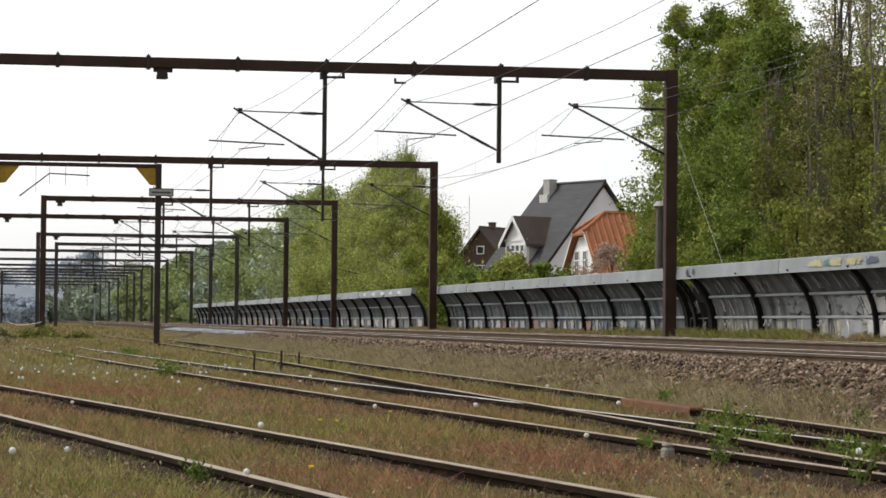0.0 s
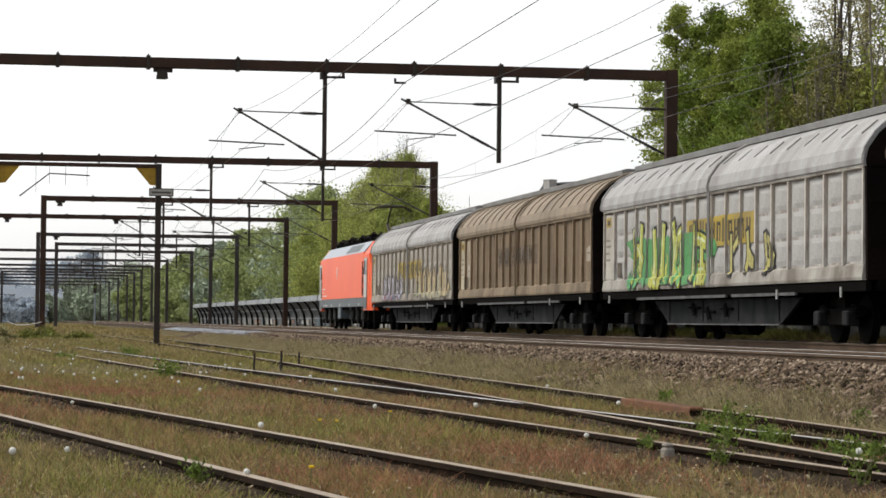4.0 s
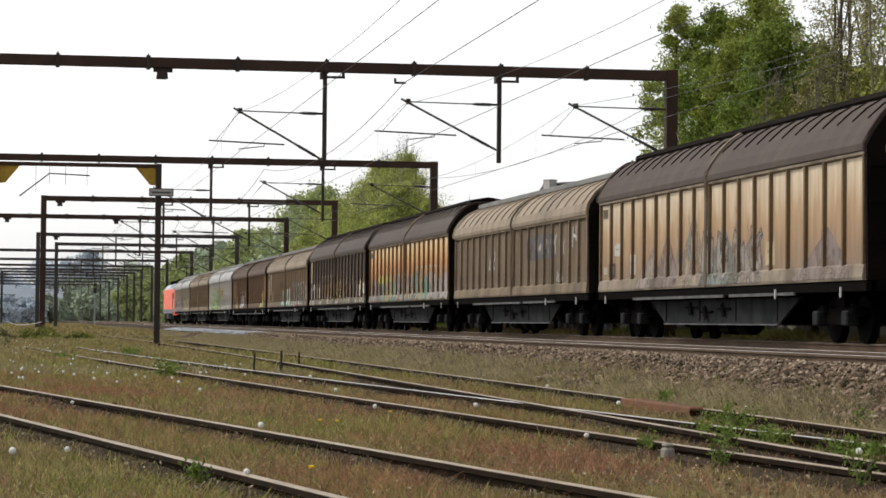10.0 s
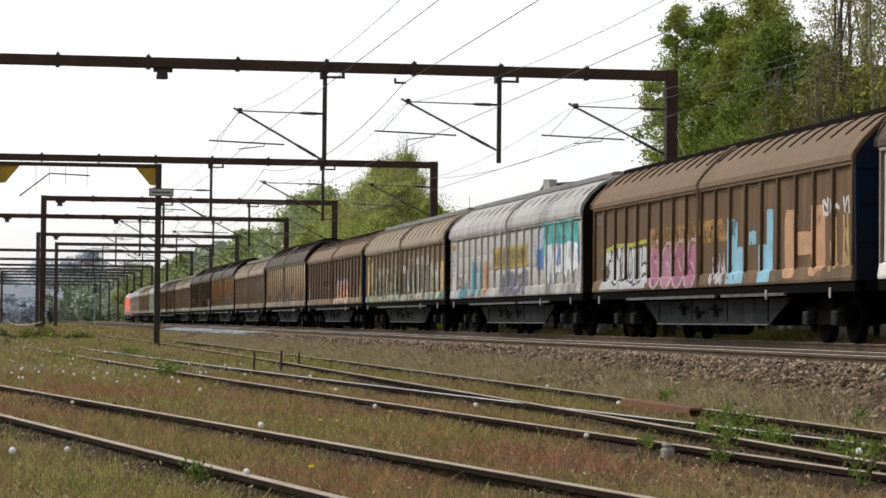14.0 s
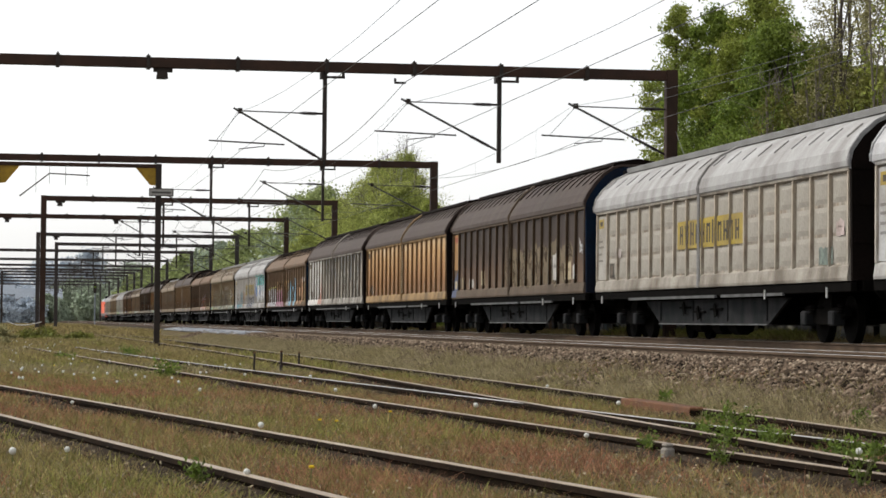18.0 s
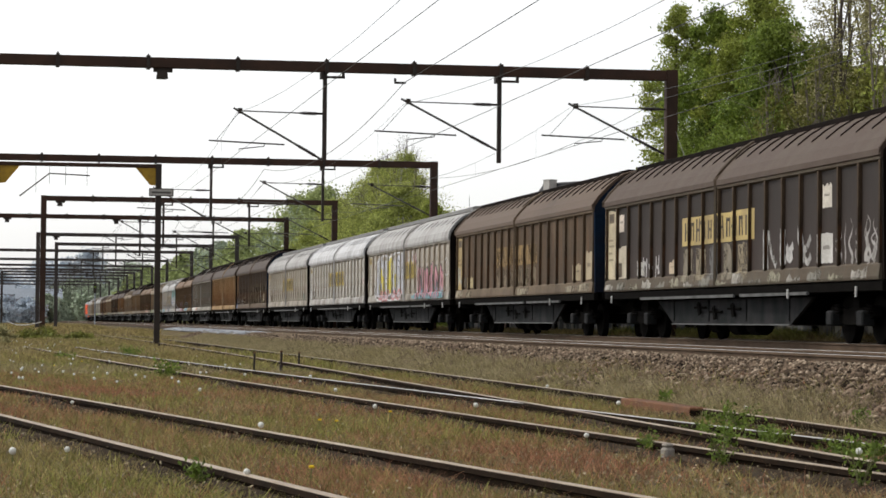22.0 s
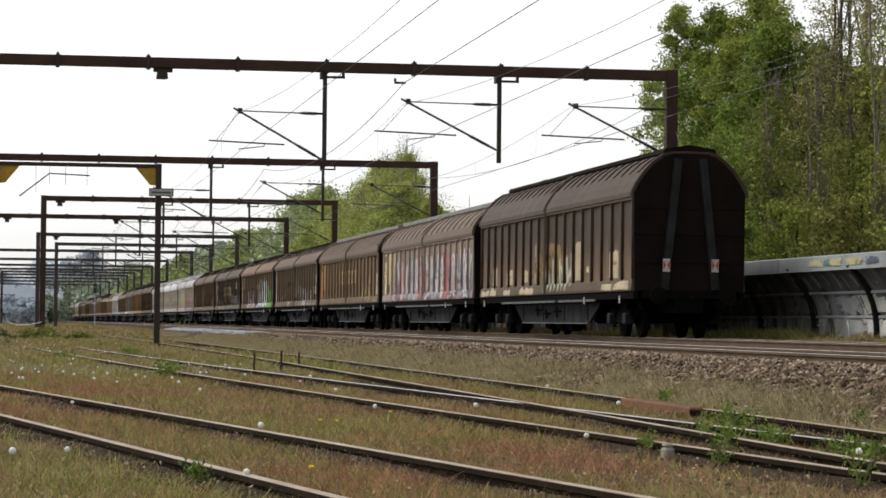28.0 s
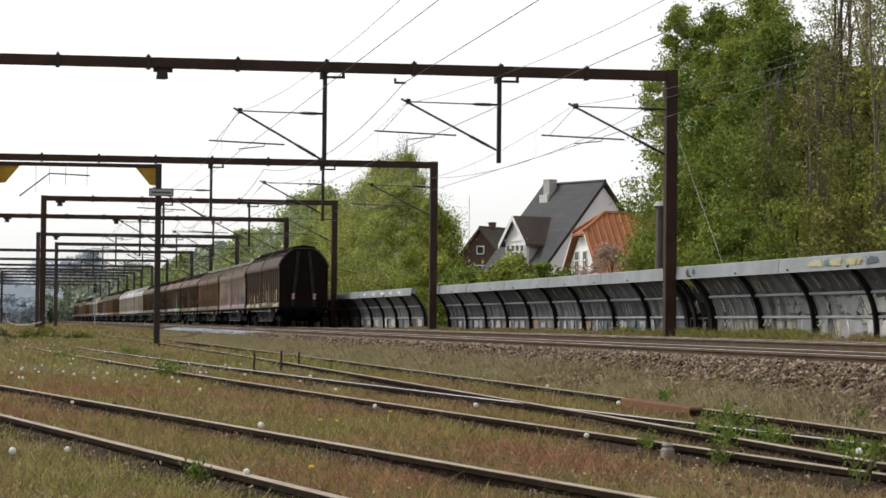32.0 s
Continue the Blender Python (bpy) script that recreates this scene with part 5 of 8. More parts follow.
def wagon_base(kind):
    """Underframe, bogies, ends, sliding walls and roof of one kind of sliding-wall van, at the origin; it runs towards +y."""
    w = empty("covered_wagon", "long sliding wall goods wagon", "wagon", "wagons of the train")
    hb = BODY / 2
    pr = PROFILE[kind]
    eave = pr[0][1]
    tall = kind == "b"
    # underframe
    bm = BM()
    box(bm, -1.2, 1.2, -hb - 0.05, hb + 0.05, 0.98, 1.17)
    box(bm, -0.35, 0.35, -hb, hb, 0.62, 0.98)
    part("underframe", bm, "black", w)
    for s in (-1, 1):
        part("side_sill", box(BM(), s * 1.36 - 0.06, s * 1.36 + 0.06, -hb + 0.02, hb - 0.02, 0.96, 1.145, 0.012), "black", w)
        if kind == "d":
            # the twin wagon has an open underframe with a long step
            part("step_rail", box(BM(), s * 1.43 - 0.03, s * 1.43 + 0.03, -10.4, -0.5, 0.78, 0.84), "step_steel", w)
            part("step_rail", box(BM(), s * 1.43 - 0.03, s * 1.43 + 0.03, 0.5, 10.4, 0.78, 0.84), "step_steel", w)
            for y0 in (-9.8, -7.6, -5.2, -2.9, -0.9, 0.9, 2.9, 5.2, 7.6, 9.8):
                part("step_hanger", slab(BM(), [(y0 - .03, 0.80), (y0 + .03, 0.80), (y0 + .33, 0.98), (y0 + .27, 0.98)], s * 1.40 - .015, s * 1.40 + .015), "frame_grey", w)
        else:
            bm = BM()
            slab(bm, [(-6.2, 0.90), (6.2, 0.90), (4.7, 0.36), (-4.7, 0.36)], s * 1.15 - 0.03, s * 1.15 + 0.03)
            tr_ = part("truss_panel", bm, "frame_grey", w, "dusty grey trapezoid side truss")
            for y0 in (-4.6, -1.5, 1.5, 4.6):
                part("stiffener", box(BM(), s * 1.195 - 0.015, s * 1.195 + 0.015, y0 - 0.03, y0 + 0.03, 0.42, 0.88), "frame_grey", tr_)
            part("truss_flange", box(BM(), s * 1.17 - 0.05, s * 1.17 + 0.05, -4.7, 4.7, 0.333, 0.362), "step_steel", tr_)
            for y0, z0 in ((-0.6, .66), (0.9, .60), (2.2, .70)):
                part("brake_rod", box(BM(), s * 1.215 - 0.02, s * 1.215 + 0.02, y0 - .55, y0 + .45, z0, z0 + .05, 0.01), "black", tr_)
                part("brake_crank", slab(BM(), [(y0 - .16, z0 - .12), (y0 + .02, z0 - .16), (y0 + .16, z0 + .10), (y0 - .02, z0 + .16)], s * 1.235 - .012, s * 1.235 + .012), "black", tr_)
            for y0, y1 in ((-6.6, -1.9), (-1.4, 6.9)):
                part("step_rail", box(BM(), s * 1.43 - 0.03, s * 1.43 + 0.03, y0, y1, 0.925, 0.985), "step_steel", w)
        for y0 in (-9.6, 9.9, -5.4):
            part("lever", box(BM(), s * 1.47 - 0.015, s * 1.47 + 0.015, y0 - 0.022, y0 + 0.022, 0.86, 1.05), "plate_white", w)
    for y0, r0 in ((-1.2, 0.22), (0.2, 0.22), (2.0, 0.18)):
        part("air_tank", tube(BM(), [(-0.8, y0 - 0.35, 0.33), (-0.8, y0 + 0.35, 0.33)], r0, 10), "black", w)
    for y0 in (-8.15, 8.15) if kind != "d" else (-8.6, -2.4, 2.4, 8.6):
        bogie(w, y0)
    # ends
    prof = [(HALF - 0.06, 1.17)] + [(max(0.0, x - 0.05), z - 0.03) for x, z in pr]
    full = prof + [(-x, z) for x, z in reversed(prof[:-1])]
    for s in (-1, 1):
        y0 = s * (hb - 0.06)
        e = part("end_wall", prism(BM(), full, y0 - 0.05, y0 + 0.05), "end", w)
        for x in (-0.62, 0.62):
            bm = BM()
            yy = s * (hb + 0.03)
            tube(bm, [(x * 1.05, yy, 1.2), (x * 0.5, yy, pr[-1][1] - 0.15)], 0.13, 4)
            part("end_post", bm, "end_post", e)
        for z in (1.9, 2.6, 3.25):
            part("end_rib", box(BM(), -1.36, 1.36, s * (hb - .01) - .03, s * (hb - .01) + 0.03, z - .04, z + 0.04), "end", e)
        for x in (-0.875, 0.875):
            bm = BM()
            tube(bm, [(x, s * hb, 1.04), (x, s * (hb + 0.36), 1.04)], 0.1, 10)
            tube(bm, [(x, s * (hb + 0.36), 1.04), (x, s * (hb + 0.42), 1.04)], 0.22, 14)
            part("buffer", bm, "black", w)
        part("coupling", tube(BM(), [(0, s * hb, 1.02), (0, s * (hb + 0.45), 0.95)], 0.06, 6), "black", w)
    # sliding walls: two leaves a side, each with a sloped foot band, a recessed field and upright posts
    nposts = BAYS
    gap = 0.035 if kind != "d" else 0.22
    leaf = hb - gap - 0.12
    post = None
    for s in (-1, 1):
        for half in (-1, 1):
            y0, y1 = (gap, gap + leaf) if half > 0 else (-gap - leaf, -gap)
            bm = BM()
            o, i = HALF, HALF - RECESS
            p = [(i - .05, 1.18), (i, 1.18), (i, eave - 0.05), (i - .05, eave - 0.05)]
            prism(bm, [(s * x, z) for x, z in p], y0, y1)
            lf = part("sliding_wall", bm, "paint", w)
            bm = BM()
            prism(bm, [(s * x, z) for x, z in ((i + .002, 1.16), (o, 1.165), (o + 0.012, 1.22), (o - 0.02, 1.43), (i + .002, 1.47))], y0, y1)
            part("foot_band", bm, "bandpaint", lf)
            bm = BM()
            prism(bm, [(s * x, z) for x, z in ((i + .002, eave - .10), (o - .01, eave - 0.07), (o, eave - .002), (i + .002, eave - .002))], y0, y1)
            part("eave_rail", bm, "bandpaint", lf)
            for k in range(nposts + 1):
                y = y0 + 0.05 + (leaf - 0.10) * k / nposts
                wd = 0.05 if k not in (0, nposts) else 0.06
                m = pose(0, y, 0)
                if post is None:
                    bm = BM()
                    prism(bm, [(-i + 0.01, 1.43), (-o + 0.008, 1.45), (-o + 0.008, eave - 0.08), (-i + 0.01, eave - 0.08)], -0.04, 0.04)
                    post = part("wall_post", bm, "paint", lf)
                    post.matrix_local = m
                else:
                    mm = m if s < 0 else pose(0, y, 0, 0, 0, 180)
                    again(post, mm, lf)
            if kind == "g" and s < 0:
                # pressed fields in the leaf
                pad = None
                for k in range(nposts):
                    yc = y0 + 0.05 + (leaf - 0.10) * (k + 0.5) / nposts
                    for z in (1.76, 2.32, 2.88):
                        m = pose(-HALF + RECESS, yc, z)
                        if pad is None:
                            bm = BM()
                            lump(bm, leaf / nposts * 0.43, 0.25, 0.020)
                            pad = part("pressed_field", bm, "padpaint", lf)
                            pad.matrix_local = m
                        else:
                            again(pad, m, lf)
    # roof leaves with cross ribs
    for half in (-1, 1):
        y0, y1 = (gap, hb - 0.02) if half > 0 else (-hb + 0.02, -gap)
        line = [(x, z + 0.004) for x, z in pr]
        shell = line + [(-x, z) for x, z in reversed(line[:-1])]
        under = [(x * 0.965, z - 0.05) for x, z in shell]
        bm = BM()
        prism(bm, shell + under[::-1], y0, y1)
        rf = part("roof_leaf", bm, "roofpaint", w)
        n = 9 if kind in "adg" else 12
        for k in range(n):
            y = y0 + (y1 - y0) * (k + 0.6) / n
            bm = BM()
            if kind in "adg":
                up = pr[2:] if kind != "g" else pr[3:5]
                if kind == "g":
                    tube(bm, [(-x - .006, y + 0.08 - 0.08 * q, z + 0.008) for q, (x, z) in enumerate(up)], 0.028, 5)
                else:
                    tube(bm, [(-x - .006, y, z + 0.008) for x, z in up] + [(x + .006, y, z + 0.008) for x, z in reversed(up[:-1])], 0.022, 5)
            else:
                a, b = pr[2], pr[4]
                lo = [(pr[3][0] + 0.004, y + 0.14, pr[3][1] + .004), (pr[4][0] + .008, y - 0.05, pr[4][1] + .008), (pr[5][0] + .004, y - .22, pr[5][1] + .006)]
                tube(bm, [(-p, q, z) for p, q, z in lo] + [(p, q, z) for p, q, z in reversed(lo)], 0.024, 4)
            part("roof_rib", bm, "roofpaint" if kind in "adg" else "end", rf)
        bm = BM()
        tube(bm, [(-x - .006, y0 if half < 0 else y1, z + 0.01) for x, z in pr] + [(x + .006, y0 if half < 0 else y1, z + 0.01) for x, z in reversed(pr[:-1])], 0.035, 5)
        part("roof_edge", bm, "roofpaint", rf)
    # joint of the two leaves
    bm = BM()
    tube(bm, [(-HALF - 0.01, 0, 1.18), (-HALF - 0.01, 0, eave)] + [(-x - .01, 0, z + 0.012) for x, z in pr[1:]] + [(x + .01, 0, z + .012) for x, z in reversed(pr[1:-1])], 0.05, 5)
    part("joint_cover", bm, {"d": "black", "g": "roofpaint"}.get(kind, "bandpaint"), w)
    if tall:
        bm = BM()
        prism(bm, [(0.62, 4.54), (0.68, 4.60), (0.64, 4.70), (0, 4.80), (-0.64, 4.70), (-0.68, 4.60), (-0.62, 4.54)], -hb + 0.02, hb - 0.9)
        part("ridge_cap", bm, "end", w, "dark raised ridge cap")
    else:
        t = 0.07 if kind in "adg" else 0.06
        bm = BM()
        z = pr[-1][1]
        prism(bm, [(0.60, z - 0.09), (0.62, z + t - .04), (0.5, z + t), (-0.5, z + t), (-0.62, z + t - .04), (-0.60, z - 0.09)], -hb + 0.1, hb - 0.1)
        part("ridge_cap", bm, "ridge" if kind in "adg" else "end", w, "grey ridge strip" if kind in "adg" else "")
    return w


def rounded(pts, k=5):
    """Round off the corners of a stroke."""
    P = [Vector((*p, 0)) for p in pts]
    P = [P[0] * 2 - P[1]] + P + [P[-1] * 2 - P[-2]]
    out = []
    for i in range(1, len(P) - 2):
        for j in range(k):
            t = j / k
            v = 0.5 * (2 * P[i] + (P[i + 1] - P[i - 1]) * t + (2 * P[i - 1] - 5 * P[i] + 4 * P[i + 1] - P[i + 2]) * t * t + (3 * P[i] - P[i - 1] - 3 * P[i + 1] + P[i + 2]) * t ** 3)
            out.append((v.x, v.y))
    return out + [tuple(P[-2])[:2]]


def ribbon(bm, pts, th, x):
    """A flat thick stroke through (y, z) points, just in front of the wall at x."""
    pts = [Vector((0, p[0], p[1])) for p in pts]
    L, R = [], []
    for i, p in enumerate(pts):
        d = pts[min(i + 1, len(pts) - 1)] - pts[max(i - 1, 0)]
        if d.length < 1e-5:
            d = Vector((0, 0, 1))
        n = Vector((0, -d.z, d.y)).normalized() * th / 2
        L.append(bm.verts.new((x, *(p + n).yz)))
        R.append(bm.verts.new((x, *(p - n).yz)))
    for i in range(len(pts) - 1):
        bm.faces.new((L[i], L[i + 1], R[i + 1], R[i]))


# paint and plates follow the wall's relief: recessed bays, proud posts, sloped foot band
BAYS = 9


def post_lines(kind):
    hb, gap = BODY / 2, 0.22 if kind == "d" else 0.035
    leaf = hb - gap - 0.12
    out = []
    for y0 in (-gap - leaf, gap):
        out += [y0 + 0.05 + (leaf - 0.10) * k / BAYS for k in range(BAYS + 1)]
    return sorted(out)


POSTS = {k: post_lines(k) for k in "abcdg"}
KIND = {}


def cut(poly, axis, lo, hi):
    """The part of a convex polygon of (y, z) points between lo and hi along one axis."""
    for lim, sg in ((lo, 1), (hi, -1)):
        out = []
        for p, q in zip(poly, poly[1:] + poly[:1]):
            a, b = sg * (p[axis] - lim), sg * (q[axis] - lim)
            if a >= 0:
                out.append(p)
            if (a < 0) != (b < 0):
                t = a / (a - b)
                out.append((p[0] + (q[0] - p[0]) * t, p[1] + (q[1] - p[1]) * t))
        poly = out
        if len(poly) < 3:
            return []
    return poly


def lay(w, polys, col, depth=1, mat="spray", name="graffiti", label=""):
    """Lays convex pieces of paint on the near wall of a wagon."""
    kind = KIND[w.name]
    eave = PROFILE[kind][0][1]
    o, i = HALF, HALF - RECESS
    runs, last = [], -BODY / 2 + 0.12
    for p in POSTS[kind]:
        runs += [(last, p - 0.04, 0), (p - 0.04, p + 0.04, 1)]
        last = p + 0.04
    co, faces = [], []
    for k, poly in enumerate(polys):
        e = 0.003 + 0.0016 * depth + 0.0002 * (k % 7)
        ys, zs = [p[0] for p in poly], [p[1] for p in poly]
        for a, b, proud in runs:
            if b < min(ys) or a > max(ys):
                continue
            q = cut(poly, 0, a, b)
            if not q:
                continue
            face = (o - .008, o - .008) if proud else (i, i)
            lift = e + (0.020 if kind == "g" and not proud else 0.0)
            for z0, z1, x0, x1 in ((1.166, 1.22, o, o + .012), (1.22, 1.43, o + .012, o - .02), (1.43, 1.47, o - .02, face[0]), (1.47, eave - .10, *face), (eave - .10, eave - .004, o, o)):
                if z1 < min(zs) or z0 > max(zs):
                    continue
                r = cut(q, 1, z0, z1)
                if r:
                    faces.append(list(range(len(co), len(co) + len(r))))
                    co += [(-(x0 + (x1 - x0) * (z - z0) / (z1 - z0)) - lift, y, z) for y, z in r]
    if not faces:
        return None
    me = bpy.data.meshes.new(name)
    me.from_pydata(co, [], faces)
    me.materials.append(M[mat])
    ob = new(name, me)
    ob.parent = w
    ob.color = (*col, 1)
    ob["kind"] = "stuff"
    if label:
        ob["label"] = label
    return ob


def along(u):
    return BODY / 2 - u * BODY


def stroke(pts, th, th1=None):
    """Convex pieces of a thick line through (y, z) points."""
    th1 = th if th1 is None else th1
    P = [Vector(p) for p in pts]
    L = []
    for k, p in enumerate(P):
        d = P[min(k + 1, len(P) - 1)] - P[max(k - 1, 0)]
        d = d.normalized() if d.length > 1e-6 else Vector((0, 1))
        h = (th + (th1 - th) * k / max(1, len(P) - 1)) / 2
        n = Vector((-d.y, d.x)) * h
        L.append((tuple(p + n), tuple(p - n)))
    return [[a[0], b[0], b[1], a[1]] for a, b in zip(L[:-1], L[1:])]


def blob(r, cy, cz, ry, rz_, rough=0.10, square=1.25, n=40):
    """Pieces of a ragged round field, fanned about its middle."""
    ph = r.uniform(0, 6.28, 4)
    rim = []
    for q in range(n):
        a = 2 * math.pi * q / n
        f = 0.9 + rough * (math.sin(3 * a + ph[0]) + .7 * math.sin(5 * a + ph[1]) + .5 * math.sin(9 * a + ph[2]) + .4 * math.sin(15 * a + ph[3]))
        rim.append((cy + ry * f * max(-1, min(1, square * math.cos(a))), cz + rz_ * f * max(-1, min(1, square * math.sin(a)))))
    return [[(cy, cz), p, q] for p, q in zip(rim, rim[1:] + rim[:1])]


def field(w, seed, u0, u1, z0, z1, col, depth=1, rough=0.10, worn=False):
    r = np.random.default_rng(seed)
    lay(w, blob(r, along((u0 + u1) / 2), (z0 + z1) / 2, (u1 - u0) * BODY / 2, (z1 - z0) / 2, rough), col, depth, "spray_worn" if worn else "spray")


def form(r):
    """Strokes of one abstract sprayed form in a unit box: a bent stem, a sweep across and a stub."""
    x0, x1, m = r.uniform(0, .25), r.uniform(0, .25), r.uniform(-.12, .2)
    out = [[(x0, 0), ((x0 + x1) / 2 + m, r.uniform(.35, .65)), (x1, 1)]]
    p, q = r.uniform(.05, .95), r.uniform(0, 1)
    out.append([(x0 + .1, p), (.55, min(1, max(0, (p + q) / 2 + r.uniform(-.25, .25)))), (.95, q)])
    if r.random() < .7:
        t = r.uniform(.45, .9)
        k = r.uniform(.65, 1.0)
        out.append([(k, 0 if q > .5 else 1), (k + r.uniform(-.1, .1), t if q > .5 else 1 - t)])
    if r.random() < .35:
        out.append([(.3, r.uniform(.1, .3)), (.6, r.uniform(.0, .2)), (.9, r.uniform(.1, .4))])
    return out


def glyphs(w, seed, u0, u1, z0, z1, n, fill, edge=None, th=0.2, depth=2, lean=0.0, grow=0.07, shine=None, worn=False, tall=0.12):
    """A row of sprayed forms with an outline behind the fill."""
    r = np.random.default_rng(seed)
    ya, yb = along(u0), along(u1)
    step = (yb - ya) / n
    outline, body, light = [], [], []
    for k in range(n):
        h0, h1 = z0 + r.uniform(0, tall) * (z1 - z0), z1 - r.uniform(0, tall) * (z1 - z0)
        s = step * r.uniform(.74, .86)
        le = (lean + r.uniform(-.10, .10)) * abs(step)
        b = ya + step * (k + .5) - s / 2
        t = th * r.uniform(.85, 1.15)
        for line in form(r):
            pts = [(b + s * (.12 + .76 * x) - le * (z - .5), h0 + (h1 - h0) * z) for x, z in line]
            if len(pts) > 2:
                pts = rounded(pts, 4)
            else:
                d = (Vector(pts[1]) - Vector(pts[0])).normalized() * t * .35
                pts = [tuple(Vector(pts[0]) - d), tuple(Vector(pts[1]) + d)]
            body += stroke(pts, t)
            if edge is not None:
                d = (Vector(pts[-1]) - Vector(pts[-2])).normalized() * grow
                d0 = (Vector(pts[1]) - Vector(pts[0])).normalized() * grow
                outline += stroke([tuple(Vector(pts[0]) - d0)] + pts[1:-1] + [tuple(Vector(pts[-1]) + d)], t + 2 * grow)
            if shine is not None:
                off = t * .22
                light += stroke([(p[0] + off, p[1] + off * .5) for p in pts], t * .22)
    m = "spray_worn" if worn else "spray"
    if edge is not None:
        lay(w, outline, edge, depth, m)
    lay(w, body, fill, depth + 1, m)
    if shine is not None:
        lay(w, light, shine, depth + 2, m)


def loops(w, seed, u0, u1, z0, z1, n, line, fill=None, th=0.06, depth=2, narrow=0.42):
    """Upright outlined bubbles side by side."""
    r = np.random.default_rng(seed)
    step = (along(u1) - along(u0)) / n
    for k in range(n):
        cy, cz = along(u0) + step * (k + .5), (z0 + z1) / 2 + r.uniform(-.05, .05)
        ry, rz_ = abs(step) * narrow, (z1 - z0) / 2 * r.uniform(.9, 1.05)
        if fill is not None:
            c = fill[k % len(fill)]
            lay(w, blob(r, cy, cz, ry, rz_, .05), c, depth)
        ring = [(cy + ry * math.cos(a) * (1 + .12 * math.sin(2 * a + k)), cz + rz_ * math.sin(a)) for a in [2 * math.pi * j / 22 for j in range(23)]]
        pieces = stroke(ring, th)
        pieces += stroke(rounded([(cy - ry * .3, cz - rz_ * .3), (cy, cz + r.uniform(-.1, .2)), (cy + ry * .3, cz + rz_ * r.uniform(0, .4))]), th * .8)
        lay(w, pieces, line, depth + 1)


def flames(w, seed, u0, u1, z0, z1, cols, n, th=0.1, depth=2, worn=False, down=False):
    """Wavy tapering strokes licking up (or running down) the wall."""
    r = np.random.default_rng(seed)
    sets = [[] for c in cols]
    for k in range(n):
        y = along(r.uniform(u0, u1))
        h = (z1 - z0) * r.uniform(0.4, 1.0)
        s = r.uniform(0.02, 0.16)
        b = z0 + r.uniform(0, .12)
        pts = [(y + s * math.sin(1.5 * j + k), (b + h * j / 6) if not down else (z1 - h * j / 6)) for j in range(7)]
        sets[k % len(cols)] += stroke(rounded(pts, 3), th * r.uniform(.7, 1.5), th * .15)
    for j, (c, s) in enumerate(zip(cols, sets)):
        lay(w, s, c, depth + j, "spray_worn" if worn else "spray")


def block(w, u0, u1, z0, z1, col, depth=1, mat="plate", name="label_patch", rag=0.03, label=""):
    """A flat field of paint or a plate, its edges a little uneven."""
    r = np.random.default_rng(int(u0 * 9177 + z0 * 1310))
    y0, y1 = along(u1), along(u0)
    n = 6
    tops = [(y0 + (y1 - y0) * j / n, z1 - rag * r.uniform(0, 3)) for j in range(n + 1)]
    lows = [(y0 + (y1 - y0) * j / n, z0 + rag * r.uniform(0, 1)) for j in range(n + 1)]
    lay(w, [[lows[j], lows[j + 1], tops[j + 1], tops[j]] for j in range(n)], col, depth, mat, name, label)


def bay(w, k0, k1, z0, z1, col, depth=1, mat="plate", name="repainted_bay"):
    """Repainted bays k0 up to k1, counted from the front of the wagon."""
    ps = POSTS[KIND[w.name]][::-1]
    ps = ps[:BAYS + 1] + ps[BAYS + 2:]
    block(w, .5 - (ps[k0] - .03) / BODY, .5 - (ps[k1] + .03) / BODY, z0, z1, col, depth, mat, name, 0.02)


def name_board(w, u0, u1, z0, z1, field_col=(0.40, 0.295, 0.050), ink=(0.03, 0.026, 0.02), worn=False):
    """Painted name field across bays and posts; the lettering is plain bars of its size."""
    m = "spray_worn" if worn else "plate"
    block(w, u0, u1, z0, z1, field_col, 3, m, "name_field", 0.01, "painted yellow name field" if not worn else "")
    y0, y1 = along(u0), along(u1)
    n = 11
    bars = []
    r = np.random.default_rng(3)
    for i in range(n):
        a = y0 + (y1 - y0) * (0.035 + 0.93 * i / n)
        c = (y1 - y0) * 0.93 / n
        lo, hi = z0 + .08, z1 - .07
        if i not in (2, 6):
            lo, hi = lo + .03, hi - .06
        bars += stroke([(a + c * .18, lo), (a + c * .18, hi)], abs(c) * .25)
        bars += stroke([(a + c * .62, lo), (a + c * (.64 if i % 3 else .5), hi)], abs(c) * .18)
        zz = hi - .05 if i % 2 else (lo + hi) / 2
        bars += stroke([(a + c * .2, zz), (a + c * .66, zz)], .07)
    lay(w, bars, ink, 5, m, "lettering")


def labels(w, cols):
    for u, z0, z1, wd, col in cols:
        block(w, u, u + wd, z0, z1, col, 2)
        if z1 - z0 > .3 and z0 > 1.44:
            block(w, u + wd * .2, u + wd * .75, z0 + (z1 - z0) * .45, z0 + (z1 - z0) * .6, tuple(c * .45 for c in col), 3, "plate", "label_print", 0.01)


def pocket(w, u, z=1.52, inner=(0.5, 0.5, 0.5), h=0.36):
    """The small dark card holder low on the second bay."""
    block(w, u, u + .022, z, z + h, (0.012, 0.011, 0.01), 3, "plate", "card_holder", 0.0)
    block(w, u + .006, u + .016, z + .07, z + h - .05, inner, 4, "plate", "card", 0.0)


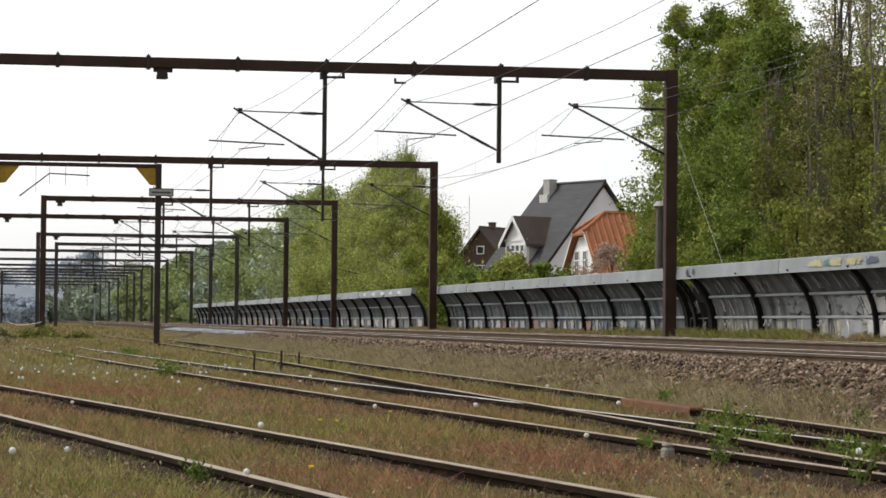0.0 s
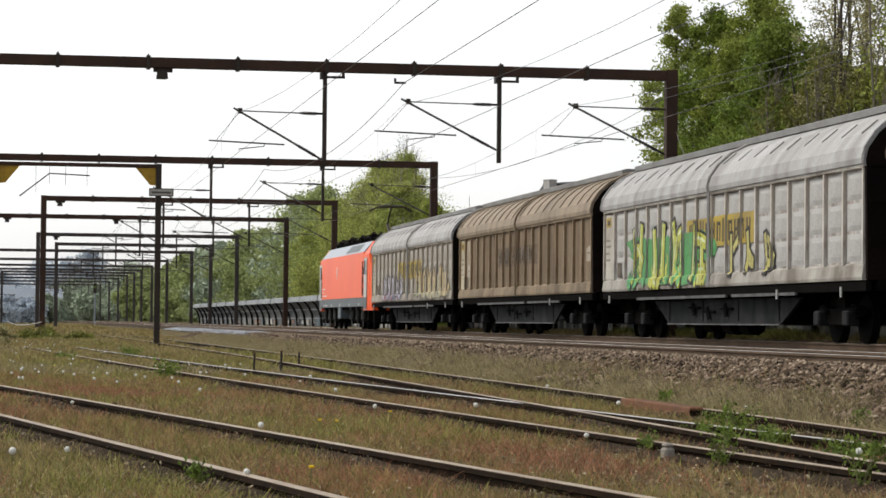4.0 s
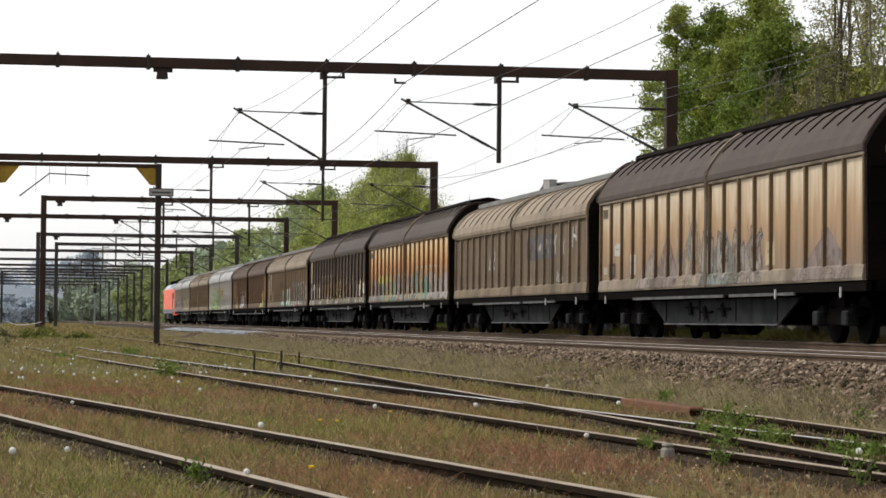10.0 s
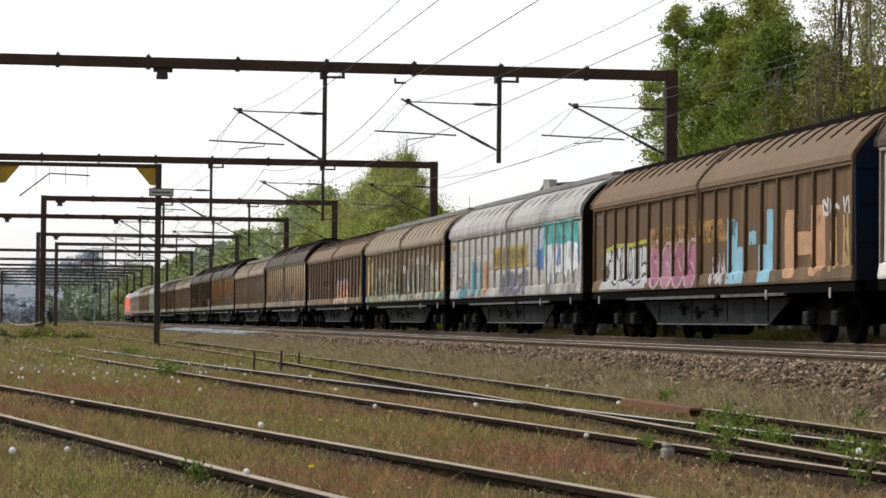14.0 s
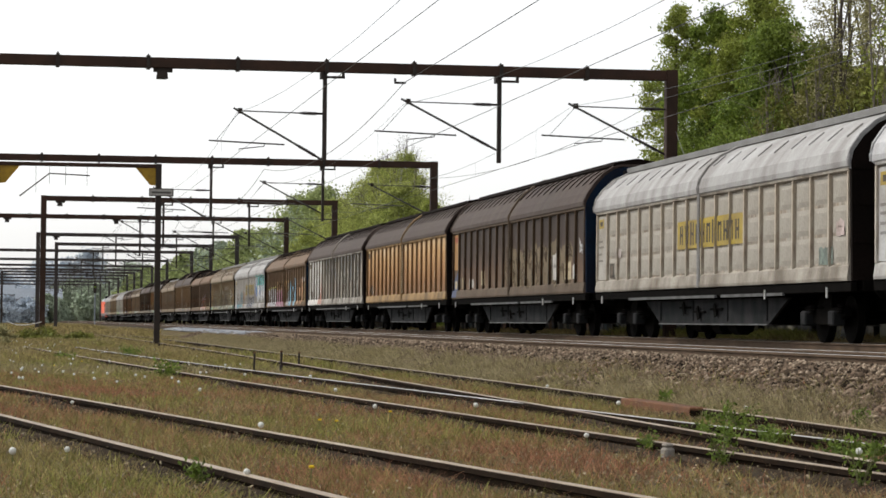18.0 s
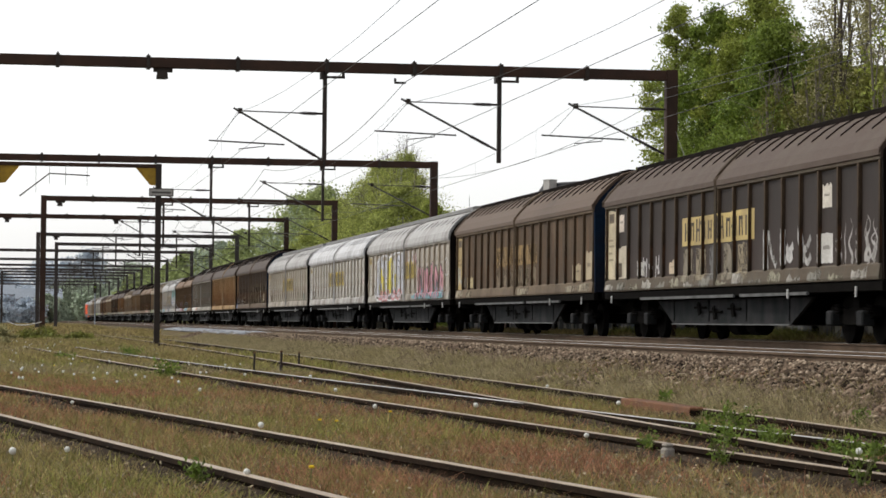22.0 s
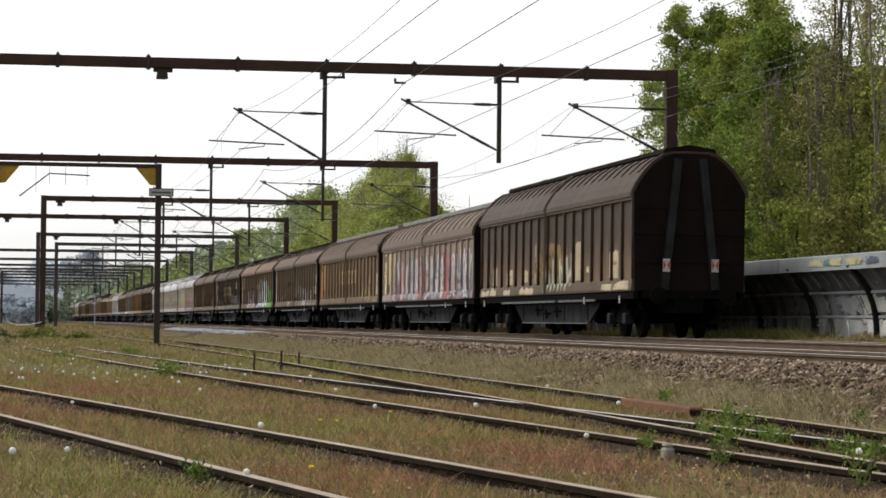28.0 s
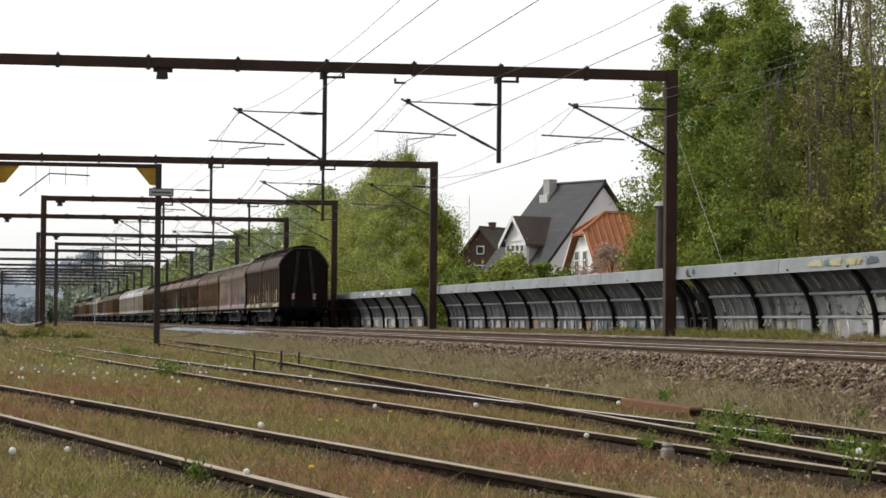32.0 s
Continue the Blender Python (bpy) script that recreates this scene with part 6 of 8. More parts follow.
GREY, GREY2, TAN, BROWN, DARK = (0.34, 0.32, 0.285), (0.41, 0.405, 0.39), (0.185, 0.145, 0.10), (0.10, 0.064, 0.043), (0.042, 0.030, 0.024)
RG, RT, RB = (0.40, 0.395, 0.39), (0.30, 0.24, 0.175), (0.062, 0.044, 0.038)
CREAM, ORANGE, WHITE, BLACK = (0.52, 0.43, 0.27), (0.42, 0.19, 0.06), (0.66, 0.66, 0.66), (0.02, 0.02, 0.02)
TEAL, BLUE, PINK, RED, GREEN, YELLOW = (0.05, 0.36, 0.36), (0.06, 0.16, 0.42), (0.48, 0.16, 0.22), (0.42, 0.06, 0.04), (0.08, 0.32, 0.05), (0.52, 0.44, 0.06)
SPECS = [
    # kind, wall, foot band, roof, label
    ("g", GREY, (0.37, 0.34, 0.29), RG, "light grey sliding wall wagon with yellow board and outlined graffiti"),
    ("a", TAN, (0.26, 0.205, 0.14), RT, "dusty tan sliding wall wagon with a faded board"),
    ("g", GREY2, (0.40, 0.38, 0.34), RG, "pale grey sliding wall wagon with green graffiti and yellow board"),
    ("d", (0.105, 0.066, 0.042), (0.13, 0.085, 0.055), (0.105, 0.070, 0.052), "brown twin section wagon with orange end panels and graffiti"),
    ("a", (0.155, 0.115, 0.078), (0.19, 0.145, 0.10), RT, "tan wagon with pale green and black round graffiti"),
    ("b", (0.045, 0.032, 0.026), (0.15, 0.13, 0.10), RB, "dark brown wagon with ridge cap and pale label patches"),
    ("b", (0.36, 0.205, 0.095), (0.22, 0.17, 0.12), RB, "rusty orange wagon with ridge cap and faded sprayed foot"),
    ("a", (0.145, 0.114, 0.082), (0.22, 0.172, 0.118), RT, "dusty tan wagon with a dark painted rectangle"),
    ("b", (0.40, 0.29, 0.18), (0.30, 0.25, 0.19), RB, "faded beige wagon with ridge cap and grey graffiti"),
]
SPECS += [
    ("c", (0.125, 0.088, 0.062), (0.20, 0.145, 0.10), (0.18, 0.115, 0.072), "brown wagon with orange and white flame graffiti"),
    ("a", (0.150, 0.118, 0.078), (0.20, 0.18, 0.11), RT, "tan wagon with large silver grey graffiti"),
    ("g", GREY2, (0.44, 0.43, 0.41), RG, "pale grey wagon with yellow board and teal graffiti"),
    ("c", (0.15, 0.095, 0.056), (0.17, 0.115, 0.07), (0.17, 0.108, 0.066), "brown wagon with white pink blue and orange graffiti"),
    ("b", (0.36, 0.345, 0.305), (0.40, 0.38, 0.34), RB, "whitish wagon with ridge cap and dark sprayed rear half"),
    ("b", (0.40, 0.245, 0.11), (0.36, 0.24, 0.12), RB, "ochre wagon with ridge cap and vertical rust streaks"),
    ("b", (0.052, 0.039, 0.031), (0.13, 0.10, 0.075), RB, "dark brown wagon with ridge cap and orange label panel"),
    ("g", (0.36, 0.335, 0.29), (0.38, 0.35, 0.30), RG, "light grey wagon with yellow board"),
    ("g", (0.40, 0.385, 0.355), (0.44, 0.43, 0.41), (0.56, 0.565, 0.58), "clean light grey wagon with yellow board"),
]
SPECS += [
    ("g", (0.36, 0.33, 0.285), (0.37, 0.35, 0.31), RG, "light grey wagon with yellow white and pink graffiti"),
    ("c", (0.085, 0.062, 0.044), (0.15, 0.115, 0.08), (0.110, 0.076, 0.056), "brown wagon with a faded ochre board"),
    ("c", (0.030, 0.023, 0.019), (0.10, 0.085, 0.065), (0.075, 0.052, 0.041), "dark brown wagon with cream board and pale letters"),
    ("c", (0.105, 0.070, 0.048), (0.13, 0.095, 0.07), (0.17, 0.108, 0.070), "brown wagon with large white graffiti and a green splash"),
    ("c", (0.080, 0.060, 0.044), (0.15, 0.12, 0.085), (0.115, 0.078, 0.058), "brown wagon with small white tags"),
    ("a", (0.125, 0.088, 0.058), (0.16, 0.115, 0.075), (0.125, 0.085, 0.062), "brown wagon with orange first panels and ochre board"),
    ("a", (0.26, 0.22, 0.19), (0.30, 0.24, 0.22), (0.135, 0.10, 0.075), "wagon covered in white red and blue striped graffiti"),
    ("b", (0.044, 0.031, 0.025), (0.11, 0.085, 0.062), (0.060, 0.041, 0.034), "dark brown rear wagon with ridge cap and tail boards"),
]
# gaps between the vehicles, metres along the line at 18 s
GAPS = [436.3, 413.9, 391.4, 368.8, 343.0, 319.9, 296.7, 274.3, 251.4, 228.3, 205.2, 182.6, 159.6, 136.4, 113.4, 90.6, 67.6, 45.0, 22.0, -0.9, -24.2, -47.5, -70.9, -94.0, -116.9, -140.2, -163.08]


def dress(w, i):
    """Boards, labels, repainted bays and graffiti of wagon i."""
    kind = KIND[w.name]
    top = PROFILE[kind][0][1] - 0.10
    pale, dark_ink = (0.58, 0.57, 0.54), (0.022, 0.021, 0.022)
    straw = (0.44, 0.42, 0.27)
    # first bays: repainted fields with plates and lines of small print
    first = {0: (0.44, 0.40, 0.32), 1: (0.50, 0.45, 0.33), 2: (0.50, 0.48, 0.42), 4: (0.54, 0.42, 0.23), 9: None, 10: (0.52, 0.36, 0.16), 11: (0.50, 0.50, 0.50), 16: (0.42, 0.40, 0.36), 17: (0.50, 0.50, 0.50),
             18: (0.45, 0.42, 0.37), 19: (0.46, 0.34, 0.15), 20: (0.58, 0.50, 0.34), 21: (0.42, 0.35, 0.24), 22: (0.52, 0.43, 0.27), 23: (0.46, 0.22, 0.07), 24: (0.60, 0.50, 0.30)}.get(i)
    if first:
        bay(w, 0, 1, 1.47, top, first)
    second = {1: (0.34, 0.28, 0.20), 4: (0.50, 0.40, 0.24), 10: (0.40, 0.30, 0.16), 23: (0.42, 0.21, 0.08), 24: (0.52, 0.42, 0.24)}.get(i)
    if second:
        bay(w, 1, 2, 1.47, top - (.02 if i != 10 else .25), second)
    if i not in (5, 15, 25):
        yellow = i in (0, 1, 2, 11, 16, 17, 18)
        block(w, .014, .040, top - .34, top - .10, (0.42, 0.30, 0.04) if yellow else (0.10, 0.075, 0.05), 3, "plate", "wagon_plate", 0.0)
        block(w, .020, .034, top - .28, top - .16, (0.05, 0.04, 0.03), 4, "plate", "plate_print", 0.0)
    if first and i not in (10, 23):
        dim = tuple(c * .45 for c in first)
        for k, (zz, du) in enumerate(((2.45, .020), (2.30, .026), (2.12, .016), (1.95, .022))):
            block(w, .014, .014 + du, zz, zz + .055, dim, 3, "plate", "small_print", 0.0)
    pocket(w, .074 if i in (16, 17, 18, 11, 0, 2) else .058, inner=(0.62, 0.62, 0.60) if i in (17, 18, 11) else (0.10, 0.08, 0.06))

    if i == 0:
        name_board(w, .36, .66, 2.05, 2.72)
        glyphs(w, 1, .16, .43, 1.25, 2.25, 5, (0.33, 0.31, 0.35), dark_ink, .22, 6, shine=(0.58, 0.55, 0.58))
        flames(w, 3, .20, .42, 1.18, 1.6, [(0.34, 0.16, 0.20), (0.18, 0.22, 0.36)], 14, .12, 9)
        field(w, 2, .59, .96, 1.22, 2.15, (0.40, 0.36, 0.26), 5, .08)
        glyphs(w, 5, .58, .97, 1.30, 2.42, 6, (0.52, 0.43, 0.22), dark_ink, .26, 6, shine=(0.55, 0.36, 0.22))
        flames(w, 6, .60, .95, 1.2, 1.9, [(0.30, 0.36, 0.26), (0.52, 0.46, 0.30)], 16, .10, 9)
    elif i == 1:
        name_board(w, .34, .64, 2.10, 2.70, (0.16, 0.125, 0.085), (0.055, 0.045, 0.04), True)
        block(w, .47, .50, 1.5, 2.6, (0.28, 0.21, 0.12), 2, "spray_worn")
        labels(w, [(.955, 2.0, 2.45, .03, (0.40, 0.35, 0.28)), (.075, 1.85, 2.3, .02, (0.5, 0.46, 0.38))])
    elif i == 2:
        name_board(w, .40, .66, 2.05, 2.72)
        field(w, 41, .13, .52, 1.25, 2.5, (0.09, 0.30, 0.10), 6, .08)
        glyphs(w, 42, .13, .50, 1.2, 2.75, 4, (0.44, 0.46, 0.07), dark_ink, .34, 7, shine=(0.60, 0.66, 0.40))
        flames(w, 43, .14, .50, 1.2, 1.9, [(0.50, 0.50, 0.10), (0.10, 0.36, 0.14)], 20, .18, 10)
        glyphs(w, 44, .56, .74, 1.4, 2.3, 3, (0.46, 0.42, 0.14), dark_ink, .18, 6)
    elif i == 3:
        bay(w, 0, 1, 1.47, top, (0.42, 0.185, 0.06))
        bay(w, 1, 2, 1.47, top - .05, (0.36, 0.15, 0.055))
        bay(w, 17, 18, 1.6, top, (0.40, 0.155, 0.05))
        flames(w, 51, .115, .165, 1.18, 2.45, [(0.48, 0.44, 0.10), (0.42, 0.36, 0.14)], 12, .16)
        field(w, 52, .27, .36, 1.2, 2.0, (0.52, 0.54, 0.60), 2, .16)
        flames(w, 53, .27, .36, 1.2, 2.4, [(0.62, 0.64, 0.70), (0.20, 0.26, 0.50), (0.60, 0.60, 0.62)], 14, .10, 3)
        for u, z1, c in ((.37, 2.6, (0.34, 0.24, 0.13)), (.44, 2.3, (0.38, 0.30, 0.20)), (.53, 2.1, (0.34, 0.27, 0.18)), (.585, 2.55, (0.40, 0.32, 0.20)), (.68, 2.0, (0.36, 0.30, 0.22))):
            block(w, u, u + .035, 1.46, z1, c, 1, "spray_worn")
        glyphs(w, 54, .66, .83, 1.5, 2.35, 4, (0.34, 0.17, 0.08), None, .10, 2, worn=True)
        flames(w, 55, .85, .935, 1.2, 2.6, [(0.50, 0.46, 0.20), (0.44, 0.40, 0.14)], 14, .17)
        field(w, 56, .85, .92, 1.18, 1.7, (0.48, 0.44, 0.16), 2, .16)
    elif i == 4:
        labels(w, [(.10, 1.5, 2.15, .045, (0.44, 0.36, 0.24)), (.93, 1.5, 2.3, .05, (0.36, 0.30, 0.22))])
        field(w, 61, .36, .61, 1.18, 2.0, (0.12, 0.22, 0.18), 1, .07, True)
        glyphs(w, 62, .385, .61, 1.22, 2.25, 4, (0.48, 0.54, 0.44), (0.13, 0.25, 0.21), .20, 2)
        name_board(w, .33, .63, 2.1, 2.65, (0.19, 0.115, 0.055), (0.10, 0.07, 0.05), True)
        loops(w, 63, .63, .92, 1.25, 2.45, 5, (0.66, 0.66, 0.66), [(0.10, 0.075, 0.06)], .055, 6)
    elif i == 5:
        bay(w, 0, 1, 2.3, top, (0.52, 0.40, 0.22))
        labels(w, [(.012, 1.5, 2.1, .03, (0.28, 0.23, 0.20)), (.060, 1.5, 2.3, .038, pale), (.155, 1.5, 2.1, .036, (0.50, 0.44, 0.26)), (.86, 1.5, 2.1, .04, pale), (.90, 1.75, 2.25, .032, (0.52, 0.38, 0.18)), (.945, 1.6, 2.1, .035, pale)])
        glyphs(w, 71, .115, .21, 1.95, 2.3, 4, (0.34, 0.30, 0.28), None, .06, 2, worn=True)
        loops(w, 72, .22, .48, 1.45, 2.6, 5, (0.22, 0.20, 0.18), None, .06)
        field(w, 73, .30, .56, 1.25, 2.4, (0.24, 0.15, 0.06), 1, .12, True)
        glyphs(w, 74, .40, .60, 1.4, 2.4, 4, (0.32, 0.24, 0.10), (0.10, 0.08, 0.05), .16, 3, worn=True)
        glyphs(w, 75, .62, .85, 1.4, 2.5, 4, (0.25, 0.21, 0.16), (0.08, 0.06, 0.05), .14, 3, worn=True)
        for u, du in ((.01, .03), (.06, .06), (.2, .05), (.36, .08), (.5, .06), (.66, .1), (.84, .15)):
            block(w, u, u + du, 1.17, 1.44, (0.36, 0.33, 0.26), 2, "spray_worn", rag=.04)
    elif i == 6:
        cs = [(0.24, 0.23, 0.20), (0.17, 0.12, 0.12), (0.12, 0.20, 0.17), (0.30, 0.22, 0.10), (0.08, 0.21, 0.17), (0.17, 0.14, 0.15)]
        for k in range(14):
            a = .02 + .068 * k
            field(w, 130 + k, a, a + .10, 1.17, 2.0 + .12 * (k % 3), cs[k % 6] if k < 11 else (0.33, 0.28, 0.27), 1, .12)
        field(w, 145, .12, .22, 1.9, 2.3, (0.42, 0.38, 0.06), 2)
        field(w, 146, .20, .34, 1.95, 2.25, (0.36, 0.33, 0.10), 2)
        loops(w, 147, .30, .52, 1.3, 2.3, 5, (0.50, 0.44, 0.32), None, .07, 3)
        loops(w, 148, .62, .96, 1.25, 2.45, 7, (0.48, 0.42, 0.33), None, .07, 3)
        flames(w, 141, .03, .97, 1.2, 2.5, [(0.50, 0.40, 0.25), (0.42, 0.34, 0.22), (0.10, 0.20, 0.17), (0.12, 0.09, 0.08)], 80, .07, 4)
    elif i == 7:
        field(w, 81, .59, .80, 2.15, 2.95, (0.075, 0.075, 0.085), 1, .03)
        glyphs(w, 82, .655, .86, 2.3, 2.95, 4, (0.36, 0.34, 0.30), None, .14, 2, worn=True)
        glyphs(w, 83, .885, .93, 2.4, 3.0, 1, (0.46, 0.45, 0.42), None, .10, 2)
        flames(w, 84, .29, .345, 2.0, 3.0, [(0.42, 0.40, 0.37)], 9, .09, 2)
        flames(w, 85, .80, .84, 1.5, 1.9, [(0.36, 0.33, 0.28)], 4, .10, 2)
    elif i == 8:
        labels(w, [(.075, 2.05, 2.4, .028, pale), (.155, 1.55, 2.1, .026, pale), (.018, 1.6, 1.85, .02, (0.4, 0.36, 0.28)), (.70, 1.55, 2.1, .03, CREAM)])
        for k, (a, b, z) in enumerate(((.20, .30, 2.2), (.26, .38, 2.5), (.36, .50, 2.9), (.47, .62, 2.5), (.58, .70, 2.2), (.80, .96, 2.2))):
            lay(w, [[(along(a), 1.3), (along(b), 1.3), (along((a + b) / 2 + .01), z)], [(along(a), 1.2), (along(b), 1.2), (along(b), 1.32), (along(a), 1.32)]], ((0.30, 0.25, 0.21), (0.24, 0.19, 0.17), (0.32, 0.26, 0.20), (0.20, 0.22, 0.20))[k % 4], 1, "spray_worn")
        flames(w, 92, .34, .66, 1.7, 2.8, [(0.10, 0.10, 0.15), (0.12, 0.20, 0.20)], 8, .09, 2)
        glyphs(w, 93, .46, .70, 1.4, 2.4, 4, (0.34, 0.30, 0.26), (0.16, 0.13, 0.12), .18, 2, worn=True)
    elif i == 9:
        bay(w, 0, 1, 1.5, 2.4, (0.30, 0.24, 0.16), mat="spray_worn")
        loops(w, 101, .56, .75, 1.25, 2.25, 4, (0.64, 0.60, 0.56), [(0.50, 0.20, 0.08), (0.54, 0.30, 0.20), (0.50, 0.10, 0.07), (0.54, 0.26, 0.07)], .09, 2, .48)
        flames(w, 102, .56, .77, 1.9, 2.55, [(0.60, 0.56, 0.52), (0.34, 0.22, 0.30)], 22, .09, 5)
        flames(w, 103, .53, .78, 1.18, 1.5, [(0.52, 0.22, 0.16), (0.60, 0.52, 0.46)], 22, .14, 5)
        flames(w, 104, .77, .98, 1.2, 2.5, [(0.36, 0.30, 0.17), (0.44, 0.36, 0.22)], 16, .16, 2, True)
        name_board(w, .30, .58, 2.0, 2.4, (0.18, 0.105, 0.05), (0.11, 0.07, 0.045), True)
        flames(w, 105, .34, .48, 1.85, 2.1, [(0.50, 0.34, 0.26)], 14, .07, 3)
    elif i == 10:
        field(w, 111, .10, .50, 1.18, 2.3, (0.36, 0.36, 0.28), 1, .06, True)
        field(w, 112, .54, .99, 1.18, 2.6, (0.36, 0.355, 0.27), 1, .06, True)
        for a, b in ((.12, .40), (.42, .56), (.54, .86)):
            field(w, int(a * 100), a, b, 1.3, 2.2 + (.25 if a > .5 else 0), (0.075, 0.075, 0.08), 2, .10)
        glyphs(w, 113, .125, .42, 1.42, 2.25, 5, straw, dark_ink, .25, 3)
        glyphs(w, 114, .42, .53, 1.2, 2.35, 2, (0.30, 0.44, 0.22), (0.10, 0.14, 0.09), .14, 4)
        glyphs(w, 115, .55, .86, 1.40, 2.5, 5, (0.42, 0.41, 0.29), (0.06, 0.06, 0.06), .26, 3)
        for k in range(10):
            a = .14 + .072 * k
            field(w, 900 + k, a, a + .06, 2.25 + (.25 if a > .5 else 0), 2.6 + (.25 if a > .5 else 0), (0.42, 0.41, 0.36), 1, .14, True)
        glyphs(w, 116, .885, .945, 2.0, 2.5, 3, (0.66, 0.66, 0.64), None, .07, 4)
        block(w, .945, .985, 1.5, 2.6, (0.50, 0.34, 0.14), 3, "spray")
        for u, c in ((.0, (0.12, 0.26, 0.20)), (.08, (0.40, 0.38, 0.20)), (.22, (0.36, 0.34, 0.22)), (.40, (0.12, 0.24, 0.20)), (.52, (0.34, 0.34, 0.30)), (.66, (0.42, 0.40, 0.24)), (.8, (0.30, 0.36, 0.30)), (.9, (0.10, 0.24, 0.22))):
            block(w, u, u + .12, 1.17, 1.44, c, 2, "spray_worn", rag=.04)
        flames(w, 117, .13, .96, 1.2, 1.55, [(0.12, 0.12, 0.12), (0.48, 0.46, 0.36)], 40, .16, 6)
    elif i == 11:
        name_board(w, .38, .64, 2.05, 2.72)
        field(w, 121, .19, .24, 1.2, 2.45, (0.07, 0.25, 0.32), 2, .03)
        field(w, 122, .255, .285, 1.2, 2.4, (0.16, 0.33, 0.38), 2, .03)
        field(w, 123, .295, .345, 1.3, 2.4, (0.46, 0.23, 0.10), 2, .03)
        flames(w, 124, .09, .16, 1.18, 1.75, [(0.07, 0.24, 0.30)], 9, .22, 2)
        for k, a in enumerate((.44, .49, .535, .585)):
            field(w, 270 + k, a, a + .06, 1.2, 1.85 + .1 * (k % 2), (0.15, 0.16, 0.20), 2, .10, True)
        flames(w, 125, .45, .64, 1.25, 1.9, [(0.34, 0.35, 0.40), (0.06, 0.07, 0.12)], 12, .10, 4)
        field(w, 126, .695, .775, 1.9, 2.6, (0.05, 0.14, 0.40), 6, .10)
        field(w, 127, .70, .78, 2.5, 3.1, (0.44, 0.48, 0.58), 6, .10)
        for k, (a, b) in enumerate(((.745, .83), (.82, .90), (.885, .975))):
            field(w, 128 + k, a, b, 2.15, 3.22, (0.06, 0.40, 0.37), 7, .12)
            field(w, 135 + k, a + .005, b - .005, 2.7, 3.2, (0.14, 0.46, 0.44), 8, .14, True)
        for k in range(4):
            field(w, 264 + k, .755 + .052 * k, .815 + .052 * k, 1.75, 2.62, (0.70, 0.72, 0.73), 9, .08)
            a = .752 + .056 * k
            lay(w, [[(along(a), 2.0), (along(a + .05), 2.0), (along(a + (.008 if k % 2 else .038)), 1.42 + .06 * k)]], (0.70, 0.72, 0.73), 10)
        for k in range(5):
            a = .765 + .043 * k
            lay(w, stroke([(along(a), 2.95 - .05 * k), (along(a + .006), 2.4), (along(a - .004), 1.8)], .09, .03), (0.03, 0.10, 0.12), 12)
        flames(w, 262, .70, .98, 1.9, 3.2, [(0.05, 0.16, 0.42), (0.46, 0.52, 0.60)], 9, .14, 12, True)
    elif i == 12:
        block(w, .045, .27, 1.2, 1.44, (0.44, 0.43, 0.44), 1, "spray")
        for k in range(5):
            field(w, 131 + k, .05 + .045 * k, .10 + .045 * k, 1.25, 2.25, (0.48, 0.48, 0.50), 1, .06)
        glyphs(w, 137, .055, .275, 1.4, 2.25, 5, (0.56, 0.56, 0.58), dark_ink, .22, 2)
        lay(w, stroke([(along(.05), 2.2), (along(.12), 2.32), (along(.2), 2.30), (along(.27), 2.36)], .10), (0.40, 0.40, 0.06), 6)
        loops(w, 138, .285, .49, 1.2, 2.3, 4, (0.48, 0.36, 0.40), [(0.34, 0.12, 0.19), (0.38, 0.17, 0.24), (0.28, 0.09, 0.14)], .08, 2, .5)
        name_board(w, .28, .60, 2.15, 2.65, (0.33, 0.19, 0.06), (0.17, 0.10, 0.05), True)
        for a, b, z0, z1 in ((.605, .635, 1.2, 2.6), (.635, .665, 1.2, 2.0), (.675, .70, 2.0, 2.3), (.735, .755, 1.2, 2.7), (.715, .735, 1.2, 2.0)):
            block(w, a, b, z0, z1, (0.24, 0.46, 0.58), 4, "spray", "graffiti", 0.01)
        for a, b in ((.79, .835), (.87, .915)):
            field(w, int(a * 999), a, b, 1.2, 2.7, (0.48, 0.27, 0.15), 3, .02)
        block(w, .81, .90, 1.7, 2.2, (0.48, 0.27, 0.15), 4, "spray", "graffiti", 0.02)
        glyphs(w, 139, .925, .985, 1.3, 2.4, 2, (0.40, 0.27, 0.11), None, .10, 3)
        glyphs(w, 140, .90, .985, 2.4, 2.75, 3, (0.60, 0.58, 0.56), None, .08, 4)
        flames(w, 141, .55, .60, 1.2, 1.9, [(0.46, 0.44, 0.46)], 7, .14, 4)
    elif i == 13:
        for k in range(5):
            bay(w, k, k + 1, 1.47, top, (0.70, 0.69, 0.66))
        block(w, .006, .275, 1.17, 1.45, (0.66, 0.64, 0.60), 1, "spray", rag=.0)
        for u, z0, n in ((.015, 1.7, 8), (.07, 2.0, 5), (.13, 1.5, 7), (.19, 1.8, 9)):
            for k in range(n):
                block(w, u, u + .018 + .006 * (k % 3), z0 + .12 * k, z0 + .12 * k + .045, (0.30, 0.29, 0.28), 3, "plate", "small_print", 0.0)
        lay(w, [[(along(.205), 1.2), (along(.285), 1.2), (along(.262), 2.3)], [(along(.235), 1.9), (along(.27), 1.9), (along(.25), 2.75)]], (0.48, 0.25, 0.19), 4)
        for k, (a, b, z) in enumerate(((.30, .40, 3.3), (.38, .48, 2.8), (.46, .58, 3.3), (.60, .72, 2.6), (.70, .86, 3.1), (.84, .97, 2.4))):
            lay(w, [[(along(a), top), (along(b), top), (along((a + b) / 2), z - 1.0)]], (0.16, 0.155, 0.15), 2, "spray_worn")
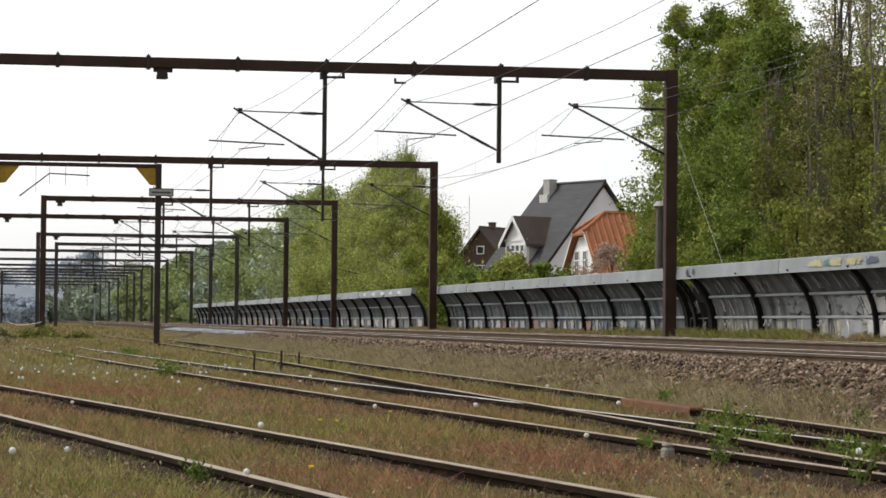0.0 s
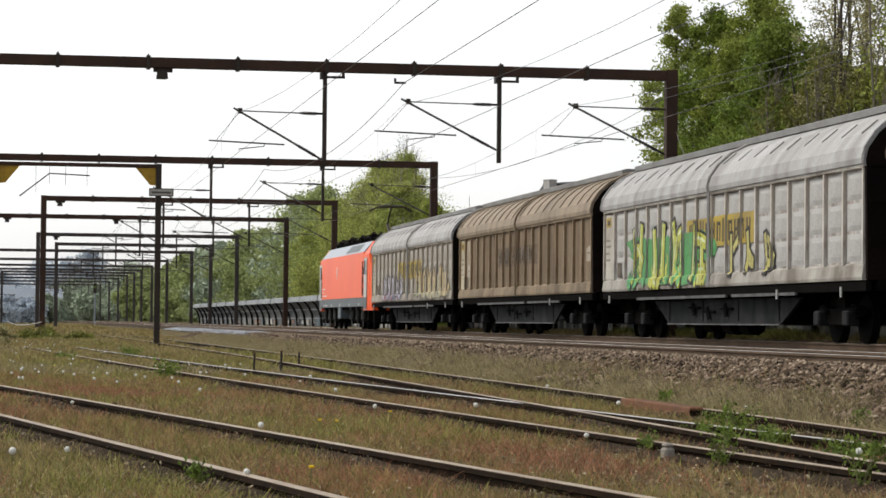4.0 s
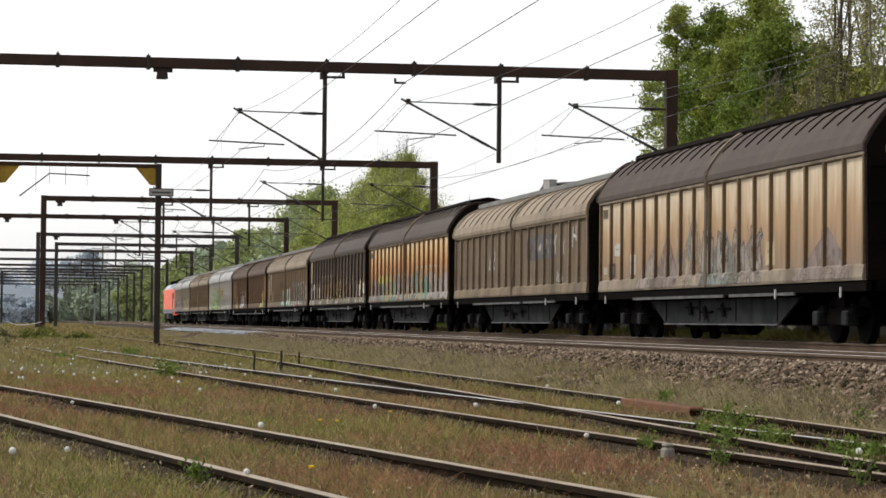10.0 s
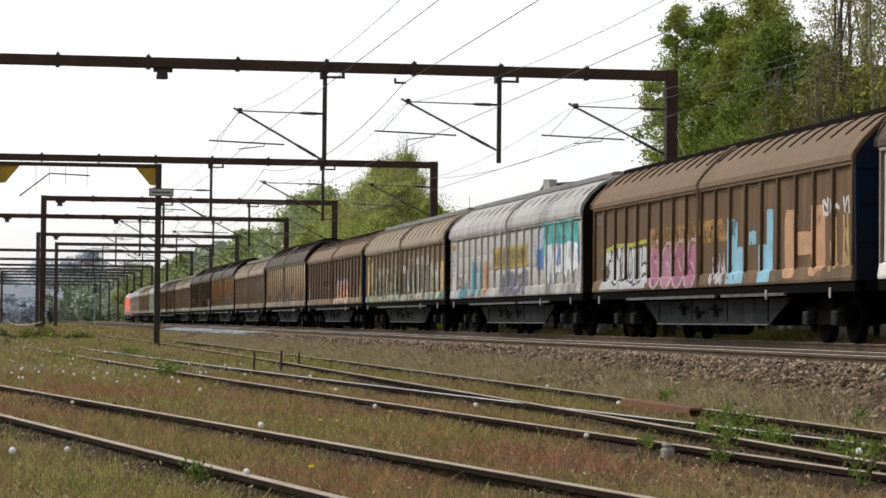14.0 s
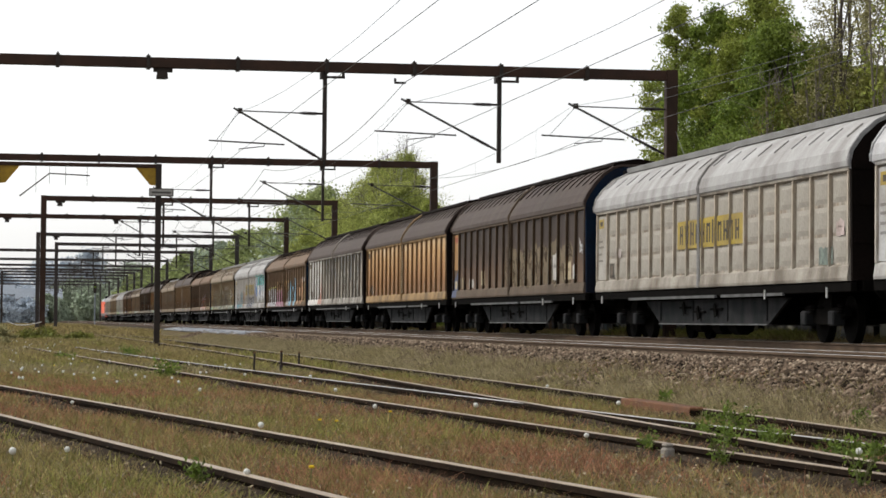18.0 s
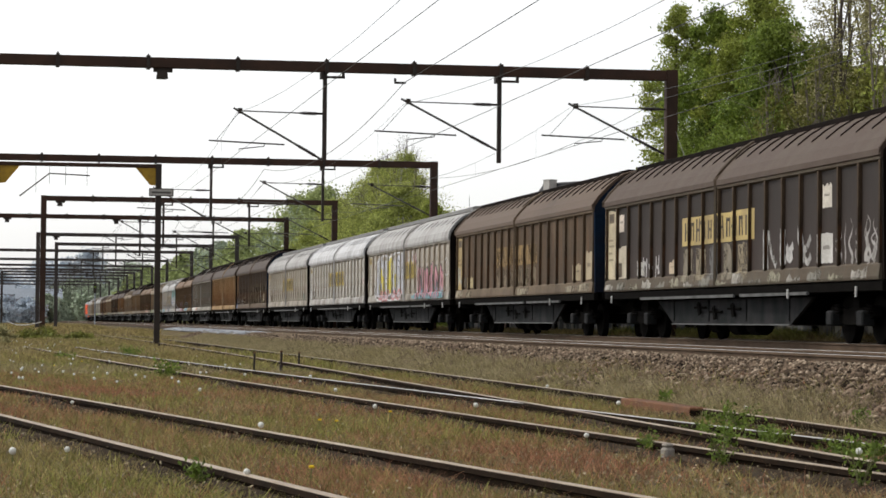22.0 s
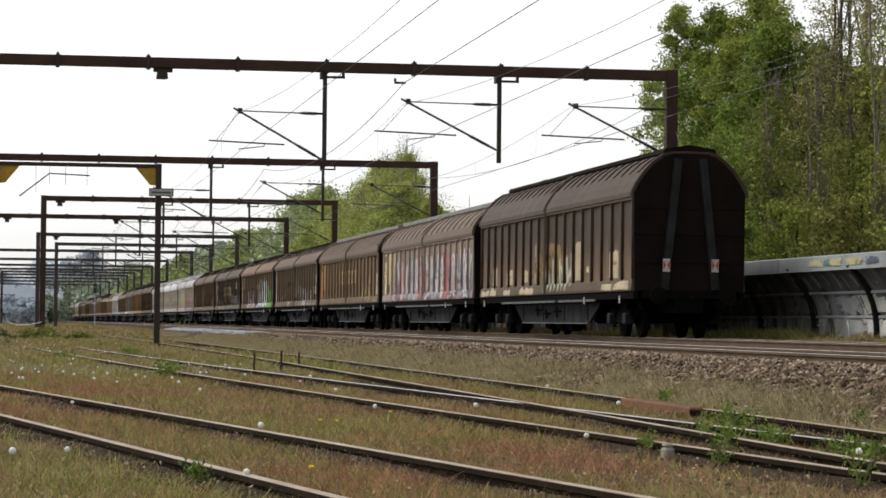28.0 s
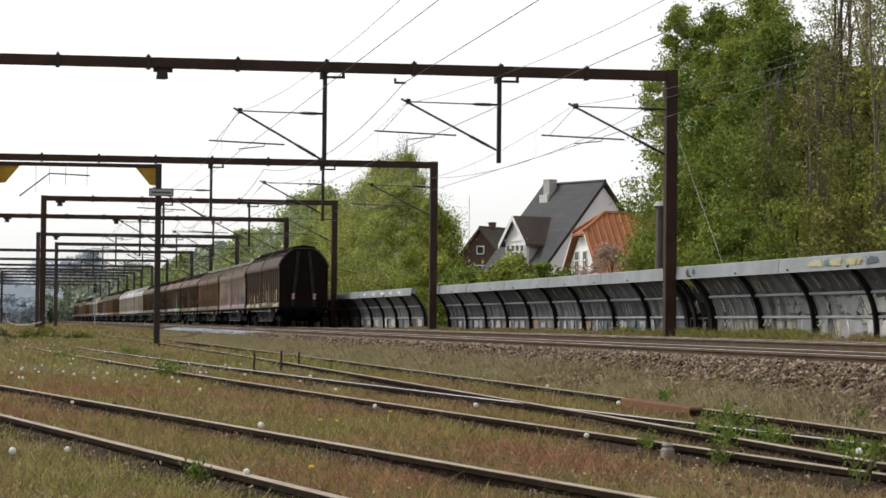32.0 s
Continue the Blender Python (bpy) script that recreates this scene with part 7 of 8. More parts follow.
        glyphs(w, 142, .55, .95, 1.4, 2.5, 5, (0.33, 0.31, 0.27), (0.20, 0.185, 0.16), .22, 3, worn=True)
    elif i == 14:
        labels(w, [(.10, 1.5, 1.85, .018, (0.5, 0.42, 0.3)), (.86, 2.0, 2.3, .02, CREAM)])
        block(w, .49, .508, 1.5, top, (0.52, 0.46, 0.36), 3, "plate", "joint_strip", 0.0)
    elif i == 15:
        bay(w, 0, 1, 2.15, top, (0.44, 0.235, 0.08))
        block(w, .014, .04, top - .3, top - .05, (0.34, 0.09, 0.05), 3, "spray")
        lay(w, [[(along(.008), 1.2), (along(.05), 1.2), (along(.04), 2.1), (along(.01), 1.8)]], (0.06, 0.08, 0.15), 2)
        labels(w, [(.017, 1.5, 1.8, .022, CREAM), (.065, 1.5, 1.9, .03, (0.34, 0.26, 0.16)), (.155, 1.5, 1.85, .034, pale), (.255, 1.55, 2.1, .03, CREAM), (.79, 1.55, 2.35, .03, pale), (.87, 1.55, 2.1, .035, CREAM), (.915, 1.55, 2.0, .025, pale)])
        for k in range(6):
            field(w, 151 + k, .44 + .075 * k, .54 + .075 * k, 1.4, 2.7 - .1 * (k % 2), (0.17, 0.13, 0.08), 1, .10, True)
        glyphs(w, 158, .945, .98, 2.2, 2.7, 1, (0.5, 0.5, 0.5), None, .07, 3)
    elif i in (16, 17):
        name_board(w, *((.40, .66) if i == 16 else (.385, .66)), 2.05, 2.72)
        labels(w, [(.955, 2.0, 2.35, .022, (0.52, 0.42, 0.40)), (.115, 2.0, 2.3, .018, (0.5, 0.44, 0.42))])
        if i == 16:
            block(w, .905, .945, 1.47, 1.85, (0.20, 0.25, 0.22), 2, "spray_worn")
    elif i == 18:
        name_board(w, .40, .62, 2.05, 2.72)
        for k in range(5):
            field(w, 161 + k, .115 + .068 * k, .20 + .068 * k, 1.25, 3.1 - .1 * (k % 2), (0.52, 0.53, 0.57), 6, .05)
        for u, z0, z1 in ((.145, 1.5, 2.6), (.19, 1.6, 2.3), (.27, 1.5, 3.0), (.31, 1.6, 2.9), (.36, 1.7, 2.3)):
            field(w, int(u * 777), u, u + .05, z0, z1, (0.56, 0.48, 0.06), 8, .10)
        glyphs(w, 162, .12, .46, 1.35, 2.95, 4, (0.62, 0.63, 0.66), dark_ink, .16, 9, grow=.05)
        lay(w, stroke(rounded([(along(u), z) for u, z in ((.11, 2.8), (.10, 1.9), (.13, 1.35), (.2, 1.22), (.26, 1.3), (.32, 1.22), (.4, 1.25), (.46, 1.3), (.475, 2.2), (.47, 3.0), (.38, 3.12), (.3, 3.0), (.22, 3.1), (.16, 2.95), (.11, 2.8))], 4), .07), (0.70, 0.70, 0.72), 12)
        loops(w, 163, .17, .30, 1.22, 1.6, 3, (0.55, 0.22, 0.22), None, .09, 13)
        loops(w, 166, .34, .46, 1.22, 1.6, 2, (0.55, 0.22, 0.22), None, .09, 13)
        flames(w, 164, .47, .63, 2.6, 3.1, [(0.68, 0.68, 0.70), (0.44, 0.24, 0.24)], 9, .16, 6)
        field(w, 165, .60, .95, 1.2, 1.6, (0.13, 0.32, 0.37), 6, .08)
        field(w, 167, .64, .93, 1.35, 2.1, (0.10, 0.09, 0.10), 6, .08)
        glyphs(w, 168, .64, .93, 1.35, 2.45, 6, (0.56, 0.22, 0.27), dark_ink, .25, 7, shine=(0.62, 0.40, 0.42))
        flames(w, 169, .62, .94, 1.2, 1.7, [(0.16, 0.36, 0.40), (0.50, 0.22, 0.28)], 20, .14, 11)
        loops(w, 170, .93, .985, 2.0, 2.6, 1, (0.52, 0.50, 0.48), None, .06, 6)
    elif i == 19:
        name_board(w, .34, .64, 2.10, 2.72, (0.27, 0.175, 0.07), (0.19, 0.125, 0.06), True)
        glyphs(w, 171, .008, .045, 1.6, 2.3, 2, (0.52, 0.50, 0.44), None, .09, 4)
        for k in range(6):
            block(w, .345 + .05 * k, .385 + .05 * k, 1.47, 2.05, (0.17, 0.13, 0.085), 1, "spray_worn")
        labels(w, [(.115, 1.5, 1.9, .03, (0.48, 0.40, 0.22)), (.88, 1.5, 2.0, .035, (0.40, 0.32, 0.20)), (.945, 1.5, 2.3, .035, (0.44, 0.36, 0.24))])
        for u, du in ((.01, .06), (.1, .05), (.52, .08), (.84, .14)):
            block(w, u, u + du, 1.17, 1.44, (0.28, 0.24, 0.17), 2, "spray_worn", rag=.04)
    elif i == 20:
        name_board(w, .355, .625, 2.12, 2.78, (0.50, 0.38, 0.15), (0.045, 0.035, 0.025))
        for k in range(5):
            block(w, .36 + .052 * k, .40 + .052 * k, 1.3, 2.1, ((0.22, 0.19, 0.14), (0.30, 0.25, 0.17), (0.13, 0.125, 0.12))[k % 3], 1, "spray_worn")
        bay(w, 1, 2, 1.47, 2.3, (0.58, 0.52, 0.40))
        labels(w, [(.066, 2.65, 3.15, .024, (0.62, 0.54, 0.46)), (.155, 1.5, 1.9, .034, pale), (.30, 1.5, 1.85, .034, (0.52, 0.42, 0.30)), (.835, 2.55, 3.05, .026, (0.64, 0.60, 0.52)), (.83, 1.5, 2.1, .034, pale)])
        glyphs(w, 181, .175, .265, 1.45, 2.0, 3, (0.48, 0.47, 0.46), None, .08, 3)
        glyphs(w, 182, .655, .815, 1.45, 2.3, 3, (0.46, 0.45, 0.43), None, .15, 3, worn=True)
        flames(w, 183, .88, .98, 1.45, 2.3, [(0.40, 0.38, 0.36)], 12, .09, 3, True)
        for k in range(16):
            block(w, .01 + .061 * k, .05 + .061 * k, 1.17, 1.36 + .08 * (k % 2), ((0.36, 0.34, 0.30), (0.20, 0.19, 0.16), (0.32, 0.30, 0.22))[k % 3], 2, "spray_worn", rag=.05)
    elif i == 21:
        bay(w, 1, 2, 2.45, top, (0.40, 0.32, 0.18))
        name_board(w, .30, .58, 2.25, 2.65, (0.30, 0.16, 0.05), (0.19, 0.11, 0.05), True)
        field(w, 191, .20, .48, 1.2, 1.75, (0.34, 0.33, 0.34), 1, .10)
        glyphs(w, 192, .215, .48, 1.22, 2.35, 4, (0.52, 0.52, 0.55), (0.12, 0.11, 0.13), .22, 2)
        flames(w, 193, .20, .50, 1.2, 2.5, [(0.50, 0.10, 0.08), (0.12, 0.26, 0.12), (0.46, 0.12, 0.20), (0.10, 0.10, 0.12)], 18, .13, 5)
        field(w, 194, .52, .56, 1.7, 2.3, (0.46, 0.44, 0.24), 3, .05)
        field(w, 195, .55, .60, 1.25, 2.3, (0.05, 0.13, 0.28), 2, .08)
        for a, b, z0, z1 in ((.60, .67, 2.4, 2.95), (.70, .76, 2.5, 3.05), (.80, .90, 1.2, 2.4), (.86, .945, 1.2, 1.9), (.80, .86, 1.6, 2.6)):
            field(w, int(a * 555), a, b, z0, z1, (0.10, 0.36, 0.06), 2, .08)
        for k in range(4):
            field(w, 196 + k, .56 + .064 * k, .64 + .064 * k, 1.25, 2.7 + .1 * (k % 2), (0.18, 0.18, 0.20), 3, .06)
        glyphs(w, 201, .56, .82, 1.28, 2.75, 4, (0.60, 0.61, 0.65), dark_ink, .36, 4, grow=.05, tall=.05)
        lay(w, stroke([(along(.56), 2.6), (along(.63), 2.72), (along(.7), 2.9), (along(.76), 2.75), (along(.82), 2.9)], .06), (0.22, 0.10, 0.20), 9)
        labels(w, [(.135, 1.5, 1.95, .03, (0.46, 0.42, 0.26)), (.90, 1.5, 2.0, .03, (0.36, 0.28, 0.18)), (.95, 1.8, 2.2, .02, (0.46, 0.40, 0.32))])
        block(w, .20, .82, 1.17, 1.44, (0.40, 0.40, 0.42), 1, "spray_worn", rag=.04)
        block(w, .82, .95, 1.17, 1.44, (0.10, 0.34, 0.06), 1, "spray", rag=.04)
    elif i == 22:
        glyphs(w, 211, .445, .585, 1.5, 2.45, 3, (0.16, 0.155, 0.15), None, .20, 2)
        glyphs(w, 212, .665, .75, 1.22, 2.05, 3, (0.10, 0.08, 0.07), (0.60, 0.59, 0.57), .10, 3, grow=.045)
        glyphs(w, 213, .635, .66, 1.45, 1.8, 1, (0.50, 0.49, 0.47), None, .05, 3)
        glyphs(w, 214, .755, .80, 1.45, 2.1, 2, (0.50, 0.49, 0.47), None, .06, 3)
        field(w, 215, .605, .635, 1.6, 2.3, (0.17, 0.16, 0.15), 2, .05)
        labels(w, [(.845, 1.5, 2.0, .035, pale), (.935, 1.75, 2.2, .018, pale), (.155, 1.5, 1.75, .024, pale), (.95, 2.3, 2.75, .012, (0.5, 0.48, 0.45))])
        glyphs(w, 216, .235, .275, 1.5, 2.1, 1, (0.42, 0.40, 0.37), None, .06, 3)
        name_board(w, .30, .62, 2.25, 2.62, (0.15, 0.095, 0.05), (0.105, 0.07, 0.045), True)
        for k in range(6):
            block(w, .60 + .065 * k, .645 + .065 * k, 1.17, 1.40, (0.38, 0.36, 0.32), 2, "spray_worn", rag=.05)
        flames(w, 217, .30, .37, 1.2, 1.42, [(0.46, 0.44, 0.40)], 8, .06, 3)
    elif i == 23:
        name_board(w, .355, .635, 2.08, 2.72, (0.34, 0.215, 0.075), (0.045, 0.035, 0.035))
        flames(w, 221, .70, .88, 1.3, 2.5, [(0.30, 0.21, 0.10), (0.25, 0.18, 0.10)], 26, .26, 2, True)
        labels(w, [(.945, 1.5, 2.45, .036, (0.38, 0.33, 0.25))])
        block(w, .93, .985, 1.17, 1.44, (0.34, 0.29, 0.21), 2, "spray_worn")
        block(w, .46, .49, 1.5, top, (0.20, 0.16, 0.11), 1, "spray_worn")
    elif i == 24:
        bay(w, 2, 3, 1.47, top, (0.40, 0.30, 0.18))
        for k in range(13):
            field(w, 230 + k, .13 + .063 * k, .21 + .063 * k, 1.2, 2.9 - .15 * (k % 3), ((0.50, 0.49, 0.50), (0.38, 0.14, 0.14), (0.52, 0.48, 0.46), (0.24, 0.28, 0.36))[k % 4], 1, .08)
        glyphs(w, 245, .14, .96, 1.3, 2.9, 11, (0.54, 0.52, 0.52), (0.20, 0.06, 0.07), .22, 3)
        flames(w, 246, .13, .97, 1.2, 3.0, [(0.42, 0.10, 0.10), (0.58, 0.57, 0.57), (0.16, 0.20, 0.32), (0.05, 0.05, 0.06)], 70, .13, 6)
    elif i == 25:
        labels(w, [(.10, 1.5, 2.1, .03, CREAM), (.22, 1.5, 2.0, .03, CREAM), (.88, 1.5, 2.25, .034, (0.50, 0.40, 0.26)), (.34, 1.55, 1.95, .022, CREAM), (.74, 1.7, 1.9, .015, CREAM)])
        field(w, 251, .40, .64, 1.6, 2.6, (0.24, 0.16, 0.07), 1, .10, True)
        glyphs(w, 252, .48, .66, 1.22, 2.2, 4, (0.46, 0.46, 0.36), (0.22, 0.21, 0.15), .15, 2)
        block(w, .675, .705, 1.5, 2.6, (0.44, 0.36, 0.23), 2, "plate", "graffiti")
        block(w, .41, .435, 1.5, 2.7, (0.26, 0.22, 0.17), 2, "spray_worn")
        for u, du in ((.02, .06), (.09, .05), (.20, .05), (.32, .10), (.84, .14)):
            block(w, u, u + du, 1.17, 1.44, (0.44, 0.36, 0.24), 2, "spray", rag=.04)
        for x in (-0.62, 0.62):
            t = part("tail_board", box(BM(), x - 0.09, x + 0.09, -BODY / 2 - 0.14, -BODY / 2 - 0.12, 1.64, 1.96), "chimney", w, "red and white tail board")
            for s in (-1, 1):
                bm = BM()
                a = [bm.verts.new(v) for v in ((x + s * 0.08, -BODY / 2 - 0.145, 1.68), (x + s * 0.08, -BODY / 2 - 0.145, 1.93), (x + s * .015, -BODY / 2 - 0.145, 1.81))]
                bm.faces.new(a)
                part("red_triangle", bm, "red_lamp", t)


def loco():
    """Six-axle electric locomotive, red with slate skirt and light grey roof; front towards +y."""
    L, hw = 19.2, 1.42
    h = L / 2
    t = empty("locomotive", "red six axle electric locomotive with grey skirt and roof", "locomotive")
    # side outline: skirt, red wall, sloped roof side
    z0, z1, z2, z3, z4 = 0.85, 1.42, 3.42, 3.78, 3.92
    yb = h - 1.70
    for s in (-1, 1):
        part("skirt", box(BM(), min(s * hw, s * (hw - .1)), max(s * hw, s * (hw - .1)), -yb, yb, 1.02, z1, 0.01), "loco_dark", t, "slate grey lower skirt")
        part("side_wall", box(BM(), min(s * (hw + .004), s * (hw - .1)), max(s * (hw + .004), s * (hw - .1)), -yb, yb, z1 + .002, z2), "loco_red", t, "glossy red side wall")
        bm = BM()
        prism(bm, [(s * hw, z2 + .002), (s * (hw - 0.42), z4), (s * (hw - .5), z4 - .03), (s * (hw - .1), z2 + .002)], -yb, yb)
        rf = part("roof_side", bm, "loco_grey", t, "light grey sloped roof side")
        n = Vector((s * (z4 - z2), 0, 0.42)).normalized()
        for ya in (-5.9, -3.4):
            bm = BM()
            a = Vector((s * (hw - 0.06), 0, z2 + .08)) + n * 0.006
            b = Vector((s * (hw - 0.36), 0, z4 - .08)) + n * 0.006
            vs = [bm.verts.new((p.x, y, p.z)) for p, y in ((a, ya), (a, ya + 2.4), (b, ya + 2.4), (b, ya))]
            bm.faces.new(vs)
            part("vent_panel", bm, "loco_dark", rf)
    part("roof_deck", box(BM(), -hw + .5, hw - .5, -yb, yb, z4 - .1, z4 - .02), "loco_dark", t)
    part("frame", box(BM(), -hw + .12, hw - .12, -h + 0.6, h - 0.6, 0.9, 1.3), "black", t)
    # cabs: tapering noses with a flat lower face and raked windscreen
    for s in (-1, 1):
        def ring(y, w, zt, zb=0.85):
            return [(-w, y, zb), (w, y, zb), (w, y, z1), (w, y, z2 - .1 if zt > 3.4 else zt), (w - 0.42 if zt > 3.4 else w * .9, y, zt), (-w + 0.42 if zt > 3.4 else -w * .9, y, zt), (-w, y, z2 - .1 if zt > 3.4 else zt), (-w, y, z1)]
        rows = [ring(s * (yb + .002), hw - .01, z4 - .01), ring(s * (h - .95), hw - .012, z4 - .04), ring(s * (h - .42), hw - .06, z4 - .22), ring(s * (h - 0.10), hw - .18, 2.7), ring(s * h, hw - .24, 1.5)]
        bm = BM()
        vr = [[bm.verts.new(v) for v in r] for r in rows]
        for a, b in zip(vr[:-1], vr[1:]):
            for k in range(8):
                bm.faces.new((a[k], a[(k + 1) % 8], b[(k + 1) % 8], b[k]))
        bm.faces.new(vr[0][::-1])
        bm.faces.new(vr[-1])
        cab = part("cab", bm, "loco_red", t, "red cab end")
        part("windscreen", slab_y(s * (h - .42), s * (h - 0.10), 1.0, 2.72, 3.42, s), "glass", cab)
        for sx in (-1, 1):
            a = BM()
            y0, y1 = sorted((s * (yb + 0.08), s * (h - 0.68)))
            box(a, min(sx * hw, sx * (hw - .04)), max(sx * hw, sx * (hw - .04)), y0, y1, 1.05, 3.15)
            door = part("cab_side", a, "loco_cream", cab, "pale grey cab side with door")
            part("side_window", box(BM(), min(sx * (hw + .008), sx * hw), max(sx * (hw + .008), sx * hw), y0 + .12, y1 - .08, 2.42, 3.05), "glass", door)
            part("skirt_panel", box(BM(), min(sx * (hw + .006), sx * hw), max(sx * (hw + .006), sx * hw), y0, y1, 0.9, z1), "loco_dark", door)
            part("hand_rail", tube(BM(), [(sx * (hw + .05), s * yb, 1.5), (sx * (hw + .05), s * yb, 3.0)], 0.02, 5), "black", cab)
            for k, zz in enumerate((1.5, 2.0, 2.45)):
                part("lamp_recess", box(BM(), min(sx * (hw + .009), sx * hw), max(sx * (hw + .009), sx * hw), s * (yb - .03) - .05, s * (yb - .03) + .05, zz, zz + .28), "black", cab)
            bm = BM()
            tube(bm, [(sx * 0.88, s * (h - .1), 1.05), (sx * 0.88, s * (h + .5), 1.05)], 0.12, 10)
            tube(bm, [(sx * 0.88, s * (h + .5), 1.05), (sx * 0.88, s * (h + .56), 1.05)], 0.24, 14)
            part("buffer", bm, "black", t)
        bm = BM()
        slab(bm, [(s * (h - .3), 0.25), (s * (h + .1), 0.3), (s * (h + .05), 0.85), (s * (h - .5), 0.85)], -1.15, 1.15)
        part("snow_plough", bm, "black", t)
    # lettering as plain bars and an outlined mark
    x = -hw - 0.012
    mk = part("mark", box(BM(), x, x + .01, 1.5, 1.86, 2.40, 2.92), "loco_white", t, "white outlined mark")
    part("mark_field", box(BM(), x - .004, x - .001, 1.54, 1.82, 2.45, 2.87), "loco_red", mk)
    part("mark_bar", box(BM(), x - .008, x - .005, 1.58, 1.78, 2.52, 2.80), "loco_white", mk)
    for k, (zz, ln) in enumerate(((1.90, 1.1), (1.74, 0.6), (1.57, 1.7))):
        part("lettering_bar", box(BM(), x, x + .01, yb - 0.35 - ln, yb - 0.35, zz, zz + 0.055), "loco_white", t)
    for y in (6.9, 6.3, 3.8, 0.6, -3.0, -6.4, 5.7):
        part("skirt_mark", box(BM(), x, x + .01, y - 0.12, y + .12, 1.07, 1.17), "plate_white", t)
    part("equipment_box", box(BM(), -1.4, 1.4, 0.4, 1.4, 0.48, 1.015, 0.03), "loco_dark", t, "grey equipment box")
    # running gear
    for y0 in (-5.2, 5.2):
        bm = BM()
        for s in (-1, 1):
            slab(bm, [(-3.0, 0.45), (-2.8, 1.0), (2.8, 1.0), (3.0, 0.45), (2.2, 0.34), (-2.2, 0.34)], s * 1.12 - .08, s * 1.12 + .08)
        box(bm, -1.0, 1.0, -3.1, 3.1, 0.32, 0.99)
        b = part("bogie", bm, "black", t)
        b.matrix_local = pose(0, y0, 0)
        for dy in (-2.0, 0, 2.0):
            bm = BM()
            for xx in (-0.76, 0.76):
                disc(bm, (xx, 0, 0.55), (1, 0, 0), 0.55, 0.13, 24)
            tube(bm, [(-.76, 0, .55), (.76, 0, .55)], 0.1, 8)
            wh = part("wheelset", bm, "black", b)
            wh.matrix_local = pose(0, dy, 0)
            for xx in (-1.22, 1.22):
                part("spring", tube(BM(), [(xx, dy - .45, 0.5), (xx, dy - .45, 0.98)], 0.10, 8), "black", b)
                part("damper", tube(BM(), [(xx * 1.07, dy + .5, 0.45), (xx * 1.07, dy + .42, 1.05)], 0.035, 6), "lamp_box", b)
                part("axle_cover", disc(BM(), (xx * 1.03, dy, 0.55), (1, 0, 0), 0.2, 0.12, 12), "frame_grey", b)
                part("sand_pipe", tube(BM(), [(xx, dy + .75, 0.95), (xx, dy + .68, 0.12)], 0.03, 5), "lamp_box", b)
    # roof gear and pantographs
    for y, sx, sy, sz in ((7.2, .55, .5, .26), (4.9, .5, .7, .2), (-7.3, .5, .45, .3), (-4.9, .45, .5, .36), (2.2, .6, .8, .24), (-0.9, .55, .9, .22)):
        part("roof_box", box(BM(), -sx, sx, y - sy, y + sy, z4 - .02, z4 + sz, 0.03), "black", t)
    gear = part("roof_gear", box(BM(), -0.5, 0.5, -4.5, 3.0, z4 - .02, z4 + .16, 0.03), "black", t)
    for k, y in enumerate((-8.0, -7.0, -5.6, -3.6, -2.0, -0.4, 1.0, 2.4, 4.0, 5.4, 7.0)):
        hgt = (.30, .22, .38, .26, .34, .20, .30, .36, .22, .32, .26)[k]
        part("roof_unit", box(BM(), -0.82, -0.30, y - .32, y + .30, z4 - .06, z4 + hgt, 0.04), "black", gear)
        part("roof_stub", tube(BM(), [(-0.62, y + .42, z4 - .02), (-0.62, y + .42, z4 + hgt + .12)], 0.05, 6), "insulator", gear)
    part("cable_run", tube(BM(), [(-0.78, y, z4 + .30 + .12 * math.sin(1.7 * y)) for y in [-7.6 + .6 * k for k in range(25)]], 0.03, 5), "black", gear)
    for y in (-4.0, -2.6, -1.2, 0.2, 1.6, 3.2, 4.6):
        bm = BM()
        for k in range(4):
            tube(bm, [(-0.45, y, z4 + .16 + .06 * k), (-0.45, y, z4 + .19 + .06 * k)], 0.09, 8)
        part("roof_insulator", bm, "insulator", gear)
    part("bus_bar", tube(BM(), [(-0.45, -4.2, z4 + .42), (-0.45, 4.8, z4 + .42)], 0.025, 6), "black", gear)
    for y in (-6.0, 6.0):
        up = y < 0
        p = part("pantograph", box(BM(), -0.6, 0.6, y - 0.75, y + 0.75, z4 + .0, z4 + .14), "black", t, "raised pantograph" if up else "folded pantograph")
        for xx in (-0.5, 0.5):
            part("foot_insulator", tube(BM(), [(xx, y - .6, z4 + .1), (xx, y - .6, z4 + .34)], 0.08, 8), "insulator", p)
        if up:
            part("lower_arm", tube(BM(), [(0, y - 0.5, z4 + .2), (0, y + 0.75, z4 + .85)], 0.06, 6), "gantry_dark", p)
            part("upper_arm", tube(BM(), [(0, y + 0.75, z4 + .85), (0, y - 0.35, 5.42)], 0.04, 6), "gantry_dark", p)
            for dy in (-.25, .25):
                part("contact_strip", tube(BM(), [(-0.95, y - .35 + dy, 5.3), (-0.6, y - .35 + dy, 5.5), (0.6, y - .35 + dy, 5.5), (0.95, y - .35 + dy, 5.3)], 0.03, 6), "gantry_dark", p)
            part("strip_frame", tube(BM(), [(0, y - .6, 5.44), (0, y - .1, 5.44)], 0.03, 5), "gantry_dark", p)
        else:
            part("lower_arm", tube(BM(), [(0, y - 0.7, z4 + .25), (0, y + 0.9, z4 + .3)], 0.06, 6), "gantry_dark", p)
            part("contact_strip", tube(BM(), [(-0.95, y, z4 + .25), (-0.6, y, z4 + .42), (0.6, y, z4 + .42), (0.95, y, z4 + .25)], 0.03, 6), "gantry_dark", p)
    return t


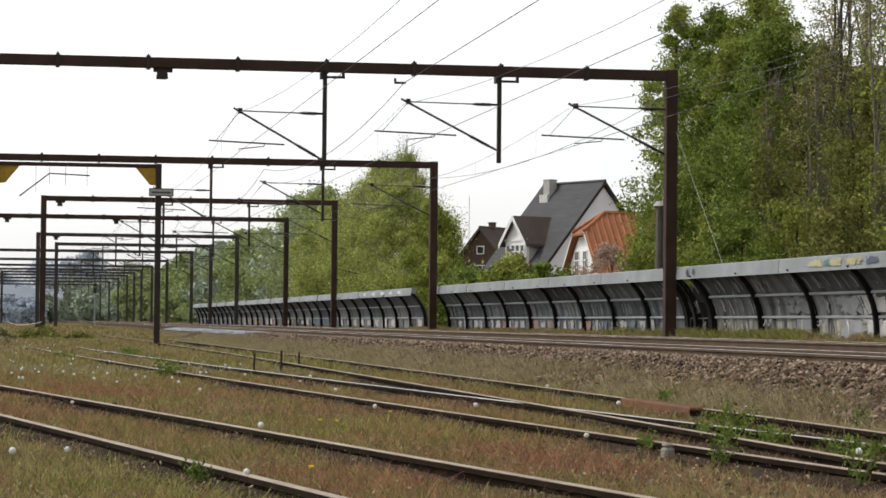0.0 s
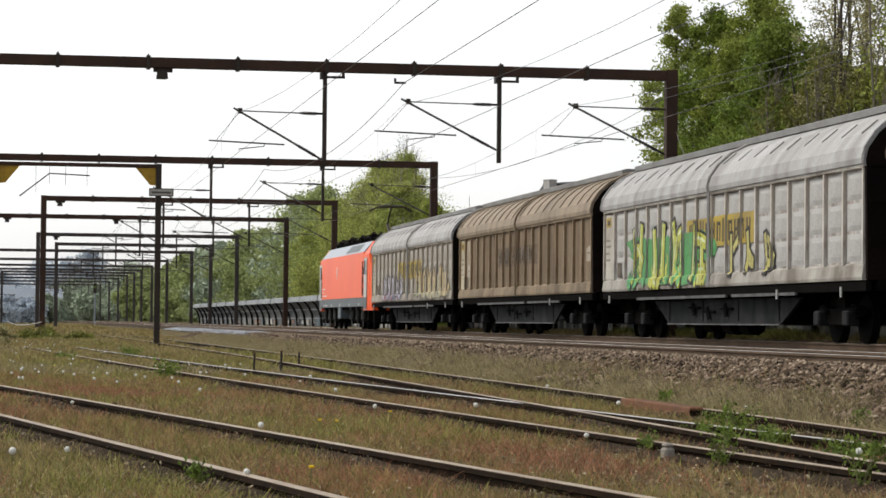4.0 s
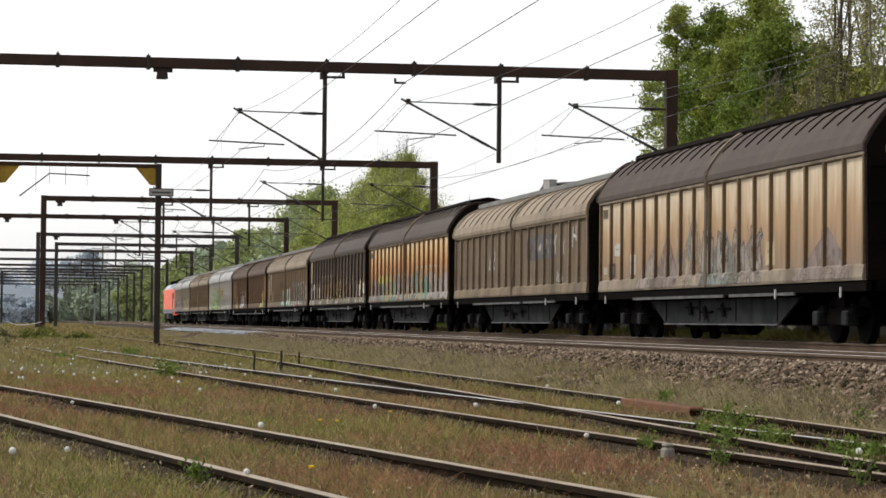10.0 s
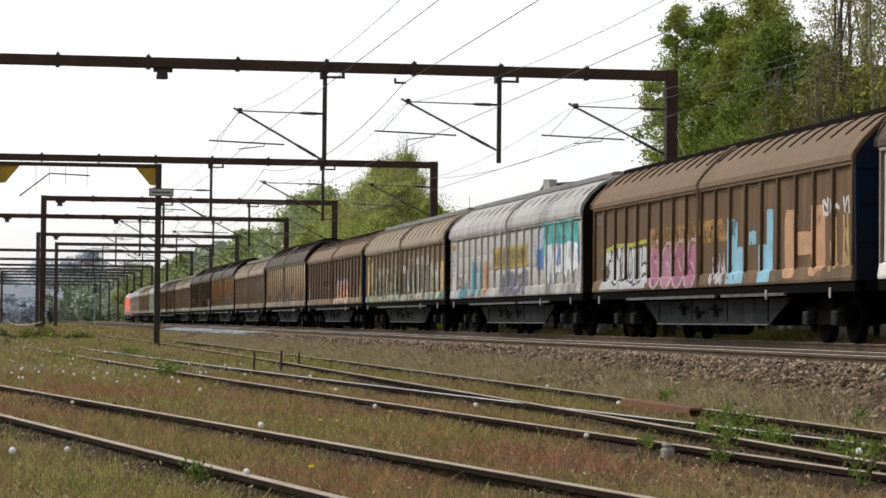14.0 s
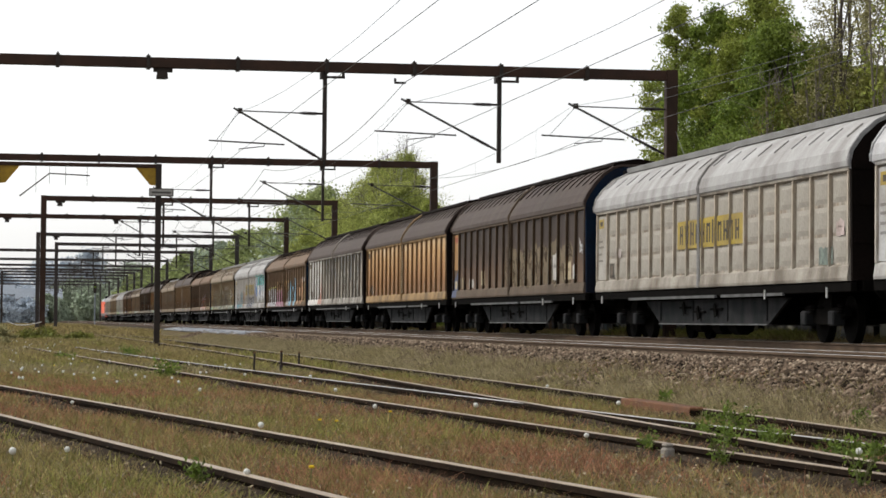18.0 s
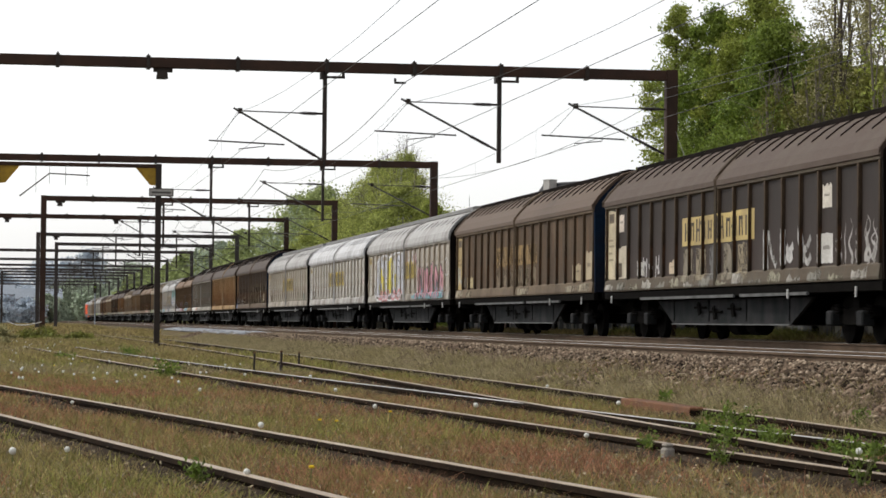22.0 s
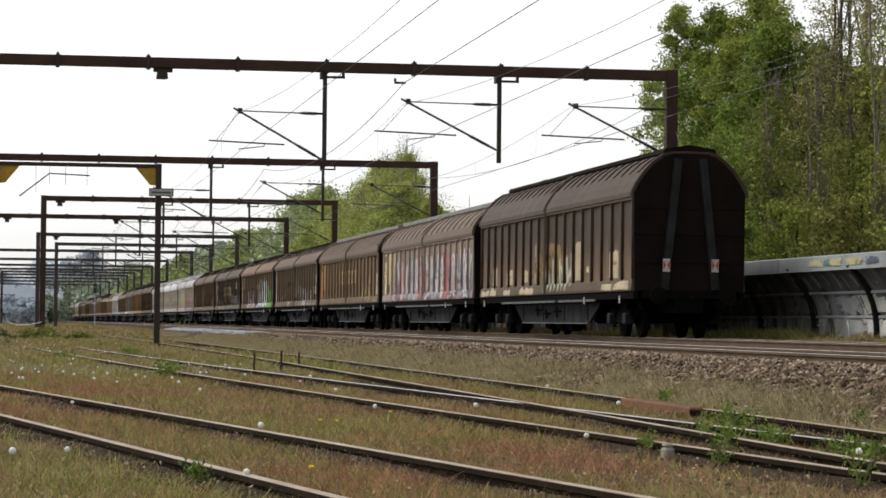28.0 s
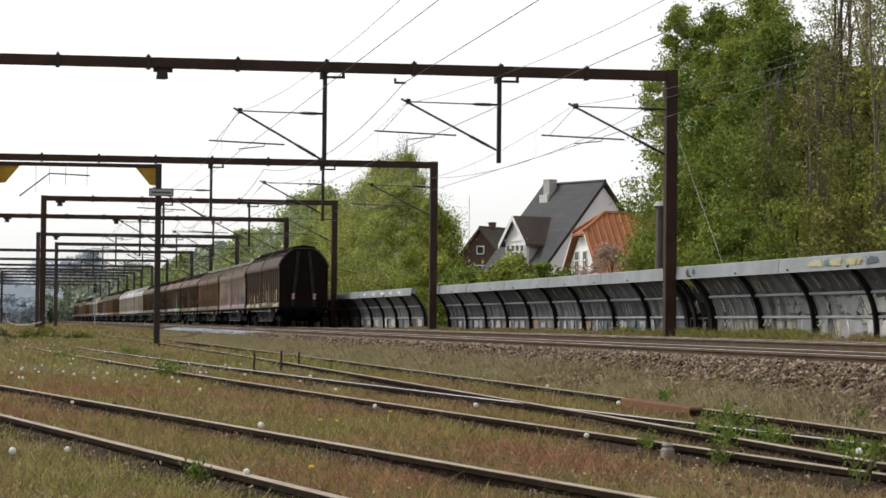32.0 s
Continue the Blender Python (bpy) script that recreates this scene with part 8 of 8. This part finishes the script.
def slab_y(y0, y1, hw, z0, z1, s):
    """A raked pane across the nose: its foot at y1, its head at y0."""
    bm = BM()
    o = s * 0.02
    a = [bm.verts.new(v) for v in ((-hw - .12, y1 + o, z0), (hw + .12, y1 + o, z0), (hw - .1, y0 + o, z1), (-hw + .1, y0 + o, z1))]
    b = [bm.verts.new((v.co.x, v.co.y - s * 0.05, v.co.z)) for v in a]
    bm.faces.new(a)
    bm.faces.new(b[::-1])
    for k in range(4):
        bm.faces.new((a[k], a[(k + 1) % 4], b[(k + 1) % 4], b[k]))
    return bm


FADES = {8: "fade_beige", 5: "fade_brown", 6: "fade_orange", 14: "fade_ochre", 15: "fade_brown", 20: "fade_dark", 25: "fade_brown"}


def make_train():
    cars = [(loco(), GAPS[0] + 0.35 + 9.75)]
    protos = {k: wagon_base(k) for k in "abcdg"}
    used = set()
    for i, (kind, wall, band, roof, label) in enumerate(SPECS):
        if kind in used:
            w = copy_thing(protos[kind], Matrix())
        else:
            w = protos[kind]
            used.add(kind)
        cars.append((w, (GAPS[i] + GAPS[i + 1]) / 2))
    # colours and dressing once all copies are made
    for i, (kind, wall, band, roof, label) in enumerate(SPECS):
        w = cars[i + 1][0]
        w["label"] = label
        KIND[w.name] = kind
        for o in w.children_recursive:
            mat = o.data.materials[0] if o.data else None
            if mat in (M["paint"], M["padpaint"]):
                # Posts of b and c wagons are darkened: their shadows painted into the colour
                k = {"a": 1.15, "d": 1.15, "b": 0.30, "c": 0.45}.get(kind, 1.0) if o.name.startswith("wall_post") else 1.0
                k *= 0.82 if kind in "cd" or i == 23 else 1.0
                o.color = (*[c * k for c in wall], 1)
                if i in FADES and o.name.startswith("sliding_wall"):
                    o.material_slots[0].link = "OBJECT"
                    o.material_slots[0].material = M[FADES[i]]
            elif mat == M["roofpaint"]:
                k = {"a": 0.5, "d": 0.55, "g": 1.05}.get(kind, 1.0) if o.name.startswith("roof_rib") else 1.0
                o.color = (*[c * k for c in roof], 1)
            elif mat == M["bandpaint"]:
                o.color = (*band, 1)
            elif mat == M["end"]:
                blue = i in (3, 9, 12, 15, 19, 21) and not o.name.startswith(("ridge", "roof"))
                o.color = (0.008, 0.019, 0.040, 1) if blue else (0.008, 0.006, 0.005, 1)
    for i in range(len(SPECS)):
        dress(cars[i + 1][0], i)
    return cars


CARS = make_train()
barrier_paint()
for i, (car, s18) in enumerate(CARS[1:]):
    car.scale = (1, (GAPS[i] - GAPS[i + 1] - 1.25) / BODY, 1)  # lengths stretched so that the gaps fit the camera's view


# ---------- plants of the yard ----------
def rail_gap(x, y):
    """Distance to the nearest yard rail."""
    return min(abs(abs(x - f(y)) - 0.75) for f, a, b in YARD.values() if a - 2 < y < b + 2) if y < 165 else 9.0


def tufts(name, label, n, area, mat, hmin, hmax, wid, seed, keep, blades=4, lean=0.75):
    """Grass blades, three corners each, on a stretch of the yard."""
    r = np.random.default_rng(seed)
    xa, xb, ya, yb, bias = area
    y = ya + (yb - ya) * r.random(n) ** bias
    x0 = np.maximum(xa, -0.03 * y - 1.0)
    x1 = np.minimum(xb, 0.37 * y + 1.0)
    x = x0 + (x1 - x0) * r.random(n)
    ok, z, hs = np.zeros(n, bool), np.zeros(n), np.ones(n)
    for i in range(n):
        k, g = keep(x[i], y[i]), rail_gap(x[i], y[i])
        if any(-0.28 < x[i] - f(y[i]) - o < 0 for f, a, b in YARD.values() if y[i] < b for o in (-0.7535, 0.7535)) and r.random() < (0.7 if y[i] < 26 else 0.5):
            continue
        if r.random() < k * (1.0 if g > 0.3 else 0.8) and g > 0.045:
            ok[i] = True
            z[i] = ground_z(x[i] + bend(y[i]), y[i]) - 0.01
            hs[i] = min(1.0, 0.6 + 1.1 * g)
    x, y, z, hs = x[ok], y[ok], z[ok], hs[ok]
    n = len(x)
    m = n * blades
    X, Y, Z, H = (np.repeat(v, blades) for v in (x, y, z, hs))
    X = X + r.normal(0, 0.035, m)
    Y = Y + r.normal(0, 0.05, m)
    h = r.uniform(hmin, hmax, m) * H
    a = r.uniform(0, 2 * np.pi, m)
    w = wid * r.uniform(0.6, 1.4, m) * (0.6 + Y / 40)
    dx, dy = np.cos(a) * w, np.sin(a) * w * 0.5
    lx, ly = r.normal(0, lean, m) * h, r.normal(0, lean, m) * h
    base = np.stack([X, Y, Z], -1)
    co = np.stack([base + np.stack([-dx, -dy, 0 * w], -1), base + np.stack([dx, dy, 0 * w], -1), base + np.stack([lx, ly, h], -1)], 1)
    ob = sheet(name, co.reshape(-1, 3), np.arange(3 * m).reshape(m, 3), mat)
    tagged(ob, label, "grass", kind="stuff")


def patchy(s, lo, hi, sx=0.35, sy=0.2):
    def f(x, y):
        v = noise.noise((x * sx, y * sy, s)) + 0.6 * noise.noise((x * sx * 4.3, y * sy * 3.1, s + 5)) + 0.35 * noise.noise((x * sx * 11, y * sy * 8, s + 9))
        return min(1.0, max(0.0, 0.5 + 1.6 * ((v - lo) / (hi - lo) - 0.5)))
    return f


def between(x, y):
    """Reddish dry growth: strongest between the two nearest sidings."""
    d = x - YARD["a"][0](y)
    return 1.0 if -0.7 < d < 0.8 and y < 34 else 0.55 if 0.8 <= d < 2.6 else 0.08 if d < 0 else 0.25


tufts("dry_grass", "reddish brown dry grass between the sidings", 76000, (-1.5, 8.6, 10.5, 46, 1.5), "grass_dry", 0.04, 0.14, 0.0030, 1, lambda x, y: between(x, y) * (0.2 + 0.8 * patchy(1.0, -0.15, 0.2)(x, y)))
tufts("meadow_grass", "short mixed olive and straw grass of the yard", 64000, (-1.5, 8.8, 10.5, 60, 1.4), "grass_mix", 0.03, 0.12, 0.0034, 2, lambda x, y: 0.22 + 0.78 * patchy(4.0, -0.15, 0.25)(x, y))
tufts("green_grass", "fresh green grass in patches", 34000, (-1.5, 8.4, 10.5, 70, 1.3), "grass_green", 0.04, 0.14, 0.005, 3, lambda x, y: patchy(9.0, -0.2, 0.3)(x, y) * (1.0 if x < YARD["a"][0](y) - 0.7 or x > YARD["a"][0](y) + 0.8 else 0.35))
tufts("bank_grass", "pale dry grass along the foot of the ballast bank", 42000, (6.75, 8.6, 15, 120, 1.4), "grass_straw", 0.06, 0.22, 0.0036, 4, lambda x, y: patchy(14.0, -0.7, 0.0)(x, y) * (1.0 if x < (7.7 if y < 24 else 8.1 if y < 34 else 8.4) else 0.08))
tufts("far_grass", "rough olive grass over the far yard", 22000, (-6, 7.6, 55, 190, 1.3), "grass_mix", 0.06, 0.2, 0.008, 5, patchy(19.0, -0.5, 0.2, 0.2, 0.06))
tufts("far_green_grass", "green growth over the far yard", 9000, (-6, 7.0, 50, 180, 1.3), "grass_green", 0.06, 0.2, 0.008, 6, patchy(23.0, 0.0, 0.45, 0.2, 0.06))
tufts("far_straw", "pale dry grass over the far yard", 15000, (-7, 5.0, 44, 190, 1.3), "grass_straw", 0.05, 0.16, 0.008, 47, patchy(43.0, -0.4, 0.3, 0.2, 0.06))
tufts("distant_grass", "olive grass towards the end of the yard", 16000, (-12, 8.0, 150, 430, 1.2), "grass_mix", 0.15, 0.4, 0.010, 37, patchy(29.0, -0.6, 0.1, 0.1, 0.03))
tufts("verge_grass", "green grass along the foot of the noise barrier", 7000, (18.3, 19.9, 52, 130, 1.5), "grass_mix", 0.05, 0.2, 0.006, 7, patchy(31.0, -0.2, 0.3, 0.5, 0.3))
tufts("verge_green", "tall green tufts at the foot of the noise barrier", 3500, (19.0, 19.9, 54, 84, 1.2), "grass_green", 0.10, 0.32, 0.006, 17, patchy(37.0, 0.0, 0.3, 0.8, 0.3))


def weed(label, x, y, h, w, n, seed, mat="weed", leaf=0.035):
    r = np.random.default_rng(seed)
    t = empty("weed", label, "plant", "weeds in the yard", pose(x, y, ground_z(x, y) - 0.01))
    pts = []
    for s in range(7):
        a, l = r.uniform(0, 6.28), r.uniform(0.55, 1.0)
        tip = Vector((math.cos(a) * w / 2 * r.uniform(.2, 1), math.sin(a) * w / 2, h * l))
        part("stem", tube(BM(), [(0, 0, 0), tip * 0.55 + Vector((0, 0, 0.1 * h)), tip], 0.006, 4, 0.002), "stem", t)
        for k in range(n // 7):
            u = r.uniform(0.2, 1.0)
            pts.append(np.array(tip) * u + r.normal(0, 0.05 * w + 0.015, 3) + np.array((0, 0, 0.04 * h)))
    pts = np.array(pts)
    pts[:, 2] = np.maximum(pts[:, 2], 0.01)
    leaves("foliage", pts, leaf, mat, t, seed)


WEEDS = [(5.30, 19.1, .26, .5), (5.80, 19.6, .28, .6), (5.55, 20.9, .25, .7), (4.85, 14.6, .42, .35), (6.0, 20.2, .2, .6), (6.02, 17.9, .22, .6), (4.55, 18.6, .22, .25),
         (2.34, 42.5, .42, 0.9), (1.03, 15.0, .2, .25), (7.3, 29.0, .3, .3),
         (6.3, 22.3, .3, .5), (4.68, 17.0, .32, .4), (7.5, 22.6, .3, .35), (1.0, 60.0, .25, .8), (2.8, 66.0, .3, 1.0), (5.6, 17.2, .2, .5), (6.6, 24.4, .2, .4)]
for k, (x, y, h, w) in enumerate(WEEDS):
    weed("bushy fresh green weed beside the rail" if w > 0.45 else "small upright green weed in the grass", x, y, h * 0.8, w * 0.8, 330 if w > 0.45 else 150, 300 + k, leaf=0.017 if y < 25 else 0.028)


def dandelion(seed_head=True):
    t = empty("dandelion", "white dandelion seed head on a thin stem" if seed_head else "yellow dandelion flower on a short stem", "flower", "dandelions in the yard")
    part("stem", tube(BM(), [(0, 0, -.02), (0.008, 0, 0.06), (0.012, 0.0, 0.10)], 0.004, 5), "stem", t)
    bm = BM()
    bmesh.ops.create_icosphere(bm, subdivisions=2, radius=0.0195 if seed_head else 0.018, matrix=Matrix.Translation((0.012, 0, 0.115)))
    for v in bm.verts:
        v.co += (v.co - Vector((0.012, 0, 0.115))) * random.uniform(-0.13, 0.13)
        if not seed_head:
            v.co.z = 0.115 + (v.co.z - 0.115) * 0.5
    part("seed_head" if seed_head else "flower_head", bm, "seed" if seed_head else "yellow_flower", t, smooth=True)
    return t


def dandelions():
    spots = [(0.31, 17.1), (-0.04, 16.4), (1.25, 14.4), (1.85, 20.3), (2.15, 31.6), (4.21, 38.1), (4.0, 37.4), (3.78, 31.4), (3.5, 25.6), (3.42, 40.3), (2.86, 41.7), (1.04, 37.3), (0.94, 49.1), (0.24, 44.8),
             (0.53, 27.0), (1.71, 39.5), (2.21, 38.3), (2.18, 35.7), (4.27, 19.3), (4.41, 25.1), (6.98, 34.2), (6.2, 26.7), (5.44, 16.5), (7.31, 25.7)]
    r = np.random.default_rng(8)
    for i in range(85):
        y = 36 + 62 * r.random() ** 1.2
        x = -0.02 * y + r.random() * min(5.5, 0.11 * y)
        if rail_gap(x, y) > 0.15:
            spots.append((x, y))
    first = dandelion()
    for k, (x, y) in enumerate(spots):
        m = pose(x, y, ground_z(x, y), r.uniform(-8, 8), r.uniform(-8, 8), r.uniform(0, 360))
        s = r.uniform(0.8, 1.25) * 1.0
        if k == 0:
            first.matrix_world = m
        else:
            copy_thing(first, m).scale = (s, s, s)
    y0 = dandelion(False)
    y0.matrix_world = pose(1.62, 14.6, 0.02)
    for x, y in ((2.5, 21.9), (2.62, 21.7), (3.4, 24.0), (1.2, 52.0), (0.6, 47.0)):
        copy_thing(y0, pose(x, y, 0.01))


dandelions()


def rail_dirt():
    """Dark clods and small stones in the bare strips beside the siding rails."""
    r = np.random.default_rng(12)
    ico = np.array([(0, 0, 1), (.95, 0, .2), (.3, .9, .2), (-.77, .56, .2), (-.77, -.56, .2), (.3, -.9, .2)])
    tri = np.array([(0, 1, 2), (0, 2, 3), (0, 3, 4), (0, 4, 5), (0, 5, 1)])
    pts = []
    for f, a, b in YARD.values():
        for side in (-1, 1):
            for k in range(2600):
                y = 11 + 45 * r.random() ** 1.6
                x = f(y) + side * 0.75 + r.choice((-1, -1, 1)) * (0.06 + abs(r.normal(0, 0.13)))
                if y < b:
                    pts.append((x, y, ground_z(x, y)))
    pts = np.array(pts)
    n = len(pts)
    s = r.uniform(0.012, 0.045, (n, 1, 1))
    co = ico[None] * s * r.uniform(.6, 1.4, (n, 6, 1)) + pts[:, None]
    f = tri[None] + 6 * np.arange(n)[:, None, None]
    tagged(sheet("rail_dirt", co.reshape(-1, 3), f.reshape(-1, 3), "dirt"), "dark clods and small stones beside the siding rails", "soil", kind="stuff")


rail_dirt()


def litter():
    """Pale bits of straw and leaf lying among the grass."""
    r = np.random.default_rng(44)
    n = 16000
    y = 11 + 50 * r.random(n) ** 1.5
    x = -0.03 * y + (np.minimum(8.0, 0.37 * y + 1) + 0.03 * y) * r.random(n)
    c = np.array([(a, b, ground_z(a, b) + 0.012) for a, b in zip(x, y)])
    c[:, 2] += r.uniform(0, 0.05, n)
    ob = leaves("litter", c, 0.012, "litter", None, 45)
    tagged(ob, "pale dry straw bits lying in the grass", "litter", kind="stuff")


litter()
tufts("short_green", "short green growth beside the near siding", 16000, (-1.2, 3.2, 10.5, 26, 1.2), "grass_green", 0.02, 0.075, 0.0045, 27, lambda x, y: 0.75 * patchy(51.0, -0.3, 0.35)(x, y) if x < YARD["a"][0](y) - 0.8 else 0.3)


def motions():
    """The train draws away along the far main track, slowing a little."""
    times = [0, 2, 4, 6, 8, 10, 12, 14, 16, 18, 20, 22, 24, 26, 28, 30, 32]
    for car, s18 in CARS:
        rows = []
        for t in times:
            d = t - 18
            s = s18 + 22.7954 * d - 0.02815 * d * d
            rows.append((t, pose(TRAIN_X + bend(s), s, RAIL_T, 0, 0, turn(s))))
        walk(car, rows)


motions()
